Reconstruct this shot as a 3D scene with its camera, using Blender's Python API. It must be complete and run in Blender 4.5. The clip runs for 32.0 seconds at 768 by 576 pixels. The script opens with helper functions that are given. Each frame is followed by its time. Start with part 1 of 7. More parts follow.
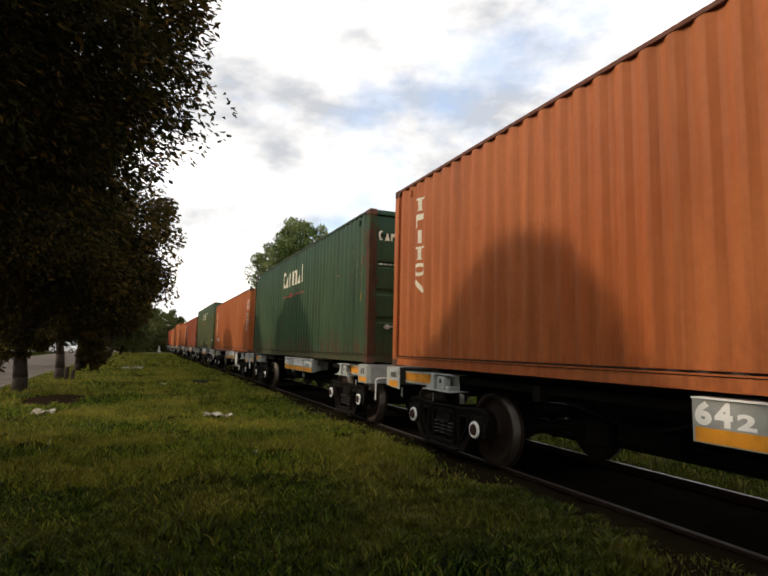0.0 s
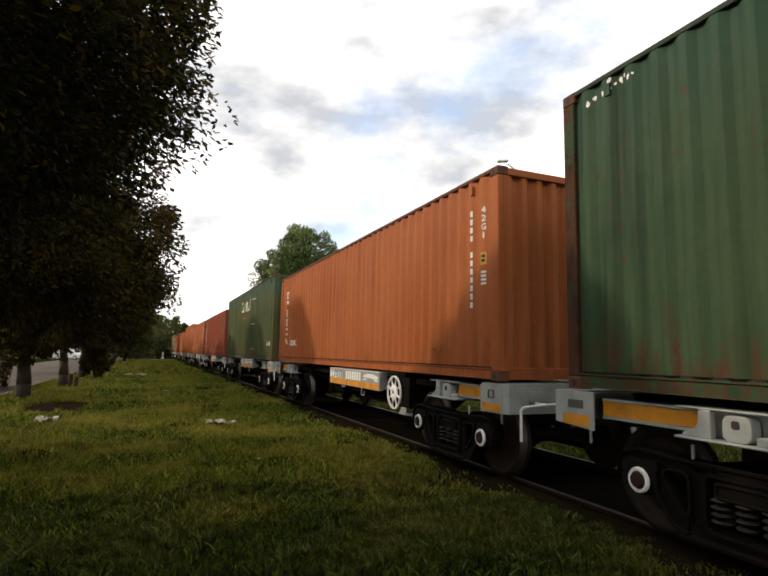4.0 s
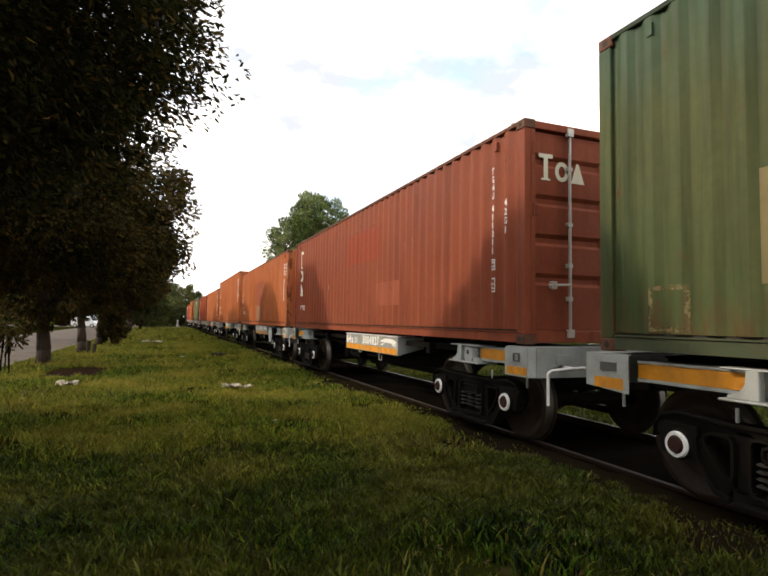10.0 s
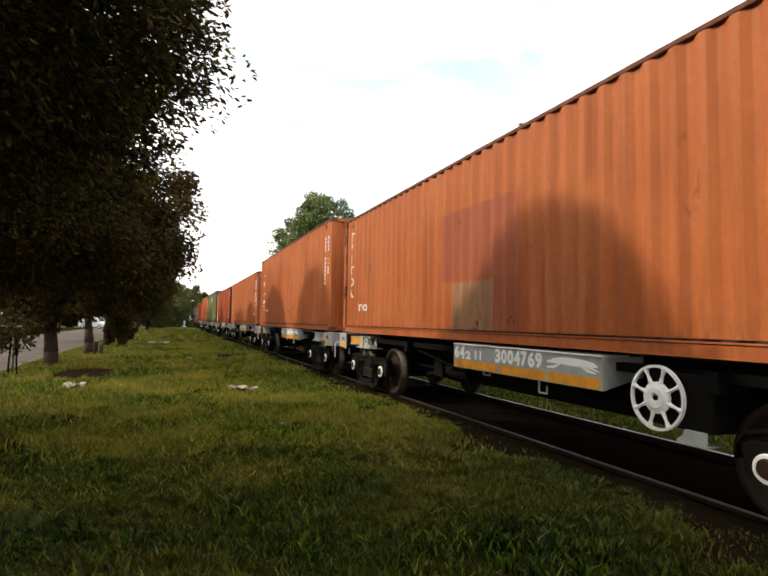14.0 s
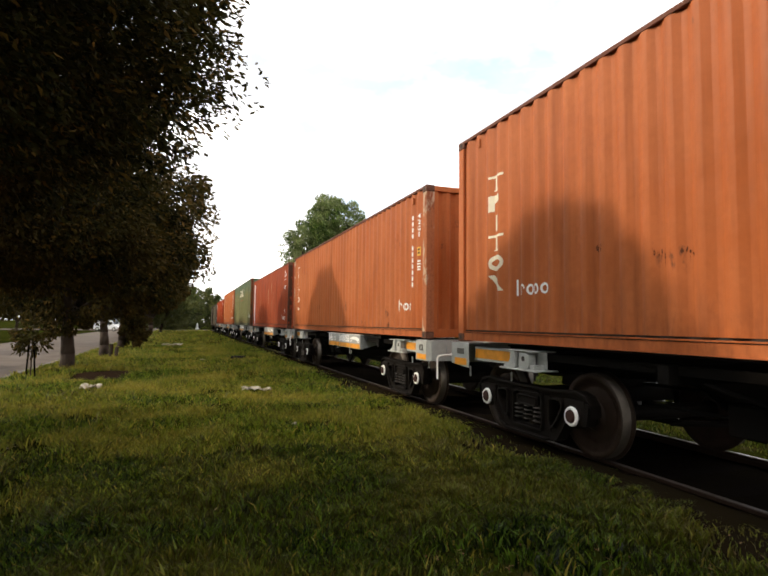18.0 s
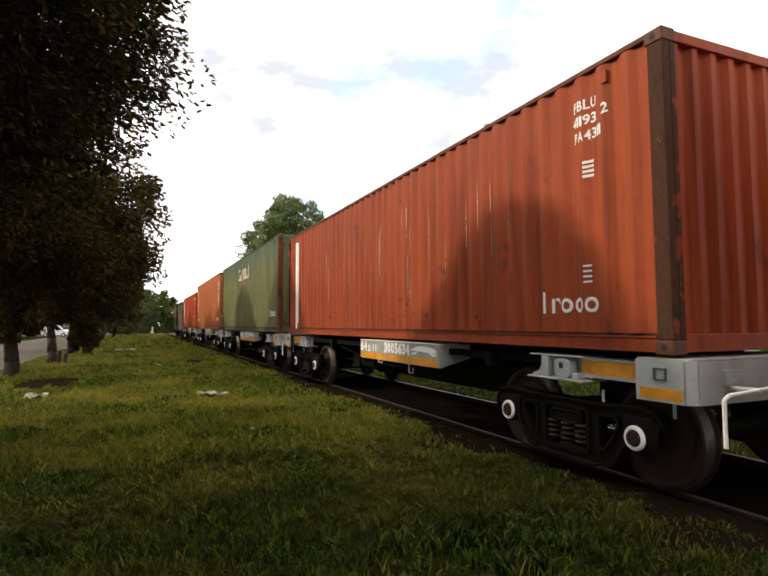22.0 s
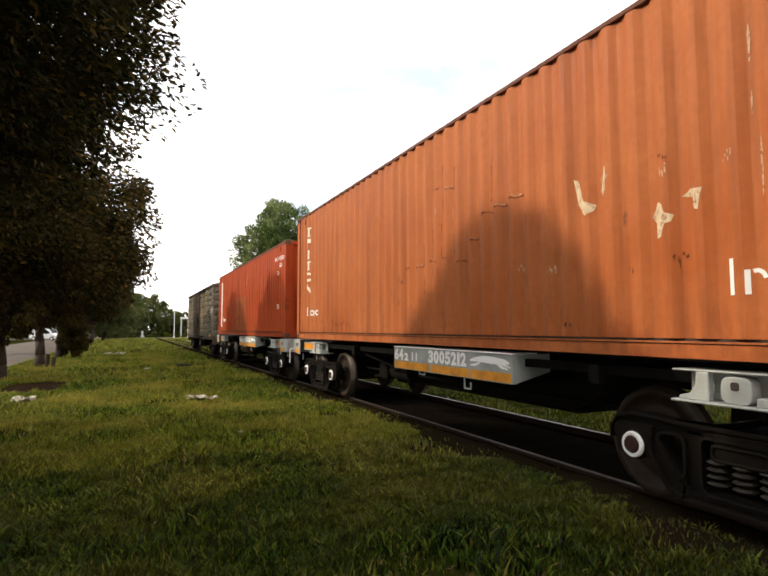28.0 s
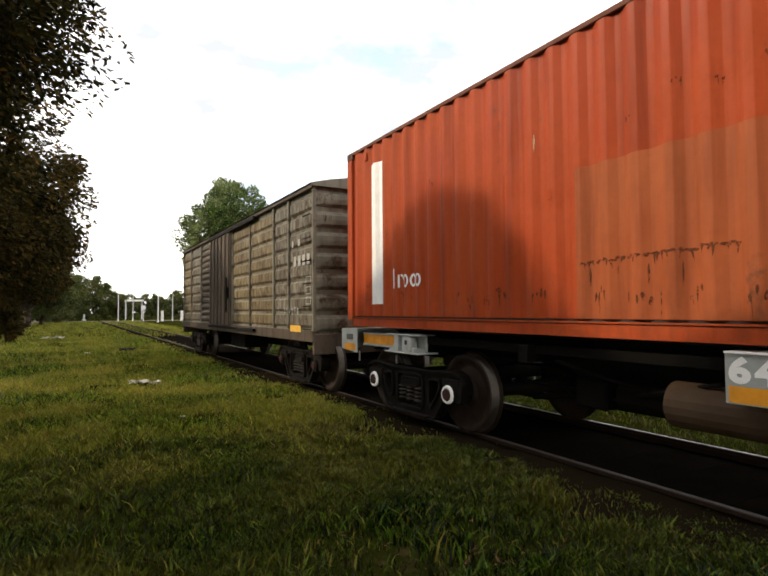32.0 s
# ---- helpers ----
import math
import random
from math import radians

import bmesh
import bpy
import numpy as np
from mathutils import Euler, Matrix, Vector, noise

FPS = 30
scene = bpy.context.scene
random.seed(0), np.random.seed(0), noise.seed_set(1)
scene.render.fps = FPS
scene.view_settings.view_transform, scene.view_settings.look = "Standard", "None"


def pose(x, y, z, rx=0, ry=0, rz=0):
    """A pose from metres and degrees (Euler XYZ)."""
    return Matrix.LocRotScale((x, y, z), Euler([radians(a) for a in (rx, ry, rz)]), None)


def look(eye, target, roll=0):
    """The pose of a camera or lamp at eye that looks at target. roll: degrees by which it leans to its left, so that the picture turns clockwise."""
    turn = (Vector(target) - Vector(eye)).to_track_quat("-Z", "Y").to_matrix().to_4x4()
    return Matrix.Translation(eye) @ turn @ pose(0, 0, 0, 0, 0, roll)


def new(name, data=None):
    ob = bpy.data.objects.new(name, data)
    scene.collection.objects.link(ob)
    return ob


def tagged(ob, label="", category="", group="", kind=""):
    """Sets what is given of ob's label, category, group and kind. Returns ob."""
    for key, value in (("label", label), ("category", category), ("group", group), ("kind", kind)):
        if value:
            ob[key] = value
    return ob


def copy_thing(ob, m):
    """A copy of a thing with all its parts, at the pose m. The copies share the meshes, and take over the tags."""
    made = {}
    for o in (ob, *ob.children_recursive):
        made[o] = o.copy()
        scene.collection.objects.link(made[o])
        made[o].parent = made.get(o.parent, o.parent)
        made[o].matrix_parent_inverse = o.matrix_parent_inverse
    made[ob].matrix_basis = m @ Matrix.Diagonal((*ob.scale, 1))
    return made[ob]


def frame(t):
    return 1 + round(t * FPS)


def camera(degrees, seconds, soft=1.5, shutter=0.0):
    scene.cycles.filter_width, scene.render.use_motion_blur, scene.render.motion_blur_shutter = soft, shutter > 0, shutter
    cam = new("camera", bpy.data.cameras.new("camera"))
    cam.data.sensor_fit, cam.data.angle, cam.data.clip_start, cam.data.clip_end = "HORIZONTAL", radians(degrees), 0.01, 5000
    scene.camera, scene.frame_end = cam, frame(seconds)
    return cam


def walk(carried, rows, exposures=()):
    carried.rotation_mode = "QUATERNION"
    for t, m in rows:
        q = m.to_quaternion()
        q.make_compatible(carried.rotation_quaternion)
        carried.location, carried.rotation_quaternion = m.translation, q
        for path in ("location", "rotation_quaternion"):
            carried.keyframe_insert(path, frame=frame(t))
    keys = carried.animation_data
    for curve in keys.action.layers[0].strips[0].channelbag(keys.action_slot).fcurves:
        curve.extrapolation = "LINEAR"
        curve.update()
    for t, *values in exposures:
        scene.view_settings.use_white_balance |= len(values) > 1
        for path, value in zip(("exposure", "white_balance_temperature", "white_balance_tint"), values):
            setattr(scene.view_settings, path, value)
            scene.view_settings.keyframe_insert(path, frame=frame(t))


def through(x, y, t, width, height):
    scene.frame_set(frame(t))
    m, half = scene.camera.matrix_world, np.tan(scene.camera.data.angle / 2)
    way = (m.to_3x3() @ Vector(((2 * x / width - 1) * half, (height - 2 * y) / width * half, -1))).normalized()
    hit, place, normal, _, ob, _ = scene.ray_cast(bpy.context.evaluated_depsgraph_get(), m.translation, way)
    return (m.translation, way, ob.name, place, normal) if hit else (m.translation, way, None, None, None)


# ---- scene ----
EYE_ROWS = [
    (0.0, -0.000, -0.000, 1.560, -23.15, 6.23, -1.22),
    (0.5, 0.003, -0.017, 1.552, -23.29, 6.39, -1.29),
    (1.0, 0.034, 0.099, 1.590, -24.06, 6.45, -1.07),
    (1.5, 0.039, 0.066, 1.597, -23.48, 6.76, -1.18),
    (2.0, 0.015, 0.055, 1.579, -23.31, 6.77, -1.22),
    (2.5, 0.015, 0.034, 1.583, -23.18, 6.69, -1.17),
    (3.0, 0.018, 0.049, 1.587, -22.97, 6.85, -1.17),
    (3.5, 0.009, 0.027, 1.580, -23.05, 6.71, -1.23),
    (4.0, 0.014, 0.001, 1.568, -22.80, 6.85, -1.12),
    (4.5, 0.012, 0.012, 1.542, -22.66, 6.73, -1.02),
    (6.5, 0.005, 0.031, 1.583, -22.68, 6.33, -1.20),
    (7.0, -0.005, 0.021, 1.573, -22.49, 6.00, -1.26),
    (7.5, -0.003, 0.043, 1.534, -22.48, 4.26, -1.11),
    (8.0, 0.001, 0.068, 1.512, -22.14, 2.68, -0.86),
    (8.5, 0.014, 0.078, 1.505, -22.17, 2.90, -1.09),
    (9.0, -0.003, 0.089, 1.526, -22.18, 2.99, -1.27),
    (9.5, 0.010, 0.049, 1.509, -21.89, 3.32, -1.15),
    (10.0, 0.004, 0.057, 1.508, -21.57, 3.50, -0.96),
    (10.5, 0.007, 0.078, 1.527, -21.40, 3.34, -0.96),
    (11.0, -0.014, 0.110, 1.525, -21.46, 3.25, -0.97),
    (11.5, -0.010, 0.118, 1.519, -21.67, 3.28, -1.00),
    (12.0, 0.012, 0.122, 1.518, -21.50, 2.93, -1.08),
    (12.5, 0.010, 0.126, 1.527, -21.26, 3.13, -0.90),
    (13.0, 0.009, 0.186, 1.535, -21.44, 3.04, -0.77),
    (13.5, 0.020, 0.017, 1.511, -21.07, 3.55, -1.04),
    (14.0, 0.005, 0.125, 1.535, -20.97, 3.53, -0.91),
    (14.5, 0.010, 0.155, 1.523, -20.79, 3.90, -0.88),
    (16.5, -0.012, 0.083, 1.532, -20.19, 3.46, -0.73),
    (17.0, -0.007, 0.107, 1.522, -20.28, 3.17, -0.75),
    (17.5, -0.006, 0.098, 1.528, -19.99, 3.47, -0.75),
    (18.0, -0.014, 0.051, 1.527, -19.78, 3.65, -0.62),
    (18.5, -0.020, 0.018, 1.525, -19.85, 3.80, -0.54),
    (19.0, -0.017, 0.025, 1.528, -19.81, 3.83, -0.31),
    (19.5, -0.006, 0.023, 1.532, -20.27, 4.13, 0.09),
    (20.0, -0.013, -0.005, 1.534, -20.12, 4.53, 0.18),
    (20.5, 0.001, 0.014, 1.538, -21.17, 4.50, 0.79),
    (21.0, 0.023, 0.017, 1.531, -22.90, 3.90, 0.52),
    (21.5, 0.041, 0.078, 1.549, -23.59, 3.54, 0.39),
    (22.0, 0.042, 0.074, 1.544, -23.81, 3.64, 0.41),
    (22.5, 0.053, 0.076, 1.537, -24.08, 3.75, 0.40),
    (23.0, 0.056, 0.002, 1.524, -24.29, 4.24, 0.63),
    (23.5, 0.069, 0.058, 1.533, -25.64, 4.58, 0.86),
    (24.0, 0.072, 0.065, 1.559, -26.17, 4.79, 0.73),
    (24.5, 0.087, 0.080, 1.570, -26.50, 4.31, 0.76),
    (25.0, 0.076, 0.023, 1.548, -26.78, 4.06, 0.48),
    (25.5, 0.059, 0.051, 1.538, -26.15, 4.21, 0.25),
    (27.5, 0.039, 0.043, 1.539, -24.45, 4.05, 0.13),
    (28.0, 0.048, 0.024, 1.525, -24.67, 4.18, 0.13),
    (28.5, 0.050, 0.066, 1.535, -24.90, 4.29, 0.18),
    (29.0, 0.055, 0.093, 1.556, -24.99, 4.23, 0.15),
    (29.5, 0.054, 0.067, 1.553, -24.58, 4.47, 0.20),
    (30.0, 0.062, 0.113, 1.588, -24.64, 4.53, 0.17),
    (30.5, 0.073, 0.047, 1.548, -24.61, 4.82, 0.27),
    (31.0, 0.078, 0.061, 1.554, -24.64, 4.66, 0.26),
    (31.5, 0.088, -0.016, 1.523, -25.32, 3.51, 0.04),
    (31.6, 0.098, -0.018, 1.525, -26.07, 3.40, 0.11),
    (31.7, 0.108, -0.021, 1.526, -26.60, 3.01, 0.19),
    (31.8, 0.117, -0.023, 1.528, -27.26, 3.05, 0.26),
    (31.9, 0.127, -0.026, 1.529, -28.22, 2.89, 0.34),
    (32.0, 0.137, -0.028, 1.531, -29.54, 2.27, 0.41),
]
cam = camera(69.57, 32.0, soft=1.8)
walk(cam, [(t, pose(x, y, z, 90 + p, r, a)) for t, x, y, z, a, p, r in EYE_ROWS],
     exposures=[(0.0, 0.62), (7.0, 0.82), (8.0, 1.04), (18.5, 1.24), (20.0, 1.02), (21.0, 1.02), (24.0, 1.20), (28.0, 1.32), (31.0, 1.24), (32.0, 1.18)])

# metres that the train has travelled, by the second
TRAVEL = [(0.0, -0.00), (0.5, 2.22), (1.0, 4.45), (1.5, 6.68), (2.0, 8.90), (2.5, 11.13), (3.0, 13.36), (3.5, 15.60), (4.0, 17.85), (4.5, 20.12), (6.5, 29.27), (7.0, 31.55), (7.5, 33.81), (8.0, 36.07), (8.5, 38.34), (9.0, 40.63), (9.5, 42.92), (10.0, 45.22), (10.5, 47.52), (11.0, 49.82), (11.5, 52.11), (12.0, 54.41), (12.5, 56.72), (13.0, 59.00), (13.5, 61.24), (14.0, 63.60), (14.5, 65.98), (16.5, 75.51), (17.0, 77.88), (17.5, 80.25), (18.0, 82.63), (18.5, 85.02), (19.0, 87.43), (19.5, 89.84), (20.0, 92.24), (20.5, 94.65), (21.0, 97.04), (21.5, 99.43), (22.0, 101.83), (22.5, 104.25), (23.0, 106.67), (23.5, 109.10), (24.0, 111.49), (24.5, 113.89), (25.0, 116.29), (25.5, 118.71), (27.5, 128.44), (28.0, 130.88), (28.5, 133.34), (29.0, 135.79), (29.5, 138.21), (30.0, 140.63), (30.5, 143.04), (31.0, 145.47), (31.5, 147.91), (32.0, 150.37)]

# ---- light ----
SUN_EL, SUN_AZ = radians(30), math.atan2(-7.3, 4.1)   # height; turn from +y towards +x
to_sun = Vector((math.cos(SUN_EL) * math.sin(SUN_AZ), math.cos(SUN_EL) * math.cos(SUN_AZ), math.sin(SUN_EL)))
sun = new("sun", bpy.data.lights.new("sun", "SUN"))
sun.data.energy, sun.data.angle, sun.data.color = 1.28, radians(1.3), (1.0, 0.84, 0.63)
sun.matrix_world = look(to_sun * 60, (0, 0, 0))

world = bpy.data.worlds.new("world")
scene.world = world
world.use_nodes = True
wt = world.node_tree
wt.nodes.clear()


def wnode(kind, **kw):
    n = wt.nodes.new(kind)
    for k, v in kw.items():
        if k in n.inputs:
            n.inputs[k].default_value = v
    return n


sky = wt.nodes.new("ShaderNodeTexSky")
sky.sky_type, sky.sun_disc = "NISHITA", False
sky.sun_elevation, sky.sun_rotation = SUN_EL, SUN_AZ
wco = wt.nodes.new("ShaderNodeTexCoord")
wmap = wt.nodes.new("ShaderNodeMapping")
wmap.inputs["Scale"].default_value = (1.0, 1.0, 2.0)
wmap.inputs["Location"].default_value = (0.3, 0.2, 0.1)
wnoise = wnode("ShaderNodeTexNoise", Scale=2.1, Detail=7.0, Roughness=0.58)
wramp = wt.nodes.new("ShaderNodeValToRGB")
wramp.color_ramp.elements[0].position, wramp.color_ramp.elements[1].position = 0.235, 0.46
wshade = wnode("ShaderNodeTexNoise", Scale=3.4, Detail=5.0, Roughness=0.56)
wsr = wt.nodes.new("ShaderNodeValToRGB")
wsr.color_ramp.elements[0].position, wsr.color_ramp.elements[1].position = 0.35, 0.66
wsr.color_ramp.elements[0].color, wsr.color_ramp.elements[1].color = (0.40, 0.412, 0.435, 1), (1.23, 1.16, 1.07, 1)
wblue = wt.nodes.new("ShaderNodeVectorMath")
wblue.operation = "SCALE"
wblue.inputs["Scale"].default_value = 0.21
wmix = wt.nodes.new("ShaderNodeMix")
wmix.data_type = "RGBA"
wbg = wnode("ShaderNodeBackground", Strength=1.04)
wout = wt.nodes.new("ShaderNodeOutputWorld")
wl = wt.links.new
wl(wco.outputs["Generated"], wmap.inputs["Vector"])
wl(wmap.outputs["Vector"], wnoise.inputs["Vector"])
wl(wmap.outputs["Vector"], wshade.inputs["Vector"])
wl(wnoise.outputs["Fac"], wramp.inputs["Fac"])
wl(wshade.outputs["Fac"], wsr.inputs["Fac"])
wl(sky.outputs["Color"], wblue.inputs[0])
wl(wramp.outputs["Color"], wmix.inputs["Factor"])
wl(wblue.outputs["Vector"], wmix.inputs["A"])
wl(wsr.outputs["Color"], wmix.inputs["B"])
wl(wmix.outputs["Result"], wbg.inputs["Color"])
wl(wbg.outputs["Background"], wout.inputs["Surface"])


# ---- materials ----
class Mat:
    def __init__(self, name, rough=0.6, metal=0.0, spec=0.5):
        self.m = bpy.data.materials.new(name)
        self.m.use_nodes = True
        self.t = self.m.node_tree
        self.b = self.t.nodes["Principled BSDF"]
        self.b.inputs["Roughness"].default_value = rough
        self.b.inputs["Metallic"].default_value = metal
        self.b.inputs["Specular IOR Level"].default_value = spec
        self.co = None

    def node(self, kind, **kw):
        n = self.t.nodes.new(kind)
        for k, v in kw.items():
            n.inputs[k].default_value = v
        return n

    def link(self, a, b):
        self.t.links.new(a, b)

    def coords(self, scale=(1, 1, 1), shift=False):
        if self.co is None:
            self.co = self.t.nodes.new("ShaderNodeTexCoord").outputs["Object"]
            self.rnd = self.t.nodes.new("ShaderNodeObjectInfo").outputs["Random"]
        mp = self.node("ShaderNodeMapping", Scale=scale)
        self.link(self.co, mp.inputs["Vector"])
        if shift:
            k = self.t.nodes.new("ShaderNodeMath")
            k.operation = "MULTIPLY"
            k.inputs[1].default_value = 37.0
            self.link(self.rnd, k.inputs[0])
            self.link(k.outputs[0], mp.inputs["Location"])
        return mp.outputs["Vector"]

    def noise(self, scale, detail=4.0, rough=0.55, stretch=(1, 1, 1), shift=False):
        n = self.node("ShaderNodeTexNoise", Scale=scale, Detail=detail, Roughness=rough)
        self.link(self.coords(stretch, shift), n.inputs["Vector"])
        return n.outputs["Fac"]

    def ramp(self, fac, lo, hi, a=0.0, b=1.0):
        r = self.node("ShaderNodeMapRange", **{"From Min": lo, "From Max": hi, "To Min": a, "To Max": b})
        self.link(fac, r.inputs["Value"])
        return r.outputs["Result"]

    def mix(self, fac, a, b, mode="MIX"):
        n = self.t.nodes.new("ShaderNodeMix")
        n.data_type, n.blend_type = "RGBA", mode
        for key, v in (("Factor", fac), ("A", a), ("B", b)):
            if isinstance(v, (int, float, tuple)):
                n.inputs[key].default_value = v if not isinstance(v, tuple) else (*v, 1)
            else:
                self.link(v, n.inputs[key])
        return n.outputs["Result"]

    def times(self, a, b):
        n = self.t.nodes.new("ShaderNodeMath")
        n.operation = "MULTIPLY"
        self.link(a, n.inputs[0])
        if isinstance(b, (int, float)):
            n.inputs[1].default_value = b
        else:
            self.link(b, n.inputs[1])
        return n.outputs[0]

    def color(self, c):
        if isinstance(c, tuple):
            self.b.inputs["Base Color"].default_value = (*c, 1)
        else:
            self.link(c, self.b.inputs["Base Color"])
        return self

    def rough(self, fac, a, b):
        self.link(self.ramp(fac, 0.3, 0.7, a, b), self.b.inputs["Roughness"])
        return self

    def bump(self, fac, strength=0.3, distance=0.01):
        n = self.node("ShaderNodeBump", Strength=strength, Distance=distance)
        self.link(fac, n.inputs["Height"])
        old = self.b.inputs["Normal"]
        if old.links:
            self.link(old.links[0].from_socket, n.inputs["Normal"])
        self.link(n.outputs["Normal"], old)
        return self


def tint(c, k):
    return tuple(min(1.0, v * k) for v in c)


def container_paint(name, c, fade, rust=0.66, streak=0.35, rust_color=(0.13, 0.045, 0.02), top=None, low=0.3):
    m = Mat(name, 0.6, 0, 0.14)
    big = m.noise(0.55, 4, 0.6, shift=True)
    col = m.mix(m.ramp(big, 0.35, 0.68), c, fade)
    if top:
        # the upper edge keeps its older coat, fading out unevenly below
        sep = m.t.nodes.new("ShaderNodeSeparateXYZ")
        m.link(m.coords(), sep.inputs[0])
        ad = m.t.nodes.new("ShaderNodeMath")
        ad.operation = "ADD"
        m.link(sep.outputs["Z"], ad.inputs[0])
        m.link(m.ramp(m.noise(3.0, 4, 0.6, (1, 1, 0.15), True), 0.2, 0.8, -0.5, 0.5), ad.inputs[1])
        col = m.mix(m.ramp(ad.outputs[0], 2.1, 2.85, 0, 0.8), col, top)
    fine = m.noise(14, 5, 0.65)
    col = m.mix(m.ramp(fine, 0.35, 0.75, 0, 0.35), col, tint(c, 0.72))
    run = m.noise(5.0, 4, 0.6, (1, 1, 0.07), True)
    col = m.mix(m.ramp(run, 0.48, 0.72, 0, min(0.8, streak * 1.4)), col, tint(c, 0.45))
    mid = m.noise(1.7, 5, 0.65, (1, 1, 0.4), True)
    col = m.mix(m.ramp(mid, 0.5, 0.75, 0, 0.35), col, tint(c, 0.6))
    pale = m.noise(7.0, 3, 0.5, (1, 1, 0.1), True)
    col = m.mix(m.ramp(pale, 0.6, 0.8, 0, 0.25), col, tint(fade, 1.25))
    rn = m.noise(1.9, 7, 0.68, (1, 1, 0.55), True)
    gate = m.noise(6.0, 3, 0.6, shift=True)
    rf = m.times(m.ramp(rn, rust, rust + 0.05), m.ramp(gate, 0.4, 0.6))
    col = m.mix(rf, col, rust_color)
    # rust that has crept up from the bottom edge in uneven stains
    sep2 = m.t.nodes.new("ShaderNodeSeparateXYZ")
    m.link(m.coords(), sep2.inputs[0])
    ad2 = m.t.nodes.new("ShaderNodeMath")
    ad2.operation = "ADD"
    m.link(sep2.outputs["Z"], ad2.inputs[0])
    m.link(m.ramp(m.noise(3.2, 5, 0.65, (1, 1, 0.35), True), 0.3, 0.7, -0.35, 0.35), ad2.inputs[1])
    creep = m.times(m.ramp(ad2.outputs[0], 0.12, 0.62, low, 0), m.ramp(m.noise(9.0, 4, 0.7, (1, 1, 0.3), True), 0.42, 0.58))
    col = m.mix(creep, col, rust_color)
    m.color(col).rough(big, 0.45, 0.68)
    m.bump(m.noise(2.6, 3, 0.5, shift=True), 0.45, 0.03)
    m.bump(fine, 0.12, 0.004)
    return m.m


ORANGE = container_paint("orange_container_paint", (0.405, 0.107, 0.029), (0.48, 0.155, 0.051))
ORANGE2 = container_paint("faded_orange_container_paint", (0.415, 0.108, 0.028), (0.49, 0.157, 0.056), 0.64)
RED = container_paint("red_container_paint", (0.32, 0.056, 0.018), (0.37, 0.078, 0.027), 0.60, 0.55)
RED2 = container_paint("bright_red_container_paint", (0.365, 0.050, 0.010), (0.41, 0.076, 0.019), 0.63, 0.5)
BROWNRED = container_paint("brown_red_container_paint", (0.25, 0.060, 0.028), (0.31, 0.08, 0.038), 0.66)
GREEN = container_paint("green_container_paint", (0.037, 0.076, 0.035), (0.062, 0.102, 0.049), 0.62, 0.6, (0.085, 0.042, 0.020), (0.032, 0.078, 0.052), 1.0)
OLIVE2 = container_paint("pale_olive_container_paint", (0.142, 0.152, 0.064), (0.215, 0.200, 0.088), 0.62, 0.5, (0.11, 0.055, 0.024), (0.062, 0.128, 0.092), 0.8)
OLIVE = container_paint("olive_green_container_paint", (0.066, 0.090, 0.034), (0.112, 0.116, 0.046), 0.60, 0.6, (0.10, 0.05, 0.022), (0.05, 0.10, 0.065), 0.8)


def plain(name, c, rough=0.6, metal=0.0, wear=0.25, scale=6.0, dirt=(0.05, 0.04, 0.03), bump=0.12, spec=0.5):
    m = Mat(name, rough, metal, spec)
    n = m.noise(scale, 5, 0.62, shift=True)
    col = m.mix(m.ramp(n, 0.42, 0.72, 0, wear), c, dirt)
    n2 = m.noise(scale * 7, 3, 0.6)
    col = m.mix(m.ramp(n2, 0.4, 0.8, 0, 0.3), col, tint(c, 0.7))
    m.color(col).bump(n2, bump, 0.003)
    m.rough(n, max(0.05, rough - 0.12), min(1, rough + 0.15))
    return m.m


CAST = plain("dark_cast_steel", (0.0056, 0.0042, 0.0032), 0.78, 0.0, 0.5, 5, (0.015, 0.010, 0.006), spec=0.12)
CASTING = plain("corner_casting_steel", (0.13, 0.052, 0.028), 0.75, 0.0, 0.6, 9, (0.05, 0.03, 0.022), spec=0.3)
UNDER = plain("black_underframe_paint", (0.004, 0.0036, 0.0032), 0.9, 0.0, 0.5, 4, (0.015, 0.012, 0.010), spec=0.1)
BOARD = plain("grey_number_board_paint", (0.36, 0.37, 0.35), 0.6, 0.0, 0.4, 4, (0.12, 0.10, 0.08), spec=0.2)
GREY = plain("light_grey_wagon_paint", (0.41, 0.43, 0.41), 0.55, 0.0, 0.4, 4, (0.14, 0.11, 0.085), spec=0.3)
AMBER = plain("amber_reflective_band", (0.74, 0.30, 0.012), 0.5, 0.0, 0.5, 5, (0.20, 0.075, 0.015))
WHITE = plain("white_stencil_paint", (0.89, 0.88, 0.85), 0.6, 0.0, 0.15, 9, (0.35, 0.25, 0.18))
CREAM = plain("cream_lettering_paint", (0.80, 0.74, 0.58), 0.6, 0.0, 0.28, 7, (0.42, 0.27, 0.15))
REDLINE = plain("red_line_paint", (0.40, 0.05, 0.03), 0.6, 0.0, 0.7, 8, (0.12, 0.06, 0.03))
YELLOW = plain("yellow_sticker", (0.75, 0.42, 0.05), 0.5, 0.0, 0.2, 12)
WHEEL = plain("worn_wheel_steel", (0.021, 0.012, 0.007), 0.62, 0.0, 0.5, 7, (0.013, 0.008, 0.005), spec=0.2)
TREAD = plain("polished_wheel_tread", (0.11, 0.095, 0.08), 0.42, 0.8, 0.4, 9)
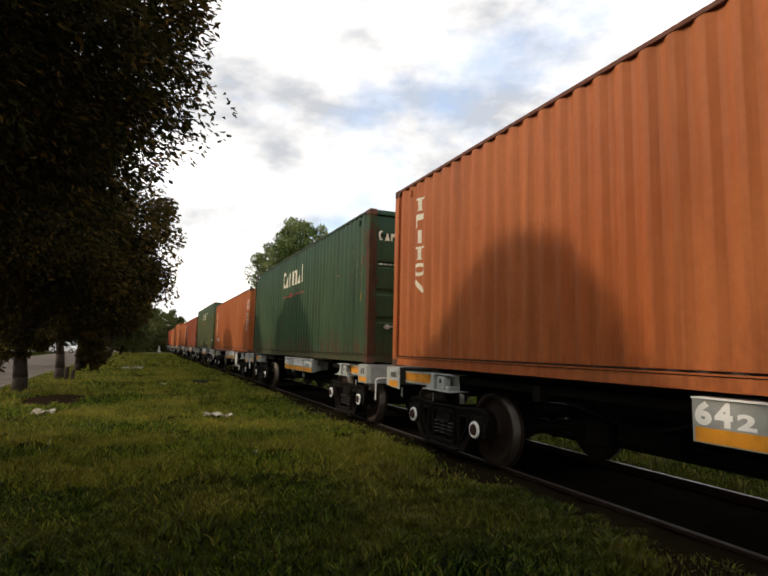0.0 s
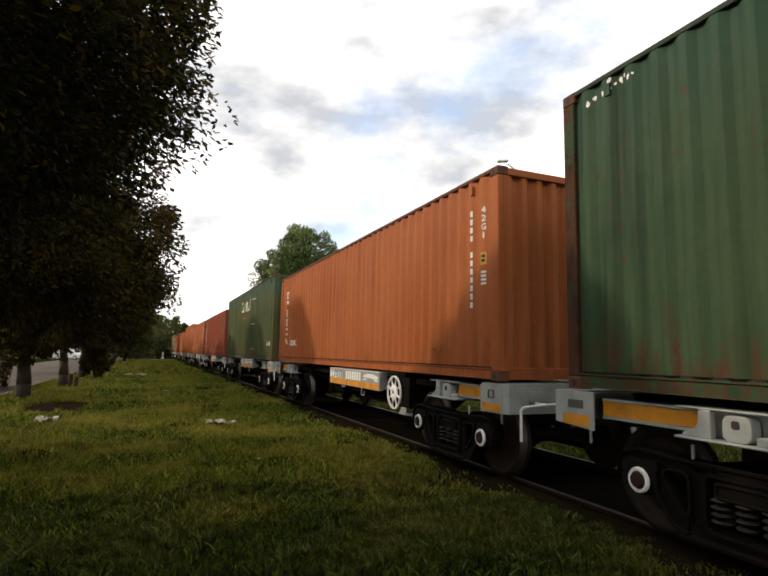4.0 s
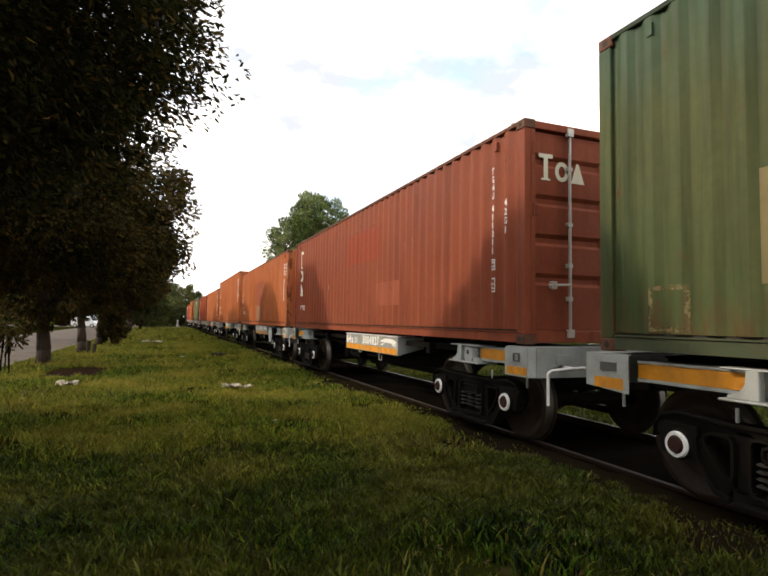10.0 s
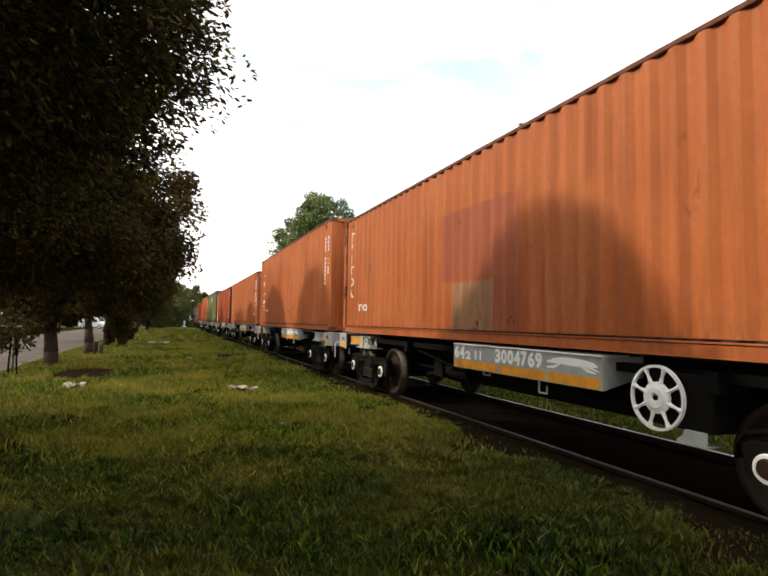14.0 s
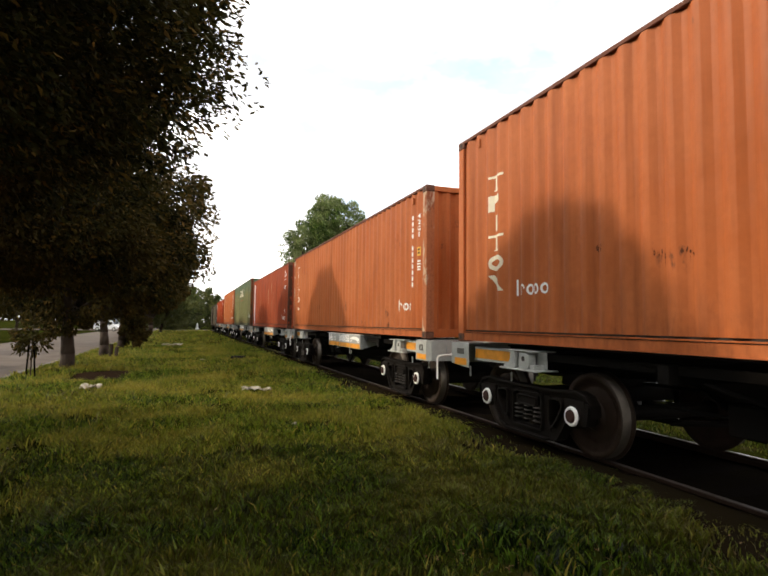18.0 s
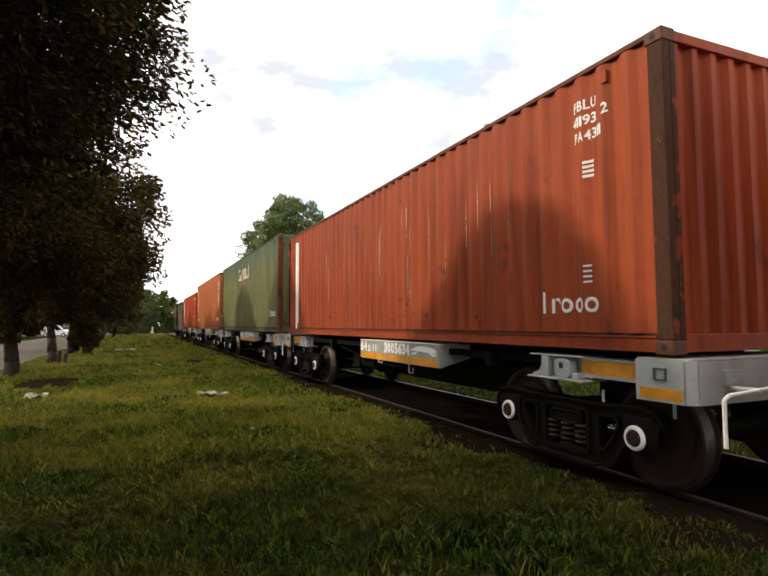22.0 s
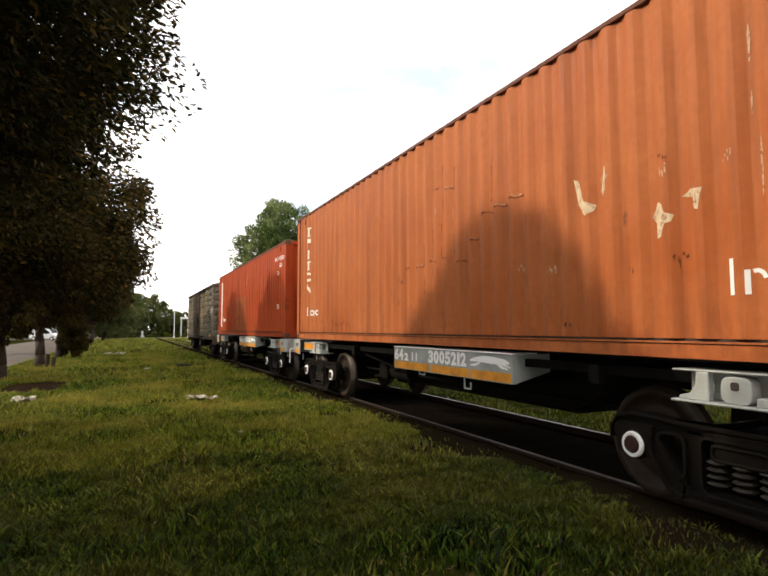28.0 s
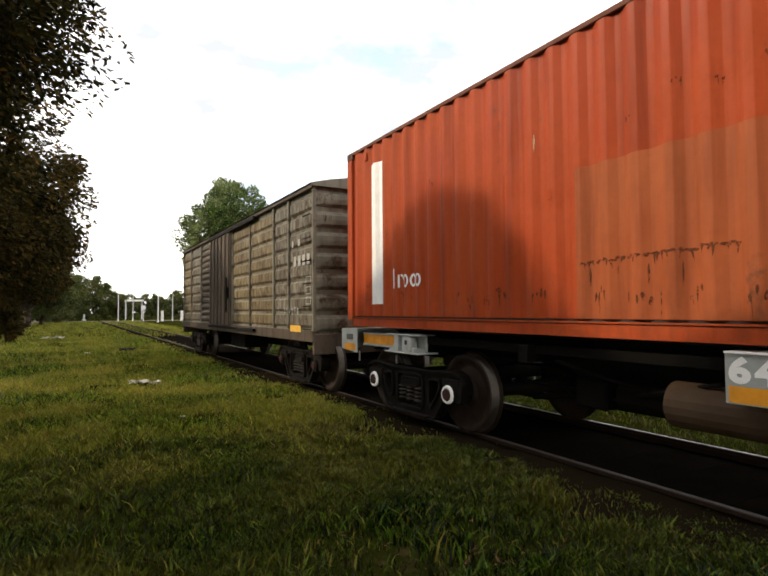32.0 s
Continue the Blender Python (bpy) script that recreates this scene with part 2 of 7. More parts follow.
RAILTOP = plain("polished_rail_steel", (0.070, 0.058, 0.048), 0.5, 0.3, 0.6, 6, (0.05, 0.03, 0.02))
def ragged(m, lo, hi, scale):
    """Lets a mark break up into small flakes with the paint between them bare."""
    t = m.node_tree
    co = t.nodes.new("ShaderNodeTexCoord")
    n = t.nodes.new("ShaderNodeTexNoise")
    n.inputs["Scale"].default_value, n.inputs["Detail"].default_value, n.inputs["Roughness"].default_value = scale, 5.0, 0.68
    r = t.nodes.new("ShaderNodeMapRange")
    r.inputs["From Min"].default_value, r.inputs["From Max"].default_value = lo, hi
    clear = t.nodes.new("ShaderNodeBsdfTransparent")
    mx = t.nodes.new("ShaderNodeMixShader")
    t.links.new(co.outputs["Object"], n.inputs["Vector"])
    t.links.new(n.outputs["Fac"], r.inputs["Value"])
    t.links.new(r.outputs["Result"], mx.inputs[0])
    t.links.new(clear.outputs[0], mx.inputs[1])
    t.links.new(t.nodes["Principled BSDF"].outputs[0], mx.inputs[2])
    t.links.new(mx.outputs[0], t.nodes["Material Output"].inputs["Surface"])
    return m


RUST = ragged(plain("rust_bloom", (0.125, 0.040, 0.017), 0.9, 0.0, 0.7, 16, (0.05, 0.02, 0.011), 0.4, spec=0.15), 0.40, 0.56, 26)
CHIP = ragged(plain("pale_bare_chip", (0.56, 0.34, 0.20), 0.8, 0.0, 0.4, 14, (0.35, 0.17, 0.09), 0.4), 0.36, 0.52, 30)
CAPPED = plain("brown_axle_cap_paint", (0.036, 0.013, 0.009), 0.7, 0, 0.4, 12, (0.03, 0.02, 0.015), spec=0.2)
RAILSIDE = plain("rusty_rail_steel", (0.018, 0.010, 0.0065), 0.9, 0.0, 0.5, 8, (0.02, 0.012, 0.008), spec=0.1)
GALV = plain("galvanised_rod_steel", (0.55, 0.53, 0.48), 0.45, 0.4, 0.3, 9, (0.25, 0.14, 0.08))
SPRING = plain("bogie_spring_steel", (0.035, 0.03, 0.026), 0.6, 0.2, 0.4, 9, spec=0.2)
# Wood as dark as the bed: shade under the train put into the colour.
SLEEPER = plain("weathered_wood_dark_as_shade", (0.009, 0.0072, 0.006), 1.0, 0.0, 0.5, 5, (0.006, 0.005, 0.004), spec=0.0)
NEAR_BLACK = plain("near_black_seal_and_gap", (0.03, 0.022, 0.018), 0.8)
GLASSY = plain("number_plate_steel", (0.12, 0.12, 0.11), 0.4, 0.3, 0.3, 20)
PATCH_O = container_paint("repaired_orange_paint", (0.34, 0.09, 0.045), (0.38, 0.11, 0.055))
PATCH_T = container_paint("tan_orange_repair_paint", (0.345, 0.080, 0.024), (0.39, 0.105, 0.036), 0.62, 0.5)
PATCH_G = container_paint("repaired_beige_paint", (0.34, 0.17, 0.09), (0.38, 0.2, 0.11))
PATCH_R = container_paint("fresh_red_patch_paint", (0.29, 0.052, 0.022), (0.33, 0.065, 0.03))
PATCH_OL = container_paint("tan_patch_paint", (0.22, 0.19, 0.09), (0.26, 0.21, 0.10))


def rusty_post(name, paint, rust=(0.15, 0.048, 0.020), dark=(0.045, 0.024, 0.015), share=0.5):
    """Post paint that has flaked off in upright patches, with bright and dark rust below."""
    m = Mat(name, 0.8, 0, 0.15)
    flake = m.noise(3.0, 7, 0.68, (1, 1, 0.45), True)
    fine = m.noise(26, 5, 0.7)
    col = m.mix(m.ramp(fine, 0.3, 0.7), rust, tint(rust, 0.6))
    col = m.mix(m.ramp(m.noise(6.0, 6, 0.7, (1, 1, 0.35), True), 0.52, 0.60), col, dark)
    col = m.mix(m.ramp(flake, share, share + 0.03), col, m.mix(m.ramp(fine, 0.35, 0.75), paint, tint(paint, 0.6)))
    m.color(col).bump(flake, 0.7, 0.02)
    m.bump(fine, 0.4, 0.006)
    return m.m


PATCH_FRAME = ragged(container_paint("worn_tan_frame_paint", (0.19, 0.165, 0.075), (0.23, 0.19, 0.09)), 0.38, 0.58, 9)
FADED_WHITE = plain("faded_white_print", (0.55, 0.55, 0.50), 0.7, 0, 0.5, 12, (0.25, 0.24, 0.18))
# RAIL_RED and RAIL_GREEN put the shade on the top rails into their colour.
RAIL_RED = plain("shaded_red_rail", (0.15, 0.058, 0.036), 0.8, 0, 0.5, 7, (0.07, 0.035, 0.024), spec=0.2)
DARK_OLIVE = plain("dark_olive_rail_paint", (0.060, 0.075, 0.040), 0.8, 0, 0.5, 6, (0.11, 0.085, 0.045), spec=0.2)
RAIL_GREEN = plain("shaded_green_rail", (0.045, 0.062, 0.040), 0.8, 0, 0.5, 7, (0.03, 0.032, 0.02), spec=0.2)


# ---- mesh helpers ----
def raw(bm, verts, faces):
    vs = [bm.verts.new(v) for v in verts]
    for f in faces:
        bm.faces.new([vs[i] for i in f])
    return vs


def box(bm, x0, x1, y0, y1, z0, z1):
    return raw(bm, [(x, y, z) for z in (z0, z1) for y in (y0, y1) for x in (x0, x1)],
               [(0, 2, 3, 1), (4, 5, 7, 6), (0, 1, 5, 4), (2, 6, 7, 3), (0, 4, 6, 2), (1, 3, 7, 5)])


def prism(bm, pts, x0, x1):
    """A polygon of (y, z) points drawn out from x0 to x1."""
    n = len(pts)
    raw(bm, [(x0, *p) for p in pts] + [(x1, *p) for p in pts],
        [tuple(range(n - 1, -1, -1)), tuple(range(n, 2 * n))] + [(i, (i + 1) % n, n + (i + 1) % n, n + i) for i in range(n)])


def turned(bm, profile, at=(0, 0, 0), axis="x", seg=24, closed=False):
    """A ring of (along, radius) points turned round an axis."""
    vs, n = [], len(profile)
    for k in range(seg):
        a = 2 * math.pi * k / seg
        c, s = math.cos(a), math.sin(a)
        for h, r in profile:
            p = {"x": (h, r * c, r * s), "y": (r * s, h, r * c), "z": (r * c, r * s, h)}[axis]
            vs.append((p[0] + at[0], p[1] + at[1], p[2] + at[2]))
    m = n if closed else n - 1
    raw(bm, vs, [(k * n + i, k * n + (i + 1) % n, ((k + 1) % seg) * n + (i + 1) % n, ((k + 1) % seg) * n + i)
                 for k in range(seg) for i in range(m)])


def rod(bm, a, b, r, seg=8, r2=None):
    a, b = Vector(a), Vector(b)
    d = b - a
    q = d.to_track_quat("Z", "Y").to_matrix()
    r2 = r if r2 is None else r2
    vs = []
    for p, rr in ((a, r), (b, r2)):
        for k in range(seg):
            t = 2 * math.pi * k / seg
            vs.append(p + q @ Vector((rr * math.cos(t), rr * math.sin(t), 0)))
    raw(bm, vs, [(k, (k + 1) % seg, seg + (k + 1) % seg, seg + k) for k in range(seg)]
        + [tuple(range(seg - 1, -1, -1)), tuple(range(seg, 2 * seg))])


def finish(bm, bevel=0.0):
    bmesh.ops.recalc_face_normals(bm, faces=bm.faces)
    if bevel:
        edges = [e for e in bm.edges if len(e.link_faces) == 2 and e.calc_face_angle(0) > 0.6]
        bmesh.ops.bevel(bm, geom=edges, offset=bevel, segments=1, affect="EDGES", clamp_overlap=True)


def mesh(name, bm, material, bevel=0.0, smooth=False):
    finish(bm, bevel)
    me = bpy.data.meshes.new(name)
    bm.to_mesh(me)
    bm.free()
    me.materials.append(material)
    if smooth:
        for p in me.polygons:
            p.use_smooth = True
    return me


def part(name, bm, material, parent, label="", bevel=0.0, smooth=False):
    """A bmesh, or a ready mesh, as one object under a thing or a part."""
    me = bm if isinstance(bm, bpy.types.Mesh) else mesh(name, bm, material, bevel, smooth)
    ob = new(name, me)
    ob.parent = parent
    return tagged(ob, label)


def thing(name, label, category, group="", kind="", at=(0, 0, 0), turn=0):
    ob = new(name)
    ob.empty_display_size = 0.2
    ob.matrix_basis = pose(*at, 0, 0, turn)
    return tagged(ob, label, category, group, kind)


def B():
    return bmesh.new()


# ---- lettering ----
_glyphs = {}


def glyph_mesh(text, bold):
    key = (text, bold)
    if key not in _glyphs:
        cu = bpy.data.curves.new("lettering", "FONT")
        cu.body, cu.size, cu.offset, cu.resolution_u = text, 1.0, bold, 3
        ob = new("lettering", cu)
        bpy.context.view_layer.update()
        me = bpy.data.meshes.new_from_object(ob.evaluated_get(bpy.context.evaluated_depsgraph_get()))
        xs = [v.co.x for v in me.vertices] or [0.0]
        ys = [v.co.y for v in me.vertices] or [0.0]
        bpy.data.objects.remove(ob)
        bpy.data.curves.remove(cu)
        _glyphs[key] = (me, min(xs), max(xs), min(ys), max(ys))
    return _glyphs[key]


PITCH, DEPTH = 0.278, 0.036
HALF = 1.219


# one corrugation: where along the pitch, and how far in, as shares
FOLDS = ((0.02, 0.0), (0.22, 0.0), (0.26, 0.08), (0.48, 0.92), (0.52, 1.0), (0.72, 1.0), (0.76, 0.92), (0.98, 0.08))
CORNERS = tuple(f for f, _ in FOLDS)


def wave(y):
    """How far the corrugated wall lies behind its outer face at y."""
    return DEPTH * float(np.interp(y / PITCH, CORNERS, [d for _, d in FOLDS], period=1.0))


def breaks(y0, y1):
    out = []
    k = math.floor(y0 / PITCH) - 1
    while k * PITCH < y1:
        out += [(k + f) * PITCH for f in CORNERS if y0 < (k + f) * PITCH < y1]
        k += 1
    return out


def lay_on_wall(bm, proud=0.003, flat=None):
    """Bends flat shapes, drawn in (y, z), on to the corrugated wall that faces -x, or on to a flat face at x."""
    if flat is None:
        ys = [v.co.y for v in bm.verts]
        for y in breaks(min(ys), max(ys)):
            bmesh.ops.bisect_plane(bm, geom=bm.verts[:] + bm.edges[:] + bm.faces[:], plane_co=(0, y, 0), plane_no=(0, 1, 0))
    for v in bm.verts:
        v.co.x = (-HALF + 0.008 + wave(v.co.y) if flat is None else flat) - proud
    for f in bm.faces:
        f.normal_update()
        if f.normal.x > 0:
            f.normal_flip()


def add_text(bm, text, y, z, width, height, bold=0.02):
    """Lettering whose left edge is at y (it runs towards -y) and whose foot is at z."""
    me, x0, x1, y0, y1 = glyph_mesh(text, bold)
    vs = [bm.verts.new((0, y - (v.co.x - x0) / max(x1 - x0, 1e-4) * width, z + (v.co.y - y0) / max(y1 - y0, 1e-4) * height)) for v in me.vertices]
    for p in me.polygons:
        try:
            bm.faces.new([vs[i] for i in p.vertices])
        except ValueError:
            pass


def add_rect(bm, y0, y1, z0, z1):
    raw(bm, [(0, y0, z0), (0, y1, z0), (0, y1, z1), (0, y0, z1)], [(0, 1, 2, 3)])


def add_poly(bm, pts):
    raw(bm, [(0, *p) for p in pts], [tuple(range(len(pts)))])


def paint_on(parent, name, bm, material, label="", flat=None, proud=0.003):
    lay_on_wall(bm, proud, flat)
    me = bpy.data.meshes.new(name)
    bm.to_mesh(me)
    bm.free()
    me.materials.append(material)
    ob = new(name, me)
    ob.parent = parent
    return tagged(ob, label)


def chars_on(parent, name, material, text, y, z, width, height, bold=0.02, flat=None, label="", gap=0.16):
    """Characters side by side, each a painted piece of its own."""
    wide = [0.45 if ch in "1I" else 0.45 if ch == " " else 1.0 for ch in text]
    unit = width / (sum(wide) + gap * (len(text) - 1))
    for ch, k in zip(text, wide):
        if ch != " ":
            bm = B()
            add_text(bm, ch, y, z, unit * k, height, bold)
            paint_on(parent, name, bm, material, label, flat)
        y -= unit * (k + gap)


def column_on(parent, name, material, text, y, z_top, z_bottom, width, label=""):
    """Characters one below the other, each a painted piece of its own; a space leaves half a gap."""
    wide = [0.5 if ch == " " else 1.0 for ch in text]
    step = (z_top - z_bottom) / sum(wide)
    z = z_top
    for ch, k in zip(text, wide):
        z -= step * k
        if ch != " ":
            bm = B()
            w = width * (0.35 if ch in "1I" else 1)
            add_text(bm, ch, y - (width - w) / 2, z + step * 0.12, w, step * 0.76, 0.02)
            paint_on(parent, name, bm, material, label)


def stroke(bm, pts, w0, w1=None):
    """A painted stroke along (y, z) points, w0 wide at its ends and w1 in its middle."""
    w1 = w0 if w1 is None else w1
    n = len(pts)
    side = []
    for k, (y, z) in enumerate(pts):
        a, b = pts[max(0, k - 1)], pts[min(n - 1, k + 1)]
        if pts[0] == pts[-1] and k in (0, n - 1):
            a, b = pts[-2], pts[1]
        dy, dz = b[0] - a[0], b[1] - a[1]
        d = math.hypot(dy, dz) or 1.0
        w = (w0 + (w1 - w0) * math.sin(math.pi * k / (n - 1))) / 2
        side.append(((y - dz / d * w, z + dy / d * w), (y + dz / d * w, z - dy / d * w)))
    for (a, b), (c, d) in zip(side, side[1:]):
        add_poly(bm, [a, b, d, c])


def bow(y, z, ry, rz, a0, a1, n=14):
    """Points of an oval arc from angle a0 to a1."""
    out = []
    for k in range(n + 1):
        a = radians(a0 + (a1 - a0) * k / n)
        out.append((y - ry * math.cos(a), z + rz * math.sin(a)))
    if abs(a1 - a0) == 360:
        out[-1] = out[0]
    return out


def slab(bm, y, z, w, h, kind, s=0.2):
    """One plain shape of a painted trade mark, its left edge at y and its foot at z; s is the width of its strokes."""
    a = w * s
    cy, cz = y - w / 2, z + h / 2
    if kind == 0:      # a post under a bar
        add_rect(bm, cy - a * 0.6, cy + a * 0.6, z + h * 0.07, z + h * 0.84)
        add_rect(bm, y - w, y, z + h * 0.84, z + h)
        add_rect(bm, cy - a * 1.2, cy + a * 1.2, z, z + h * 0.07)
    elif kind == 1:    # an oval ring
        stroke(bm, bow(cy, cz, w / 2 - a / 2, h / 2 - a / 2, 0, 360, 18), a)
    elif kind == 2:    # a plain post
        add_rect(bm, cy - a * 0.6, cy + a * 0.6, z, z + h)
    elif kind == 3:    # a solid wedge
        add_poly(bm, [(y, z), (cy + a * 0.3, z + h), (cy - a * 0.3, z + h), (y - w, z)])
    elif kind == 6:    # a solid block, narrower at its foot
        add_poly(bm, [(y, z), (y, z + h), (y - w * 0.75, z + h), (y - w * 0.75, z + h * 0.56), (y - w * 0.32, z + h * 0.50), (y - w * 0.32, z)])
    elif kind == 7:    # a leaning slab
        add_poly(bm, [(y, z + h), (y - w * 0.32, z + h), (y - w, z), (y - w * 0.68, z)])
    elif kind == 4:    # an open half ring
        stroke(bm, bow(cy, cz, w / 2 - a / 2, h / 2 - a / 2, 55, 305), a * 0.6, a * 1.3)
    else:              # a small arch on a post
        add_rect(bm, y - a, y, z, z + h)
        stroke(bm, bow(y - w * 0.5, z + h * 0.55, w * 0.4, h * 0.4, 10, 112, 8), a * 0.9)


# ---- containers ----
LEN = 12.38
_cache = {}


def cached(key, build):
    if key not in _cache:
        _cache[key] = build()
    return _cache[key]


def corrugated(y0, y1, z0, z1, lean=0.0):
    """The outer and inner skin of a corrugated wall facing -x between y0 and y1."""
    bm = B()
    ys = [y0] + breaks(y0, y1) + [y1]
    cols = []
    for y in ys:
        x = -HALF + 0.008 + (wave(y) if y0 < y < y1 else 0.0)
        cols.append([bm.verts.new((x, y, z)) for z in (z0, z0 + 0.03, z1 - 0.03, z1)] + [bm.verts.new((x + 0.004, y, z)) for z in (z0, z1)])
    for a, b in zip(cols, cols[1:]):
        for k in range(3):
            bm.faces.new((a[k], b[k], b[k + 1], a[k + 1]))
        bm.faces.new((a[5], b[5], b[4], a[4]))
    return bm


def mirrored(bm):
    for v in bm.verts:
        v.co.x = -v.co.x
    bmesh.ops.reverse_faces(bm, faces=bm.faces)
    return bm


def end_corrugated(h):
    bm = B()
    w = HALF - 0.16
    n = 9
    step = 2 * w / n
    cols = []
    for k in range(n):
        for f, d in ((0, 0), (0.28, 0), (0.5, 0.045), (0.78, 0.045)):
            cols.append((-w + (k + f) * step, d))
    cols.append((w, 0))
    vs = [[bm.verts.new((x, -LEN / 2 + 0.03 + d, z)) for z in (0.16, h - 0.1)] for x, d in cols]
    vb = [[bm.verts.new((x, -LEN / 2 + 0.04 + d, z)) for z in (0.16, h - 0.1)] for x, d in cols]
    for a, b in zip(vs, vs[1:]):
        bm.faces.new((a[0], b[0], b[1], a[1]))
    for a, b in zip(vb, vb[1:]):
        bm.faces.new((b[0], a[0], a[1], b[1]))
    return bm


def door_leaf(x0, x1, h):
    """A pressed door leaf facing -y, with sunk bands across it."""
    bm = B()
    z0, z1, y = 0.17, h - 0.13, -LEN / 2 + 0.055
    bands = 5
    step = (z1 - z0) / bands
    prof = [(z0, 0.0)]
    for k in range(bands):
        a = z0 + k * step
        prof += [(a + 0.05, 0.0), (a + 0.09, 0.03), (a + 0.15, 0.03), (a + 0.20, 0.0)] if k else [(a + 0.05, 0.0)]
    prof.append((z1, 0.0))
    rows = [[bm.verts.new((x, y + (d if 0 < i < 3 else 0), z)) for i, x in enumerate((x0, x0 + 0.05, x1 - 0.05, x1))] for z, d in prof]
    for a, b in zip(rows, rows[1:]):
        for i in range(3):
            bm.faces.new((a[i], a[i + 1], b[i + 1], b[i]))
    box(bm, x0 + 0.002, x1 - 0.002, y + 0.032, y + 0.05, z0, z1)
    return bm


def container(name, label, paint, h, door_front, post_paint=None, rods=(0.32, 0.78)):
    """A forty-foot container with its foot at z 0; the end at -y has the doors if door_front."""
    c = thing(name, label, "container", "containers on the train")
    pp = post_paint or paint
    hl, key = LEN / 2, (paint.name, h)
    # Olive containers have a bottom rail darker than their walls.
    low_paint = DARK_OLIVE if paint in (OLIVE, OLIVE2) else paint
    # The top rail's darker paint stands for its shade.
    shaded_rail = RAIL_GREEN if paint in (GREEN, OLIVE, OLIVE2) else RAIL_RED
    side = cached(("side", key), lambda: mesh("side_wall", corrugated(-hl + 0.15, hl - 0.15, 0.172, h - 0.055), paint, 0, True))
    side2 = cached(("side2", key), lambda: mesh("side_wall", mirrored(corrugated(-hl + 0.15, hl - 0.15, 0.172, h - 0.055)), paint, 0, True))
    part("side_wall", side, None, c)
    part("side_wall", side2, None, c)

    def rail_b():
        bm = B()
        prism(bm, [(-hl + 0.16, 0.02), (hl - 0.16, 0.02), (hl - 0.16, 0.126), (-hl + 0.16, 0.126)], -HALF + 0.012, -HALF + 0.06)
        return mesh("bottom_rail", bm, low_paint)
    rb = cached(("rb", key), rail_b)
    part("bottom_rail", rb, None, c)

    def lip(z0, z1, x0, x1):
        bm = B()
        prism(bm, [(-hl + 0.16, z0), (hl - 0.16, z0), (hl - 0.16, z1), (-hl + 0.16, z1)], -HALF + x0, -HALF + x1)
        return mesh("rail_lip", bm, low_paint)
    part("rail_lip", cached(("lip1", key), lambda: lip(0.136, 0.150, 0.002, 0.06)), None, c)
    part("rail_lip", cached(("lip2", key), lambda: lip(0.02, 0.030, 0.004, 0.0115)), None, c)

    # Near-black strip paints in the shade of the gap below the wall.
    def seam():
        bm = B()
        box(bm, -HALF + 0.049, -HALF + 0.065, -hl + 0.16, hl - 0.16, 0.126, 0.176)
        return mesh("bottom_seam", bm, NEAR_BLACK)
    part("bottom_seam", cached("bottom_seam", seam), None, c, "dark strip for the shade in the wall gap")
    o = part("bottom_rail", rb, None, c)
    o.matrix_basis = pose(0, 0, 0, 0, 0, 180)

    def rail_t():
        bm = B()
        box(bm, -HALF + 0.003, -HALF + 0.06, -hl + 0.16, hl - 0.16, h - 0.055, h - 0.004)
        return mesh("top_rail", bm, shaded_rail, 0.006)
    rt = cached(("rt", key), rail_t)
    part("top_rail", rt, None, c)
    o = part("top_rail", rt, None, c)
    o.matrix_basis = pose(0, 0, 0, 0, 0, 180)

    def post():
        bm = B()
        prism(bm, [(0, 0.118), (0.155, 0.118), (0.155, h - 0.118), (0, h - 0.118)], 0.004, 0.09)
        box(bm, 0.09, 0.16, 0.004, 0.05, 0.118, h - 0.118)
        return mesh("corner_post", bm, pp, 0.008)

    def casting():
        bm = B()
        box(bm, 0, 0.162, 0, 0.178, 0, 0.118)
        me_faces = bm.faces[:]
        finish(bm, 0.01)
        prism(bm, [(0.055, 0.03), (0.125, 0.03), (0.125, 0.09), (0.055, 0.09)], -0.001, 0.004)
        return mesh("corner_casting", bm, CASTING)

    def hole():
        bm = B()
        for y0, y1, z0, z1 in ((0.06, 0.118, 0.03, 0.088),):
            prism(bm, [(y0, z0 + 0.015), (y0 + 0.015, z0), (y1 - 0.015, z0), (y1, z0 + 0.015), (y1, z1 - 0.015), (y1 - 0.015, z1), (y0 + 0.015, z1), (y0, z1 - 0.015)], -0.003, 0.002)
        return mesh("casting_slot", bm, NEAR_BLACK)
    po, ca, ho = cached(("post", pp.name, h), post), cached("casting", casting), cached("hole", hole)
    for sx in (-1, 1):
        for sy in (-1, 1):
            m = Matrix.Translation((sx * HALF, sy * hl, 0)) @ Matrix.Diagonal((-sx, -sy, 1, 1))
            o = part("corner_post", po, None, c)
            o.matrix_basis = m
            for z in (0, h - 0.118):
                o = part("corner_casting", ca, None, c)
                o.matrix_basis = Matrix.Translation((0, 0, z)) @ m
                if sx < 0:
                    s = part("casting_slot", ho, None, o)

    def roof():
        bm = B()
        n = 44
        st = (LEN - 0.3) / n
        rows = []
        for k in range(n):
            for f, d in ((0.0, 0.0), (0.3, 0.0), (0.45, -0.018), (0.85, -0.018)):
                y = -hl + 0.15 + (k + f) * st
                rows.append([bm.verts.new((x, y, h - 0.02 + d)) for x in (-HALF + 0.06, HALF - 0.06)])
        for a, b in zip(rows, rows[1:]):
            bm.faces.new((a[0], a[1], b[1], b[0]))
        return mesh("roof", bm, paint)
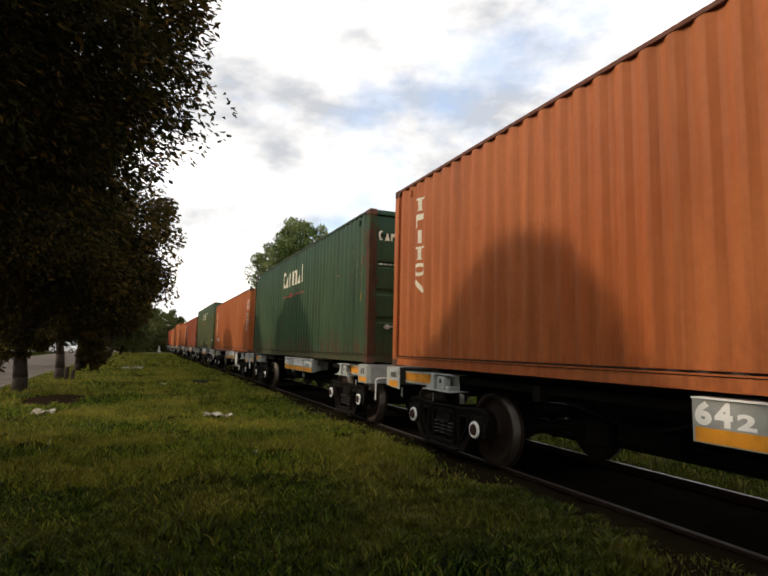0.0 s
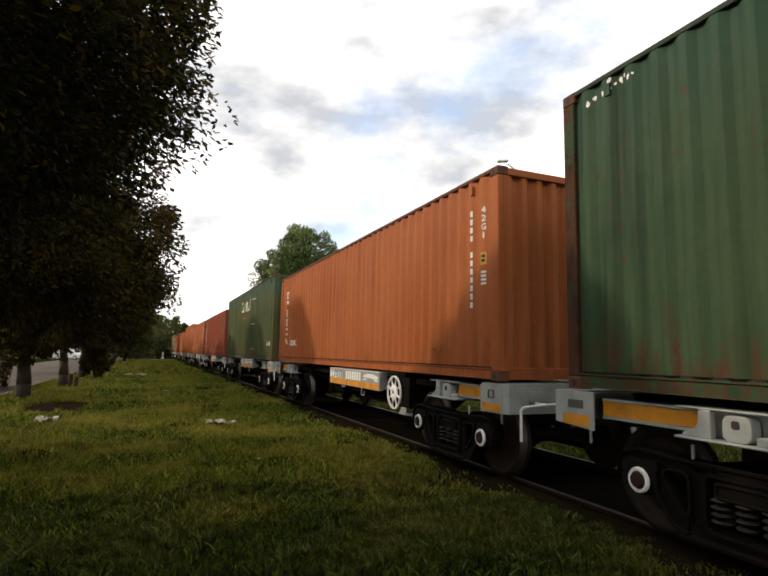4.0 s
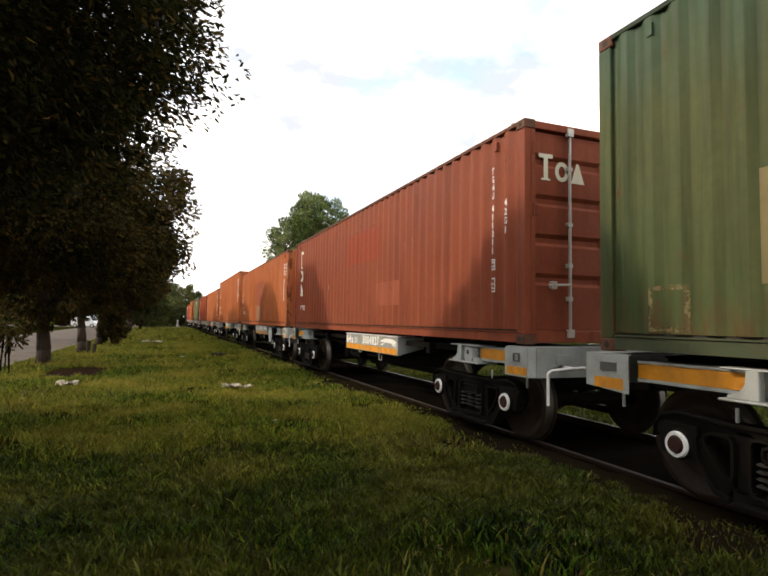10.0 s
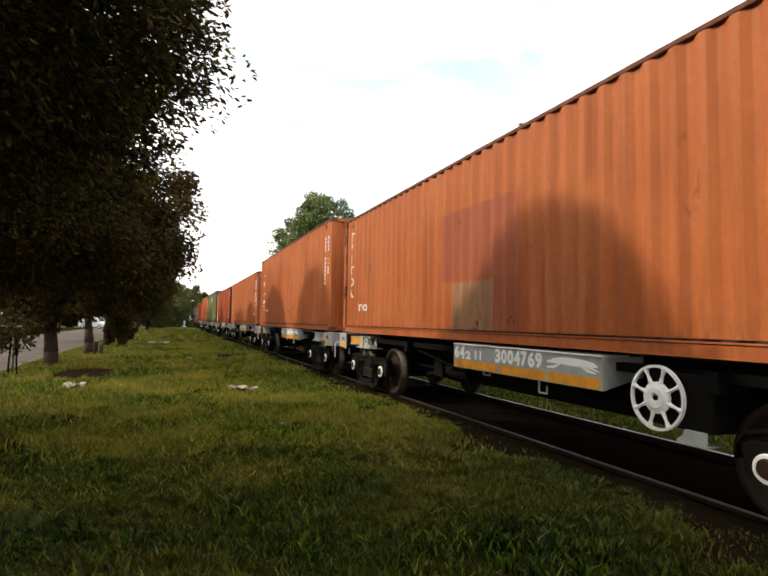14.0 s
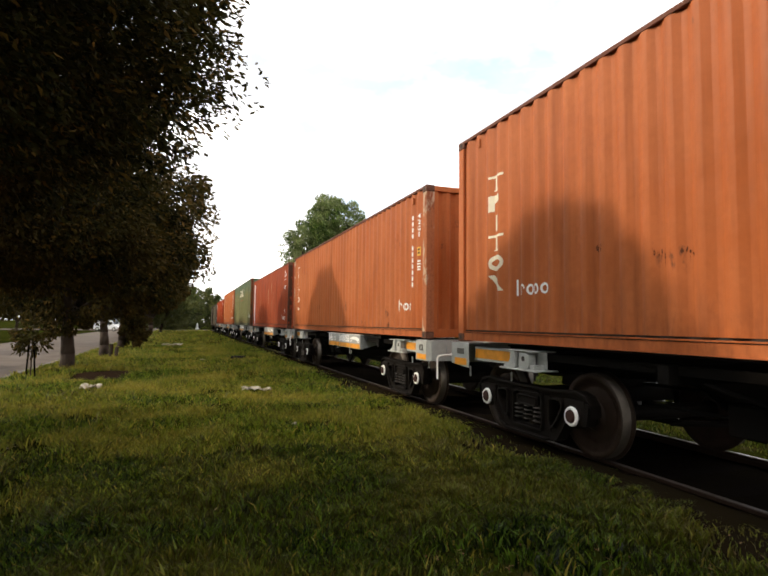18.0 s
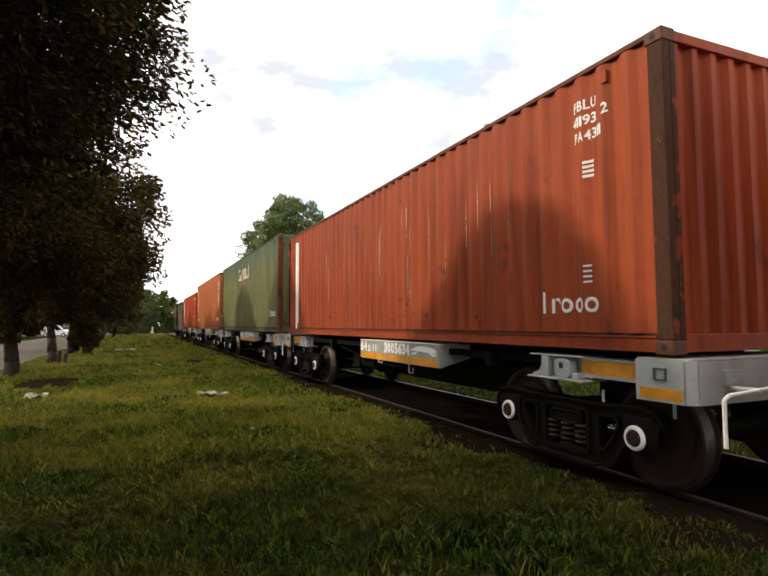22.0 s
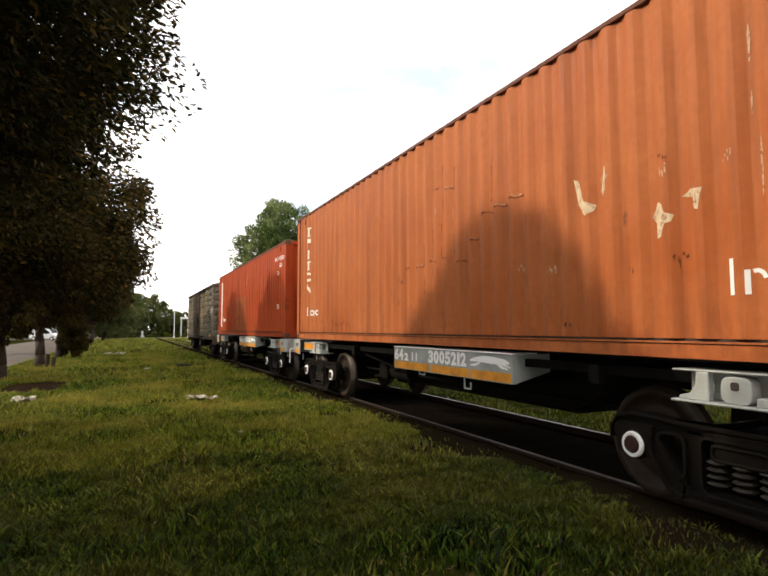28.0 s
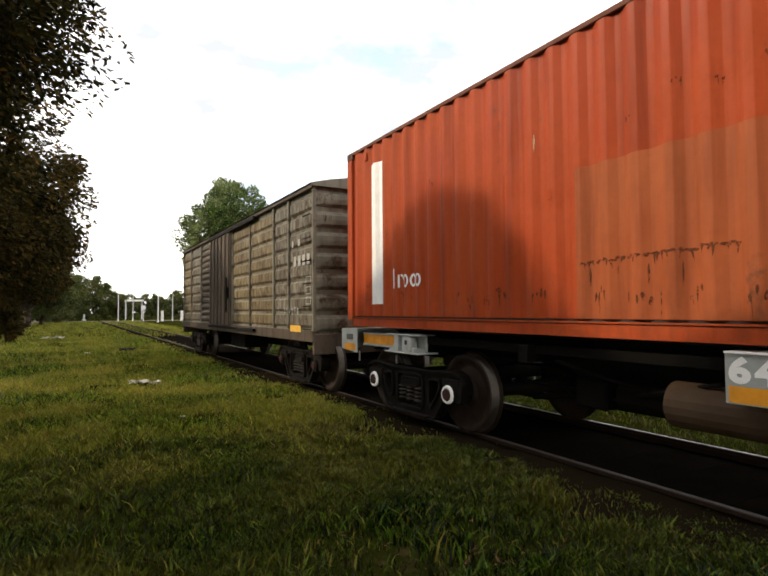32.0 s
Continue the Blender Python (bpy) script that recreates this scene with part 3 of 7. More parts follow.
    part("roof", cached(("roof", key), roof), None, c)

    def floor_under():
        bm = B()
        box(bm, -HALF + 0.065, HALF - 0.065, -hl + 0.17, hl - 0.17, 0.10, 0.15)
        for k in range(24):
            y = -hl + 0.4 + k * 0.495
            box(bm, -HALF + 0.062, HALF - 0.062, y - 0.03, y + 0.03, 0.022, 0.1)
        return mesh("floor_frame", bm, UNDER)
    part("floor_frame", cached("floor_frame", floor_under), None, c)

    def end_plain():
        return mesh("end_wall", end_corrugated(h), paint)

    def end_beam(nm, z0, z1):
        bm = B()
        box(bm, -HALF + 0.16, HALF - 0.16, -hl + 0.01, -hl + 0.08, z0, z1)
        return mesh(nm, bm, paint, 0.006)
    ew = cached(("end", key), end_plain)
    es = cached(("ends", key), lambda: end_beam("end_sill", 0.02, 0.165))
    eh = cached(("endh", key), lambda: end_beam("end_header", h - 0.105, h - 0.012))
    back = pose(0, 0, 0, 0, 0, 180)
    for door_end, m in ((door_front, Matrix.Identity(4)), (not door_front, back)):
        for nm, me in (("end_sill", es), ("end_header", eh)):
            part(nm, me, None, c).matrix_basis = m
        if not door_end:
            o = part("end_wall", ew, None, c)
            o.matrix_basis = m
            continue
        y = -hl + 0.055
        for sx in (-1, 1):
            a, b = sorted((sx * 0.012, sx * (HALF - 0.165)))
            leaf = part("door", cached(("leaf", key, sx), lambda: mesh("door", door_leaf(a, b, h), paint)), None, c)
            leaf.matrix_basis = m

            def seal():
                bm = B()
                xx = sx * (HALF - 0.168)
                box(bm, min(xx, xx - sx * 0.02), max(xx, xx - sx * 0.02), y - 0.008, y + 0.02, 0.17, h - 0.13)
                box(bm, min(0, sx * 0.013), max(0, sx * 0.013), y - 0.006, y + 0.02, 0.17, h - 0.13)
                return mesh("door_seal", bm, NEAR_BLACK)
            part("door_seal", cached(("seal", h, sx), seal), None, leaf)
            for x in [sx * v for v in rods]:
                def lock():
                    bm = B()
                    rod(bm, (x, y - 0.045, 0.10), (x, y - 0.045, h - 0.07), 0.019, 8)
                    for z in (0.13, h - 0.1):
                        box(bm, x - 0.045, x + 0.045, y - 0.075, y - 0.02, z - 0.05, z + 0.05)
                    for z in (0.55, 0.95, 1.45, h - 0.55):
                        box(bm, x - 0.035, x + 0.035, y - 0.06, y, z - 0.025, z + 0.025)
                    return mesh("lock_rod", bm, GALV, 0.004)
                r = part("lock_rod", cached(("rod", h, x), lock), None, leaf, "galvanised door lock rod")

                def grip():
                    bm = B()
                    rod(bm, (x, y - 0.07, 0.72), (x - 0.34, y - 0.075, 0.70), 0.014, 6)
                    box(bm, x - 0.30, x - 0.22, y - 0.085, y - 0.03, 0.66, 0.75)
                    return mesh("lock_handle", bm, GALV, 0.003)
                part("lock_handle", cached(("grip", x), grip), None, leaf, "galvanised door handle")

            def hinge():
                bm = B()
                xx = sx * (HALF - 0.15)
                box(bm, xx - 0.06, xx + 0.05, y - 0.05, y + 0.0, -0.06, 0.06)
                rod(bm, (xx + sx * 0.02, y - 0.04, -0.08), (xx + sx * 0.02, y - 0.04, 0.08), 0.02, 6)
                return mesh("hinge", bm, pp, 0.004)
            for z in (0.3, 0.95, 1.6, h - 0.35):
                part("hinge", cached(("hinge", pp.name, sx), hinge), None, leaf).matrix_basis = pose(0, 0, z)
    # the lashing tag under the top rail
    def vent():
        bm = B()
        box(bm, -HALF - 0.004, -HALF + 0.03, -0.03, 0.03, h - 0.24, h - 0.12)
        return mesh("vent", bm, paint, 0.004)
    for s in (-1, 1):
        part("vent", cached(("vent", key), vent), None, c).matrix_basis = pose(0, s * (hl - 0.62), 0)
    return c


def mark_shape(c, mat, *args):
    bm = B()
    slab(bm, *args)
    bmesh.ops.remove_doubles(bm, verts=bm.verts, dist=0.0005)
    paint_on(c, "trade_mark_shape", bm, mat, "painted trade-mark shape")


def mark_column(c, z_top, size=0.31, blocks=(0, 6, 2, 0, 1, 7), y=LEN / 2 - 0.47, step=0.275, mat=None):
    """A trade mark of plain shapes, one below the other."""
    for k, kind in enumerate(blocks):
        mark_shape(c, mat or CREAM, y, z_top - (k + 1) * step + 0.04, size, step * 0.8, kind, 0.17)


def mark_row(c, y, z, w, h, mat=None):
    n = 5
    for k in range(n):
        mark_shape(c, mat or WHITE, y - k * w / n, z, w / n * 0.86, h if k == 0 else h * 0.66, (2, 5, 1, 1, 1)[k], 0.24)


def mark_wide(c, h):
    """The wide cream trade mark with a red line below it."""
    y0, y1 = 1.23, -1.27
    step = (y0 - y1) / 7
    for k, kind in enumerate((4, 3, 6, 2, 0, 3, 2)):
        mark_shape(c, CREAM, y0 - k * step, h - 0.94, step * 0.84, 0.5 if k in (0, 6) else 0.42, kind, 0.31)
    bm = B()
    add_rect(bm, y1, y0 - 1.18, h - 1.24, h - 1.215)
    add_rect(bm, y0 - 0.92, y0, h - 1.24, h - 1.215)
    add_poly(bm, [(y0 - 0.92, h - 1.31), (y0 - 0.92, h - 1.13), (y0 - 1.18, h - 1.23)])
    paint_on(c, "painted_line", bm, REDLINE, "red painted line")


def codes(c, h, text=None, size="45G1", sticker=True, style=0):
    """The stencilled code column, the size code beside it, and the stickers below."""
    y, zt, span, drop = ((-5.56, h - 0.44, 1.34, 0.0), (-5.17, 2.62, 1.42, 0.48), (-5.50, 2.26, 1.14, 0.46))[style]
    if text:
        column_on(c, "code_character", WHITE, text, y + 0.035, zt, zt - span, 0.07, "white stencilled character")
    else:
        step = span / 12
        for k in range(12):
            if k != 4:
                bm = B()
                add_rect(bm, y - 0.022, y + 0.022, zt - (k + 0.85) * step, zt - (k + 0.15) * step)
                paint_on(c, "code_bar", bm, WHITE, "white stencilled bar")
    column_on(c, "code_character", WHITE, size, y - 0.255, zt - drop, zt - drop - 0.45, 0.07, "white stencilled character")
    if style == 2:
        bm = B()
        for z0, z1 in ((0.92, 1.06), (0.64, 0.82)):
            for q in ((y - 0.06, y + 0.06, z0, z0 + 0.015), (y - 0.06, y + 0.06, z1 - 0.015, z1), (y - 0.06, y - 0.045, z0 + 0.015, z1 - 0.015), (y + 0.045, y + 0.06, z0 + 0.015, z1 - 0.015)):
                add_rect(bm, *q)
            add_rect(bm, y - 0.03, y + 0.03, z0 + 0.04, z0 + 0.06)
            add_rect(bm, y - 0.03, y + 0.03, z0 + 0.09, z0 + 0.11)
        paint_on(c, "data_panel", bm, WHITE, "white stencilled boxes")
    if sticker:
        ys, zs = (y - 0.28, zt - 0.62) if not style else (y - 0.57, zt - 1.24)
        bm = B()
        add_rect(bm, ys - 0.05, ys + 0.05, zs - 0.16, zs)
        st = paint_on(c, "sticker", bm, YELLOW, "yellow warning sticker")
        bm = B()
        for k in range(2):
            add_rect(bm, ys - 0.03, ys + 0.03, zs - 0.065 - k * 0.06, zs - 0.03 - k * 0.06)
        paint_on(st, "sticker_print", bm, NEAR_BLACK, "dark bars of print", proud=0.005)
        if style == 1:
            return
        bm = B()
        for k in range(4):
            add_rect(bm, ys - 0.045, ys + 0.045, zs - 0.27 - k * 0.05, zs - 0.24 - k * 0.05)
        paint_on(c, "data_panel", bm, WHITE)


def patch(c, y0, y1, z0, z1, mat, label):
    bm = B()
    add_rect(bm, y0, y1, max(z0, 0.176), z1)
    ob = paint_on(c, "paint_patch", bm, mat, label, proud=0.002)
    for p in ob.data.polygons:
        p.use_smooth = True


def frame_patch(c, y0, y1, z0, z1, mat, label):
    bm = B()
    t = 0.04
    for a in ((y0, y1, z0, z0 + t), (y0, y1, z1 - t, z1), (y0, y0 + t, z0 + t, z1 - t), (y1 - t, y1, z0 + t, z1 - t)):
        add_rect(bm, *a)
    paint_on(c, "paint_patch", bm, mat, label, proud=0.0024)


def blot(bm, y, z, w, t, rng, drip=0.0):
    """One ragged mark round (y, z), w wide and t tall, with a drip below."""
    n = 13
    pts = []
    lean, flat = rng.uniform(-0.12, 0.12), rng.uniform(0, 6.28)
    tail = rng.choice((8, 9, 10, 11))
    for i in range(n):
        a = 2 * math.pi * i / n
        r = rng.uniform(0.68, 1.0) * (0.85 + 0.15 * math.cos(2 * a + flat))
        zz = z + t * r * math.sin(a)
        if i == tail:
            zz -= drip * rng.uniform(0.4, 1.0)
        pts.append((y + w * r * math.cos(a) + lean * (zz - z), zz))
    add_poly(bm, pts)


def spots(c, seed, where, mat, label, w=0.05, t=0.05, drip=0.0, name="scar"):
    """Ragged marks, each a small cluster of flakes side by side."""
    rng = random.Random(seed)
    for y, z in where:
        bm = B()
        n = rng.choice((2, 3, 4))
        a = w * rng.uniform(0.7, 1.3) * 2 / n
        for k in range(n):
            blot(bm, y + (k - (n - 1) / 2) * a * 1.05, z + rng.uniform(-0.6, 0.6) * t, a * rng.uniform(0.32, 0.55), t * rng.uniform(0.25, 0.8), rng, drip * rng.choice((0, 0, 0.3, 0.9)))
        paint_on(c, name, bm, mat, label, proud=0.0027)


def scars(c, seed, count, y0, y1, z0, z1, mat, label, size=0.12):
    rng = random.Random(seed)
    spots(c, seed + 1, [(rng.uniform(y0, y1), rng.uniform(z0, z1)) for _ in range(count)], mat, label, size * 0.5, size * 0.8, size)


# Darker paint that carries the shade of folds and dents.
FOLD_SHADE = ragged(plain("dark_fold_shade_paint", (0.13, 0.047, 0.022), 0.8, 0, 0.6, 16, (0.06, 0.026, 0.015), spec=0.15), 0.36, 0.54, 24)


def creases(c, seed, upright, across):
    """Painted shade of split folds down the ribs and of dents across them, with a painted highlight on the upper lip.
    """
    rng = random.Random(seed)
    for y, za, zb in upright:
        bm = B()
        pts = [(y + rng.uniform(-0.004, 0.004), za + (zb - za) * k / 6) for k in range(7)]
        stroke(bm, pts, rng.uniform(0.012, 0.022), 0.004)
        paint_on(c, "crease", bm, FOLD_SHADE, "split fold with its shade painted dark", proud=0.0022)
    for y, z, w, bare in across:
        bm = B()
        pts = [(y - w / 2 + w * k / 5, z + rng.uniform(-0.012, 0.012) + 0.1 * (k - 2.5) * w / 5) for k in range(6)]
        stroke(bm, pts, 0.034, 0.008)
        paint_on(c, "dent", bm, FOLD_SHADE, "dented fold with its shade painted dark", proud=0.0038)
        if bare:
            bm = B()
            stroke(bm, [(q, v + 0.024) for q, v in pts[1:5]], 0.020, 0.006)
            paint_on(c, "bare_lip", bm, CHIP, "pale highlight painted on the lip of a dent", proud=0.0044)


def runs(c, seed, where, mat, label, length=0.5):
    """Thin upright chips and runs."""
    rng = random.Random(seed)
    for y, z in where:
        bm = B()
        l = min(length * rng.uniform(0.4, 1.2), z - 0.2)
        w = rng.uniform(0.006, 0.013)
        add_poly(bm, [(y, z), (y + w, z - l * 0.3), (y + w * 0.6, z - l), (y - w * 0.4, z - l * 0.9), (y - w, z - l * 0.35)])
        paint_on(c, "paint_run", bm, mat, label, proud=0.0034)


STD, HIGH = 2.69, 3.03


# ---- wagons ----
def wheel_mesh(side):
    bm = B()
    s = side
    prof = [(s * 0.93, 0.10), (s * 0.95, 0.13), (s * 0.90, 0.17), (s * 0.875, 0.30), (s * 0.90, 0.375), (s * 0.935, 0.39), (s * 0.935, 0.452),
            (s * 0.83, 0.458), (s * 0.815, 0.485), (s * 0.795, 0.485), (s * 0.79, 0.40), (s * 0.83, 0.36), (s * 0.84, 0.17), (s * 0.80, 0.13), (s * 0.80, 0.10)]
    turned(bm, prof, (0, 0, 0), "x", 36)
    finish(bm)
    me = bpy.data.meshes.new("wheel")
    bm.to_mesh(me)
    bm.free()
    me.materials.append(WHEEL)
    me.materials.append(TREAD)
    for p in me.polygons:
        r = math.hypot(p.center.y, p.center.z)
        if 0.45 < r < 0.47 and abs(p.normal.x) < 0.3:
            p.material_index = 1
        p.use_smooth = r > 0.3
    return me


def rounded(pts, r=0.05, n=3):
    """A closed outline of (y, z) points with its corners cut round."""
    out = []
    m = len(pts)
    for i in range(m):
        p, a, b = Vector(pts[i]), Vector(pts[i - 1]), Vector(pts[(i + 1) % m])
        ra, rb = min(r, (a - p).length * 0.45), min(r, (b - p).length * 0.45)
        p0, p1 = p + (a - p).normalized() * ra, p + (b - p).normalized() * rb
        for k in range(n + 1):
            t = k / n
            out.append(tuple(p0 * (1 - t) ** 2 + p * 2 * t * (1 - t) + p1 * t * t))
    return out


def rim(bm, pts, x0, x1, w, r=0.05):
    """A raised flange, w wide, that follows a closed rounded outline."""
    ring = rounded(pts, r)
    n = len(ring)
    mid = Vector((sum(p[0] for p in ring) / n, sum(p[1] for p in ring) / n))
    vs = []
    for i, p in enumerate(ring):
        d = (Vector(ring[(i + 1) % n]) - Vector(ring[i - 1])).normalized()
        nrm = Vector((-d.y, d.x))
        if nrm.dot(Vector(p) - mid) < 0:
            nrm = -nrm
        q = Vector(p) + nrm * w
        vs += [(x0, *p), (x1, *p), (x1, *q), (x0, *q)]
    raw(bm, vs, [(i * 4 + k, i * 4 + (k + 1) % 4, ((i + 1) % n) * 4 + (k + 1) % 4, ((i + 1) % n) * 4 + k) for i in range(n) for k in range(4)])


def side_frame_mesh():
    """A cast three-piece bogie frame: humped top chord, sloping arms, two columns and a spring seat, with flanged openings."""
    bm = B()
    x0, x1, xw = -1.175, -1.035, -1.135
    top = [(-1.14, 0.50), (-1.13, 0.60), (-1.06, 0.685), (-0.92, 0.725), (-0.74, 0.715), (-0.5, 0.70), (0.5, 0.70), (0.74, 0.715), (0.92, 0.725), (1.06, 0.685), (1.13, 0.60), (1.14, 0.50)]
    low = [(1.075, 0.50), (1.04, 0.57), (0.98, 0.60), (0.72, 0.60), (0.40, 0.615), (-0.40, 0.615), (-0.72, 0.60), (-0.98, 0.60), (-1.04, 0.57), (-1.075, 0.50)]
    n = len(top)
    for k in range(n - 1):
        lk = [low[len(low) - 1 - min(int(q * len(low) / n), len(low) - 1)] for q in (k, k + 1)]
        if lk[0] == lk[1]:
            prism(bm, [lk[0], top[k + 1], top[k]], xw, x1)
        else:
            prism(bm, [lk[0], lk[1], top[k + 1], top[k]], xw, x1)
    for a, b in zip(top, top[1:]):
        dz = 0.028
        prism(bm, [(a[0], a[1] - dz), (b[0], b[1] - dz), b, a], x0, x1)
    for s in (-1, 1):
        def arm(p, xa):
            prism(bm, [(s * y, z) for y, z in (p if s > 0 else p[::-1])], xa, x1)
        arm([(0.70, 0.62), (0.80, 0.62), (0.79, 0.46), (0.74, 0.38), (0.58, 0.17), (0.46, 0.13), (0.44, 0.24), (0.66, 0.50)], xw)
        arm([(0.79, 0.46), (0.74, 0.36), (0.585, 0.15), (0.46, 0.11), (0.46, 0.145), (0.565, 0.18), (0.71, 0.375), (0.76, 0.47)], x0)
        arm([(0.30, 0.20), (0.42, 0.20), (0.42, 0.64), (0.30, 0.64)], xw)
        arm([(0.72, 0.36), (0.78, 0.36), (0.80, 0.62), (0.74, 0.62)], x0 + 0.01)
        arm([(0.98, 0.37), (1.06, 0.37), (1.10, 0.60), (0.98, 0.62)], x0 + 0.01)
        rim(bm, [(s * y, z) for y, z in ((0.44, 0.585), (0.64, 0.58), (0.655, 0.52), (0.58, 0.40), (0.48, 0.28), (0.44, 0.30))], x0, xw + 0.002, 0.024, 0.045)
    rim(bm, [(-0.285, 0.21), (0.285, 0.21), (0.285, 0.60), (-0.285, 0.60)], x0, xw + 0.002, 0.024, 0.05)
    prism(bm, [(-0.5, 0.115), (0.5, 0.115), (0.46, 0.215), (-0.46, 0.215)], xw, x1)
    box(bm, x0 - 0.035, x0 + 0.05, -0.42, 0.42, 0.112, 0.136)
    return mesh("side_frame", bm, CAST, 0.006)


def spring_mesh():
    bm = B()
    for k in range(4):
        z = 0.275 + k * 0.05
        turned(bm, [(z, 0.05), (z + 0.018, 0.082), (z + 0.036, 0.05)], (-1.12, 0, 0), "z", 12)
    return mesh("spring", bm, SPRING)


def bearing_mesh():
    bm = B()
    turned(bm, [(-1.02, 0.02), (-1.02, 0.125), (-1.17, 0.125), (-1.18, 0.104), (-1.20, 0.104), (-1.215, 0.10), (-1.215, 0.07), (-1.235, 0.06), (-1.235, 0.001)], (0, 0, 0.457), "x", 20)
    box(bm, -1.17, -1.04, -0.16, 0.16, 0.545, 0.625)
    return mesh("axle_box", bm, CAST)


def cap_mesh():
    bm = B()
    turned(bm, [(-1.214, 0.071), (-1.2365, 0.062), (-1.239, 0.055), (-1.239, 0.001)], (0, 0, 0.457), "x", 20)
    return mesh("axle_cap", bm, CAPPED)


def ring_mesh():
    bm = B()
    turned(bm, [(-1.2165, 0.073), (-1.2215, 0.077), (-1.2215, 0.098), (-1.208, 0.1055), (-1.196, 0.1065), (-1.196, 0.102)], (0, 0, 0.457), "x", 24)
    return mesh("painted_ring", bm, WHITE)


def axle_mesh():
    bm = B()
    turned(bm, [(-1.2, 0.001), (-1.2, 0.065), (-0.95, 0.075), (-0.94, 0.10), (-0.78, 0.10), (-0.7, 0.085), (0.7, 0.085), (0.78, 0.10), (0.94, 0.10), (0.95, 0.075), (1.2, 0.065), (1.2, 0.001)], (0, 0, 0), "x", 14)
    return mesh("wheelset", bm, CAST)


wheels_of = []


def running_gear(w, centres=(4.67, -4.71), rings=True):
    sf, sp = cached("sf", side_frame_mesh), cached("sp", spring_mesh)
    br, rg, ax = cached("br", bearing_mesh), cached("rg", ring_mesh), cached("ax", axle_mesh)
    for yc in centres:
        for turn in (0, 180):
            f = part("side_frame", sf, None, w, "dark cast steel bogie side frame")
            f.matrix_basis = pose(0, yc, 0, 0, 0, turn)
            for y in (-0.19, 0.0, 0.19):
                part("spring", sp, None, f, "coil spring").matrix_basis = pose(0, y, 0)
            for dy in (-0.875, 0.875):
                a = part("axle_box", br, None, w, "dark axle box with a white ring" if rings else "dark axle box")
                a.matrix_basis = pose(0, yc + dy, 0, 0, 0, turn)
                if rings:
                    part("painted_ring", rg, None, a, "white painted ring")
                part("axle_cap", cached("cap", cap_mesh), None, a, "brown axle cap")

        def bolster():
            bm = B()
            prism(bm, [(-0.2, 0.47), (0.2, 0.47), (0.2, 0.66), (-0.2, 0.66)], -1.15, 1.15)
            prism(bm, [(-0.26, 0.66), (0.26, 0.66), (0.26, 0.82), (-0.26, 0.82)], -0.45, 0.45)
            box(bm, -1.165, -1.15, -0.22, 0.22, 0.46, 0.57)
            rim(bm, [(-0.19, 0.475), (0.19, 0.475), (0.19, 0.555), (-0.19, 0.555)], -1.185, -1.164, 0.022, 0.03)
            for s in (-1, 1):
                box(bm, -0.75, 0.75, s * 0.38 - 0.05, s * 0.38 + 0.05, 0.30, 0.38)
                for x in (-0.83, 0.83):
                    box(bm, x - 0.05, x + 0.05, s * 0.40 - 0.04, s * 0.40 + 0.04, 0.28, 0.62)
            return mesh("bolster", bm, CAST, 0.01)
        part("bolster", cached("bolster", bolster), None, w).matrix_basis = pose(0, yc, 0)
        for dy in (-0.875, 0.875):
            s = part("wheelset", ax, None, w)
            s.matrix_basis = pose(0, yc + dy, 0.457)
            for side in (-1, 1):
                part("wheel", cached(("wheel", side), lambda: wheel_mesh(side)), None, s, "worn steel wheel with a bright tread")
            wheels_of.append((s, yc + dy))


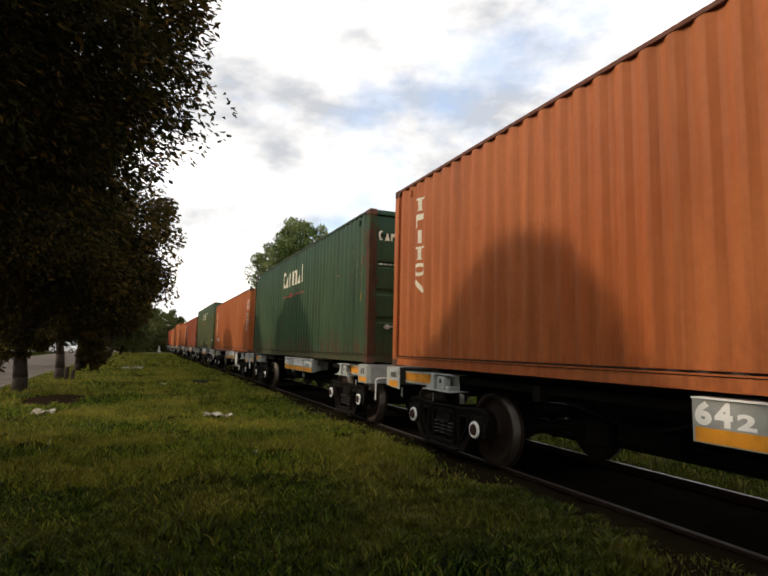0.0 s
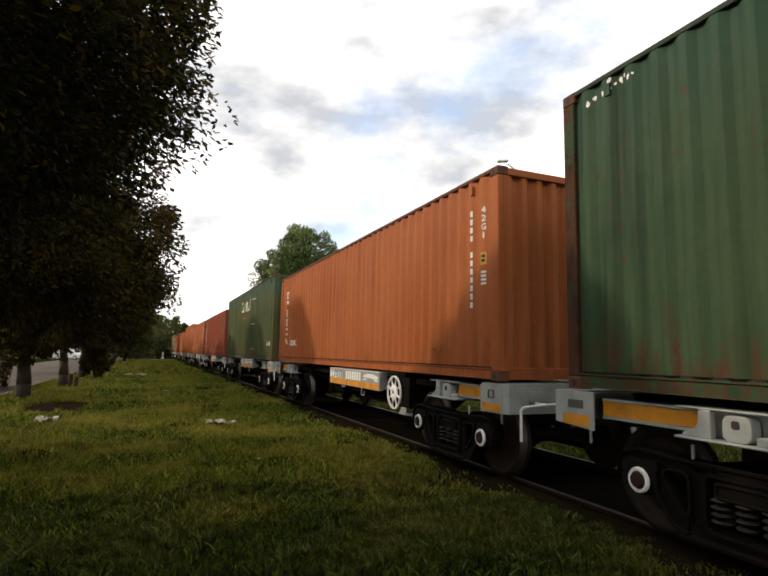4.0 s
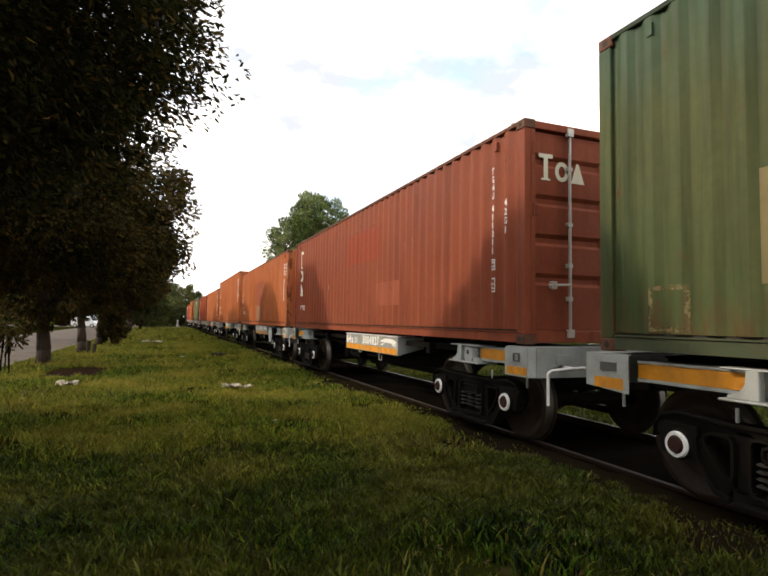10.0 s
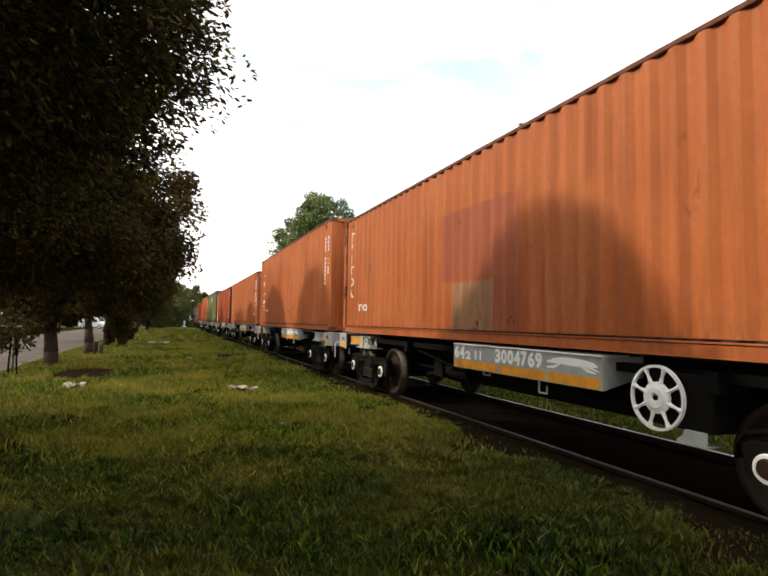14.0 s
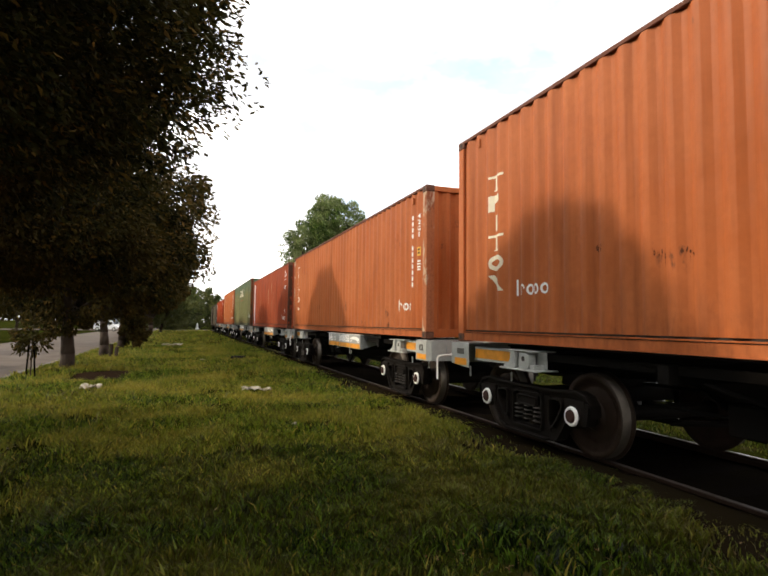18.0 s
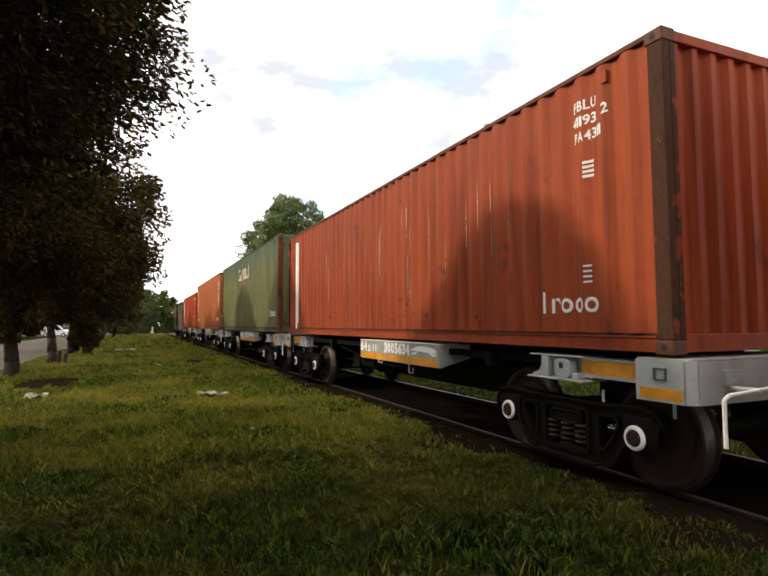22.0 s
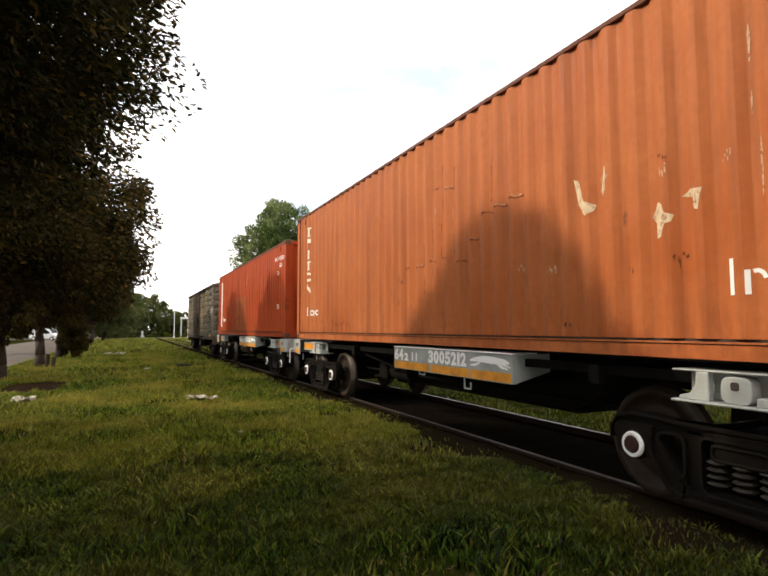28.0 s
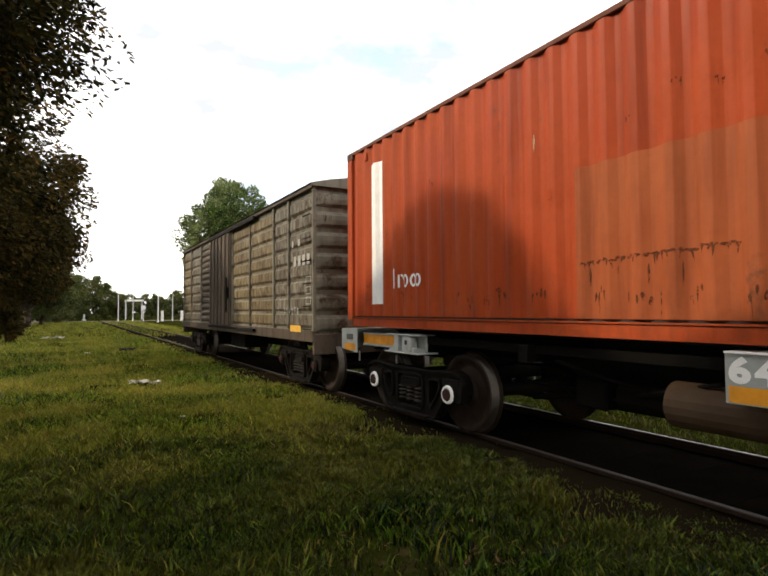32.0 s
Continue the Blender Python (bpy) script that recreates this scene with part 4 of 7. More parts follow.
def flat_wagon(number, handwheel=False, tank=False):
    w = thing("flat_wagon", "grey and black container flat wagon with amber side bands", "wagon", "wagons of the train")

    def sill():
        bm = B()
        pts = [(-6.1, 0.78), (-5.4, 0.72), (-3.4, 0.86), (-2.9, 0.80), (-2.2, 0.46), (2.2, 0.46), (2.9, 0.80), (3.4, 0.86), (5.4, 0.72), (6.45, 0.78), (6.45, 1.11), (-6.1, 1.11)]
        for s in (-1, 1):
            prism(bm, pts, s * 0.24 - 0.012, s * 0.24 + 0.012)
        prism(bm, [(-6.1, 1.09), (6.45, 1.09), (6.45, 1.11), (-6.1, 1.11)], -0.3, 0.3)
        prism(bm, [(-2.3, 0.44), (2.3, 0.44), (2.3, 0.458), (-2.3, 0.458)], -0.32, 0.32)
        for s in (-1, 1):
            p = [(s * 2.3, 0.44), (s * 3.0, 0.80), (s * 3.0, 0.82), (s * 2.3, 0.458)]
            prism(bm, p, -0.32, 0.32)
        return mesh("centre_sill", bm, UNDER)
    part("centre_sill", cached("sill", sill), None, w)

    def one_prism(nm, pts, x0, x1, mat, bevel=0.0):
        bm = B()
        prism(bm, pts, x0, x1)
        return mesh(nm, bm, mat, bevel)

    def slab_pts(y0, y1, z0, z1):
        return [(y0, z0), (y1, z0), (y1, z1), (y0, z1)]
    for y, z0 in ((-2.1, 0.8), (-0.8, 0.8), (0.5, 0.8), (2.6, 0.92), (-3.4, 0.92)):
        for x0, x1 in ((-1.18, -0.26), (0.26, 1.18)):
            part("cross_bearer", cached(("bearer", z0, x0), lambda: one_prism("cross_bearer", slab_pts(-0.06, 0.06, z0, 1.09), x0, x1, UNDER)), None, w).matrix_basis = pose(0, y, 0)
    for s in (-1, 1):
        part("stringer", cached(("stringer", s), lambda: one_prism("stringer", slab_pts(-5.6, 6.0, 1.0, 1.085), s * 1.02 - 0.05, s * 1.02 + 0.05, UNDER)), None, w)
    for y in (4.70, -4.66):
        part("body_bolster", cached("body_bolster", lambda: one_prism("body_bolster", slab_pts(-0.3, 0.3, 0.86, 1.085), -1.0, 1.0, UNDER, 0.01)), None, w).matrix_basis = pose(0, y, 0)

    y0, y1, xb = -2.30, 0.68, -1.235

    def board():
        bm = B()
        prism(bm, [(y0, 0.81), (y1, 0.81), (y1, 1.134), (y0, 1.134)], xb, xb + 0.012)
        return mesh("number_board", bm, BOARD)

    # White instead of grey: the sky's highlight on the top edge is painted in.
    def board_top():
        bm = B()
        prism(bm, [(y0, 1.135), (y1, 1.135), (y1, 1.147), (y0, 1.147)], xb - 0.015, -0.9)
        return mesh("board_top", bm, WHITE)

    def board_end():
        bm = B()
        raw(bm, [(x, y, z) for y in (-0.006, 0.006) for x, z in ((xb + 0.0125, 0.81), (-0.72, 0.93), (-0.72, 1.134), (xb + 0.0125, 1.134))],
            [(0, 1, 2, 3), (7, 6, 5, 4), (0, 4, 5, 1), (1, 5, 6, 2), (2, 6, 7, 3), (3, 7, 4, 0)])
        return mesh("board_end", bm, BOARD)

    def board_lip():
        bm = B()
        box(bm, xb + 0.0125, xb + 0.08, y0 + 0.02, y1 - 0.02, 0.81, 0.822)
        return mesh("board_lip", bm, BOARD)

    def boards(words=""):
        b = part("number_board", cached("board", board), None, w, words)
        part("board_top", cached("board_top", board_top), None, b)
        part("board_lip", cached("board_lip", board_lip), None, b)
        for y in (y0 + 0.006, y1 - 0.006):
            part("board_end", cached("board_end", board_end), None, b).matrix_basis = pose(0, y, 0)
        return b
    nb = boards("light grey side board with white number and amber band")
    boards().matrix_basis = pose(0, 0, 0, 0, 0, 180) @ pose(0, 1.62, 0)

    def band():
        bm = B()
        for a, b in ((0.66, -0.45), (-0.51, -1.43), (-1.47, -2.27)):
            add_rect(bm, b, a, 0.818, 0.925)
        return bm
    key = "amber_band"
    if key not in _cache:
        bm = band()
        lay_on_wall(bm, 0.002, -1.235)
        _cache[key] = mesh(key, bm, AMBER)
    part(key, _cache[key], None, nb, "amber reflective band")
    for text, *spot in (("64", 0.66, 0.940, 0.30, 0.180, 0.05), ("2", 0.33, 0.940, 0.14, 0.115, 0.045), ("11", 0.08, 0.95, 0.16, 0.12, 0.0)):
        chars_on(nb, "class_mark", WHITE, text, *spot, flat=-1.235, label="white class mark", gap=0.14 if text == "64" else 1.0)
    if number:
        chars_on(nb, "number_digit", WHITE, number, -0.42, 0.945, 0.96, 0.178, 0.05, flat=-1.235, label="white painted digit", gap=0.10)
    else:
        for k in range(7):
            bm = B()
            add_rect(bm, -0.52 - k * 0.135, -0.42 - k * 0.135, 0.945, 1.11)
            paint_on(nb, "number_bar", bm, WHITE, "white painted bar", flat=-1.235)
    # a running animal's outline reduced to a plain streak
    bm = B()
    stroke(bm, [(-1.46, 1.035), (-1.58, 1.05), (-1.72, 1.06), (-1.88, 1.055), (-2.04, 1.05), (-2.18, 1.045), (-2.24, 1.03)], 0.018, 0.085)
    stroke(bm, [(-1.46, 0.975), (-1.58, 0.985), (-1.68, 1.02)], 0.012, 0.035)
    stroke(bm, [(-2.0, 1.02), (-2.10, 0.985), (-2.22, 0.965)], 0.012, 0.035)
    stroke(bm, [(-2.04, 1.02), (-2.16, 1.01), (-2.26, 0.985)], 0.010, 0.025)
    paint_on(nb, "painted_emblem", bm, WHITE, "white painted streak emblem", flat=-1.235, proud=0.003)

    def pedestal():
        bm = B()
        prism(bm, [(-0.40, 0.872), (0.40, 0.872), (0.40, 0.890), (-0.40, 0.890)], -1.27, -0.95)
        prism(bm, [(-0.36, 1.10), (0.42, 1.10), (0.42, 1.115), (-0.36, 1.115)], -1.22, -0.95)
        prism(bm, rounded([(-0.19, 0.89), (0.03, 0.89), (0.03, 1.08), (-0.19, 1.08)], 0.07), -1.225, -1.12)
        prism(bm, [(0.12, 0.89), (0.36, 0.89), (0.36, 0.915), (0.27, 0.94), (0.225, 1.0), (0.215, 1.10), (0.12, 1.10)], -1.225, -1.16)
        prism(bm, [(-0.30, 0.89), (-0.22, 0.89), (-0.22, 0.95), (-0.30, 0.95)], -1.23, -1.06)
        prism(bm, [(-0.34, 0.89), (0.36, 0.89), (0.36, 1.10), (-0.34, 1.10)], -1.08, -1.06)
        return mesh("lock_bracket", bm, GREY, 0.006)

    def slot():
        bm = B()
        prism(bm, rounded([(-0.105, 0.985), (-0.045, 0.985), (-0.045, 1.045), (-0.105, 1.045)], 0.02), -1.2285, -1.22)
        return mesh("bracket_slot", bm, NEAR_BLACK)
    pe = cached("pedestal", pedestal)
    for y, turn in ((4.73, 0), (-4.66, 0), (-4.73, 180), (4.66, 180)):
        b = part("lock_bracket", pe, None, w, "grey twist-lock bracket")
        b.matrix_basis = pose(0, y, 0, 0, 0, turn)
        part("bracket_slot", cached("slot", slot), None, b, "dark square slot")

    for y0, y1 in ((4.98, 6.0), (-5.66, -4.92)):
        part("amber_sill", cached(("amber_sill", y0), lambda: one_prism("amber_sill", slab_pts(y0, y1, 0.945, 1.075), -1.13, -1.09, AMBER)), None, w, "amber painted sill")
        part("sill_flange", cached(("flange_t", y0), lambda: one_prism("sill_flange", slab_pts(y0, y1, 1.078, 1.10), -1.14, -0.95, GREY)), None, w)
        part("sill_flange", cached(("flange_b", y0), lambda: one_prism("sill_flange", slab_pts(y0, y1, 0.915, 0.942), -1.14, -1.0, GREY)), None, w)

    def end_box(y0, y1, rear):
        bm = B()
        x = -1.235
        if rear:
            for s in (-1, 1):
                pts = [(y0, 0.80), (y1, 0.84), (y1, 1.14), (y0, 1.14)]
                prism(bm, pts, s * 1.235 - 0.008, s * 1.235 + 0.008)
            box(bm, -1.243, 1.243, y0, y1, 1.14, 1.15)
            box(bm, -1.22, 1.22, y1 - 0.02, y1, 0.84, 1.138)
        else:
            r = 0.06
            outline = [(-1.235, y1), (-1.235, y0 + r), (-1.235 + r, y0), (1.235 - r, y0), (1.235, y0 + r), (1.235, y1)]
            for z0, z1 in ((0.80, 1.135),):
                for (xa, ya), (xb, yb) in zip(outline, outline[1:]):
                    d = Vector((xb - xa, yb - ya)).normalized()
                    nx, ny = -d.y * 0.014, d.x * 0.014
                    raw(bm, [(xa, ya, z0), (xb, yb, z0), (xb + nx * -1, yb + ny * -1, z0), (xa - nx, ya - ny, z0),
                             (xa, ya, z1), (xb, yb, z1), (xb - nx, yb - ny, z1), (xa - nx, ya - ny, z1)],
                        [(0, 1, 2, 3), (7, 6, 5, 4), (0, 4, 5, 1), (1, 5, 6, 2), (2, 6, 7, 3), (3, 7, 4, 0)])
            box(bm, -1.225, 1.225, y0 + 0.02, y1, 1.135, 1.147)
            box(bm, -0.92, -0.72, y0 - 0.05, y0, 0.95, 1.06)
        return mesh("end_sill", bm, GREY)
    e1 = part("end_sill", cached("end_r", lambda: end_box(6.01, 6.53, True)), None, w, "light grey end sill with an amber patch")
    e2 = part("end_sill", cached("end_f", lambda: end_box(-6.17, -5.66, False)), None, w, "light grey end sill with an amber patch")
    for e, a, b, z0, z1 in ((e1, 6.06, 6.42, 0.83, 0.93), (e2, -6.10, -5.70, 0.82, 0.91)):
        k = "patch%d" % int(a)
        if k not in _cache:
            bm = B()
            add_rect(bm, a, b, z0, z1)
            lay_on_wall(bm, 0.003, -1.243 if e is e1 else -1.25)
            _cache[k] = mesh("amber_patch", bm, AMBER)
        part("amber_patch", _cache[k], None, e, "amber reflective patch")
        k2 = k + "s"
        if k2 not in _cache:
            bm = B()
            c0 = (a + b) / 2
            if e is e1:
                box(bm, -1.252, -1.24, c0 - 0.10, c0 + 0.10, 0.99, 1.07)
            else:
                for q in ((c0 - 0.06, c0 + 0.06, 1.055, 1.07), (c0 - 0.06, c0 + 0.06, 0.97, 0.985), (c0 - 0.06, c0 - 0.045, 0.985, 1.055), (c0 + 0.045, c0 + 0.06, 0.985, 1.055)):
                    box(bm, -1.262, -1.25, *q)
            _cache[k2] = mesh("data_plate", bm, GLASSY)
        part("data_plate", _cache[k2], None, e, "small dark data plate")

    def stop():
        bm = B()
        for x in (-0.62,):
            pts = [(6.05, 1.15), (6.62, 1.15), (6.66, 1.30)]
            pts += [(6.62 - 0.10 * (k / 4), 1.42 + 0.05 * math.sin(math.pi * k / 8)) for k in range(5)] + [(6.05, 1.48)]
            prism(bm, pts, x - 0.012, x + 0.012)
            box(bm, x - 0.012, x + 0.2, 6.06, 6.08, 1.15, 1.47)
        return mesh("end_stop", bm, GREY, 0.004)
    st = part("end_stop", cached("stop", stop), None, w, "grey end stop plate with a round hole")
    part("end_stop", cached("stop", stop), None, w, "grey end stop plate with a round hole").matrix_basis = pose(1.24, 0, 0)

    def stop_hole():
        bm = B()
        turned(bm, [(-0.636, 0.0005), (-0.636, 0.05), (-0.63, 0.05)], (0, 6.5, 1.34), "x", 16)
        return mesh("stop_hole", bm, NEAR_BLACK)
    part("stop_hole", cached("stop_hole", stop_hole), None, st)

    def coupler(s, y):
        bm = B()
        prism(bm, [(y, 0.72), (y + s * 0.34, 0.76), (y + s * 0.34, 0.94), (y, 0.98)], -0.13, 0.13)
        box(bm, -0.20, 0.12, min(y + s * 0.30, y + s * 0.52), max(y + s * 0.30, y + s * 0.52), 0.70, 1.0)
        turned(bm, [(0.66, 0.001), (0.66, 0.07), (1.03, 0.07), (1.03, 0.001)], (0.08, y + s * 0.50, 0), "z", 12)
        return mesh("coupler", bm, CAST, 0.012)
    part("coupler", cached("coup_r", lambda: coupler(1, 6.45)), None, w, "dark steel coupler")
    part("coupler", cached("coup_f", lambda: coupler(-1, -6.1)), None, w, "dark steel coupler")

    def lever():
        bm = B()
        pts = [(-1.16, -6.36, 0.52), (-1.16, -6.36, 0.865), (-1.13, -6.38, 0.90), (-0.72, -6.40, 0.93), (-0.30, -6.52, 0.84), (-0.15, -6.55, 0.84)]
        for a, b in zip(pts, pts[1:]):
            rod(bm, a, b, 0.016, 8)
        rod(bm, (-0.82, -6.17, 0.92), (-0.82, -6.41, 0.92), 0.02, 6)
        return mesh("uncoupling_lever", bm, WHITE)
    part("uncoupling_lever", cached("lever", lever), None, w, "white bent uncoupling lever")

    def hook(d, wide):
        bm = B()
        rod(bm, (-1.18, 0, 0.81), (-1.18, 0, 0.81 - d), 0.012, 6)
        rod(bm, (-1.18, -wide, 0.81 - d), (-1.18, 0, 0.81 - d), 0.010, 6)
        rod(bm, (-1.18, -wide, 0.81 - d), (-1.18, -wide, 0.81 - d * 0.4), 0.010, 6)
        return mesh("hose_hook", bm, GREY)
    for y, d, wd in ((-0.05, 0.05, 0.16), (-1.25, 0.14, 0.14)):
        part("hose_hook", cached(("hook", d, wd), lambda: hook(d, wd)), None, w).matrix_basis = pose(0, y, 0)

    def hanger():
        bm = B()
        rod(bm, (-1.1, 0, 0.81), (-1.1, 0, 0.66), 0.014, 6)
        return mesh("hanger", bm, GREY)
    for y in (6.2, -5.9, 5.1, -5.15):
        part("hanger", cached("hanger", hanger), None, w).matrix_basis = pose(0, y, 0)

    def cylinder():
        bm = B()
        turned(bm, [(1.2, 0.001), (1.2, 0.15), (1.9, 0.15), (1.9, 0.001)], (-0.6, 0, 0.66), "y", 16)
        return mesh("brake_cylinder", bm, UNDER)
    part("brake_cylinder", cached("cylinder", cylinder), None, w)

    def bar(nm, a, b2_, r):
        bm = B()
        rod(bm, a, b2_, r, 6)
        return mesh(nm, bm, UNDER)
    for k, (nm, a, e_, r) in enumerate((("brake_rod", (-0.55, -3.2, 0.62), (-0.55, 3.4, 0.62), 0.018), ("brake_lever", (-0.6, 1.9, 0.66), (-0.45, 3.2, 0.45), 0.03), ("brake_pipe", (0.4, -6.0, 0.7), (0.4, 6.2, 0.7), 0.022),
                                         ("brake_lever", (-1.05, 2.3, 0.95), (-0.6, 1.3, 0.62), 0.02), ("brake_lever", (-1.05, 0.8, 0.9), (-0.5, 2.4, 0.5), 0.02))):
        part(nm, cached(("bar", k), lambda: bar(nm, a, e_, r)), None, w)

    def valve():
        bm = B()
        box(bm, -0.75, -0.45, 2.0, 2.35, 0.5, 0.78)
        return mesh("brake_valve", bm, UNDER, 0.02)
    part("brake_valve", cached("valve", valve), None, w)
    if handwheel:
        bm = B()
        y, z, x = -2.91, 0.83, -1.21
        turned(bm, [(x - 0.014, 0.255), (x - 0.014, 0.279), (x + 0.014, 0.279), (x + 0.014, 0.255)], (0, y, z), "x", 36, closed=True)
        turned(bm, [(x - 0.020, 0.030), (x - 0.030, 0.045), (x - 0.030, 0.085), (x - 0.020, 0.110), (x - 0.010, 0.135), (x + 0.012, 0.135), (x + 0.012, 0.030)], (0, y, z), "x", 24, closed=True)
        wheel = part("handwheel", mesh("handwheel", bm, WHITE), None, w, "white spoked brake handwheel")
        for k in range(8):
            a = 2 * math.pi * (k + 0.4) / 8
            c, s = math.cos(a), math.sin(a)
            bm = B()
            rod(bm, (x, y + 0.12 * c, z + 0.12 * s), (x, y + 0.205 * c, z + 0.205 * s), 0.021, 6, 0.012)
            rod(bm, (x, y + 0.205 * c, z + 0.205 * s), (x, y + 0.262 * c, z + 0.262 * s), 0.012, 6, 0.026)
            part("spoke", mesh("spoke", bm, WHITE), None, wheel)
        bm = B()
        turned(bm, [(x - 0.026, 0.001), (x - 0.026, 0.022), (x + 0.01, 0.029), (x + 0.01, 0.001)], (0, y, z), "x", 6)
        part("hub_nut", mesh("hub_nut", bm, CAST), None, wheel, "dark hexagonal nut")
        bm = B()
        box(bm, -1.16, -0.7, -3.40, -2.75, 0.6, 1.05)
        rod(bm, (-1.2, y, z), (-1.0, y, z), 0.04, 8)
        part("handwheel_box", mesh("handwheel_box", bm, UNDER, 0.01), None, w)
        bm = B()
        prism(bm, [(-3.36, 0.49), (-3.08, 0.49), (-3.08, 0.52), (-3.14, 0.56), (-3.16, 0.61), (-3.36, 0.61)], -1.19, -1.176)
        box(bm, -1.176, -0.98, -3.36, -3.10, 0.49, 0.502)
        part("foot_step", mesh("foot_step", bm, GREY, 0.004), None, w, "grey sheet bracket below the handwheel")
    if tank:
        bm = B()
        turned(bm, [(-0.15, 0.001), (-0.15, 0.10), (-0.11, 0.175), (1.22, 0.175), (1.26, 0.10), (1.26, 0.001)], (-0.92, 0, 0.70), "y", 20)
        part("air_tank", mesh("air_tank", bm, plain("dusty_tank_paint", (0.062, 0.038, 0.021), 0.7, 0, 0.5, 3, (0.04, 0.025, 0.016), 0.05, 0.2)), None, w, "dusty brown air tank")
    running_gear(w)
    return w


# ---- boxcar ----
BOX_PAINT = container_paint("weathered_grey_boxcar_paint", (0.150, 0.138, 0.105), (0.27, 0.245, 0.19), 0.54, 0.9, (0.060, 0.040, 0.025), low=0.9)
BOX_YELLOW = container_paint("yellowed_boxcar_paint", (0.185, 0.150, 0.080), (0.28, 0.235, 0.14), 0.55, 0.9, (0.075, 0.045, 0.025), low=0.9)
FADED = plain("faded_chalky_stencil", (0.42, 0.41, 0.37), 0.75, 0, 0.5, 14, (0.2, 0.17, 0.13), spec=0.2)
BOX_DOOR = container_paint("brown_boxcar_door_paint", (0.075, 0.058, 0.044), (0.115, 0.088, 0.062), 0.56, 0.6, (0.05, 0.03, 0.02))


def boxcar():
    w = thing("boxcar", "old grey weathered steel boxcar with a sliding door", "wagon", "wagons of the train")
    hw, y0, y1, z0, z1 = 1.33, -6.1, 6.5, 1.02, 3.62
    bm = B()
    box(bm, -hw + 0.05, hw - 0.05, y0 + 0.06, y1 - 0.06, z0, z1 - 0.02)
    part("body_shell", bm, BOX_PAINT, w)
    door0, door1 = -0.55, 1.75
    # pressed side panels, between posts
    for s in (-1, 1):
        cols = [(-6.02, -4.85), (-4.78, -3.95), (-3.88, -2.2), (-2.13, -0.62), (1.85, 3.35), (3.42, 4.95), (5.02, 6.42)]
        for ci, (a, b) in enumerate(cols):
            mat = BOX_YELLOW if ci in (2, 3, 6) else BOX_PAINT if ci != 4 else BOX_DOOR
            rows_n = 13 if ci == 4 else 8
            st = (z1 - 0.12 - z0 - 0.1) / rows_n
            for r in range(rows_n):
                za = z0 + 0.1 + r * st
                def panel():
                    bm = B()
                    w2 = b - a
                    t = st - 0.045
                    vs = [(0, 0, 0), (0, w2, 0), (0, w2, t), (0, 0, t)]
                    i = [(-0.035, 0.05, 0.05), (-0.035, w2 - 0.05, 0.05), (-0.035, w2 - 0.05, t - 0.03), (-0.035, 0.05, t - 0.03)]
                    raw(bm, vs + i, [(4, 5, 6, 7), (0, 1, 5, 4), (1, 2, 6, 5), (2, 3, 7, 6), (3, 0, 4, 7)])
                    return mesh("side_panel", bm, mat)
                p = part("side_panel", cached(("bxp", ci, mat.name), panel), None, w)
                p.matrix_basis = pose(s * (hw - 0.05), a if s < 0 else b, za, 0, 0, 0 if s < 0 else 180)
        for y in (-6.06, -4.815, -3.915, -2.165, -0.58, 1.80, 3.385, 4.985, 6.46):
            bm = B()
            box(bm, s * hw - 0.05 if s > 0 else -hw - 0.005, s * hw + 0.005 if s > 0 else -hw + 0.05, y - 0.032, y + 0.032, z0, z1 - 0.06)
            part("side_post", bm, BOX_PAINT, w)
        for nm, ex, za, zb in (("top_rail", 0.03, z1 - 0.06, z1 + 0.02), ("bottom_rail", 0.02, z0 - 0.14, z0 + 0.06)):
            bm = B()
            box(bm, min(s * (hw - 0.06), s * (hw + ex)), max(s * (hw - 0.06), s * (hw + ex)), y0, y1, za, zb)
            part(nm, bm, BOX_DOOR, w, bevel=0.01)
    # sliding door with upright ribs
    bm = B()
    box(bm, -hw - 0.05, -hw + 0.0, door0, door1, z0 + 0.02, z1 - 0.1)
    d = part("sliding_door", bm, BOX_DOOR, w, "brown ribbed sliding door", 0.012)
    k = door0 + 0.12
    while k < door1:
        bm = B()
        prism(bm, [(k - 0.06, z0 + 0.05), (k + 0.06, z0 + 0.05), (k + 0.06, z1 - 0.14), (k - 0.06, z1 - 0.14)], -hw - 0.085, -hw - 0.0505)
        part("door_rib", bm, BOX_DOOR, d, bevel=0.012)
        k += 0.42
    bm = B()
    box(bm, -hw - 0.11, -hw - 0.06, door0 + 0.06, door0 + 0.16, 1.75, 2.05)
    rod(bm, (-hw - 0.12, door0 + 0.1, 1.4), (-hw - 0.12, door0 + 0.1, 2.3), 0.02, 6)
    part("door_latch", bm, CAST, d)
    for za, zb in ((z1 - 0.13, z1 - 0.05), (z0 - 0.05, z0 + 0.01)):
        bm = B()
        box(bm, -hw - 0.09, -hw - 0.03, door0 - 2.2, door1 + 0.1, za, zb)
        part("door_track", bm, CAST, w)
    # ends with deep ribs across
    for s, ye in ((-1, y0), (1, y1)):
        bm = B()
        n = 7
        st = (z1 - z0 - 0.05) / n
        prof = []
        for r in range(n):
            a = z0 + r * st
            prof += [(a, -0.02), (a + st * 0.10, -0.015), (a + st * 0.26, 0.085), (a + st * 0.48, 0.10), (a + st * 0.70, 0.095), (a + st * 0.90, 0.0)]
        prof.append((z1 - 0.04, -0.02))
        rws = []
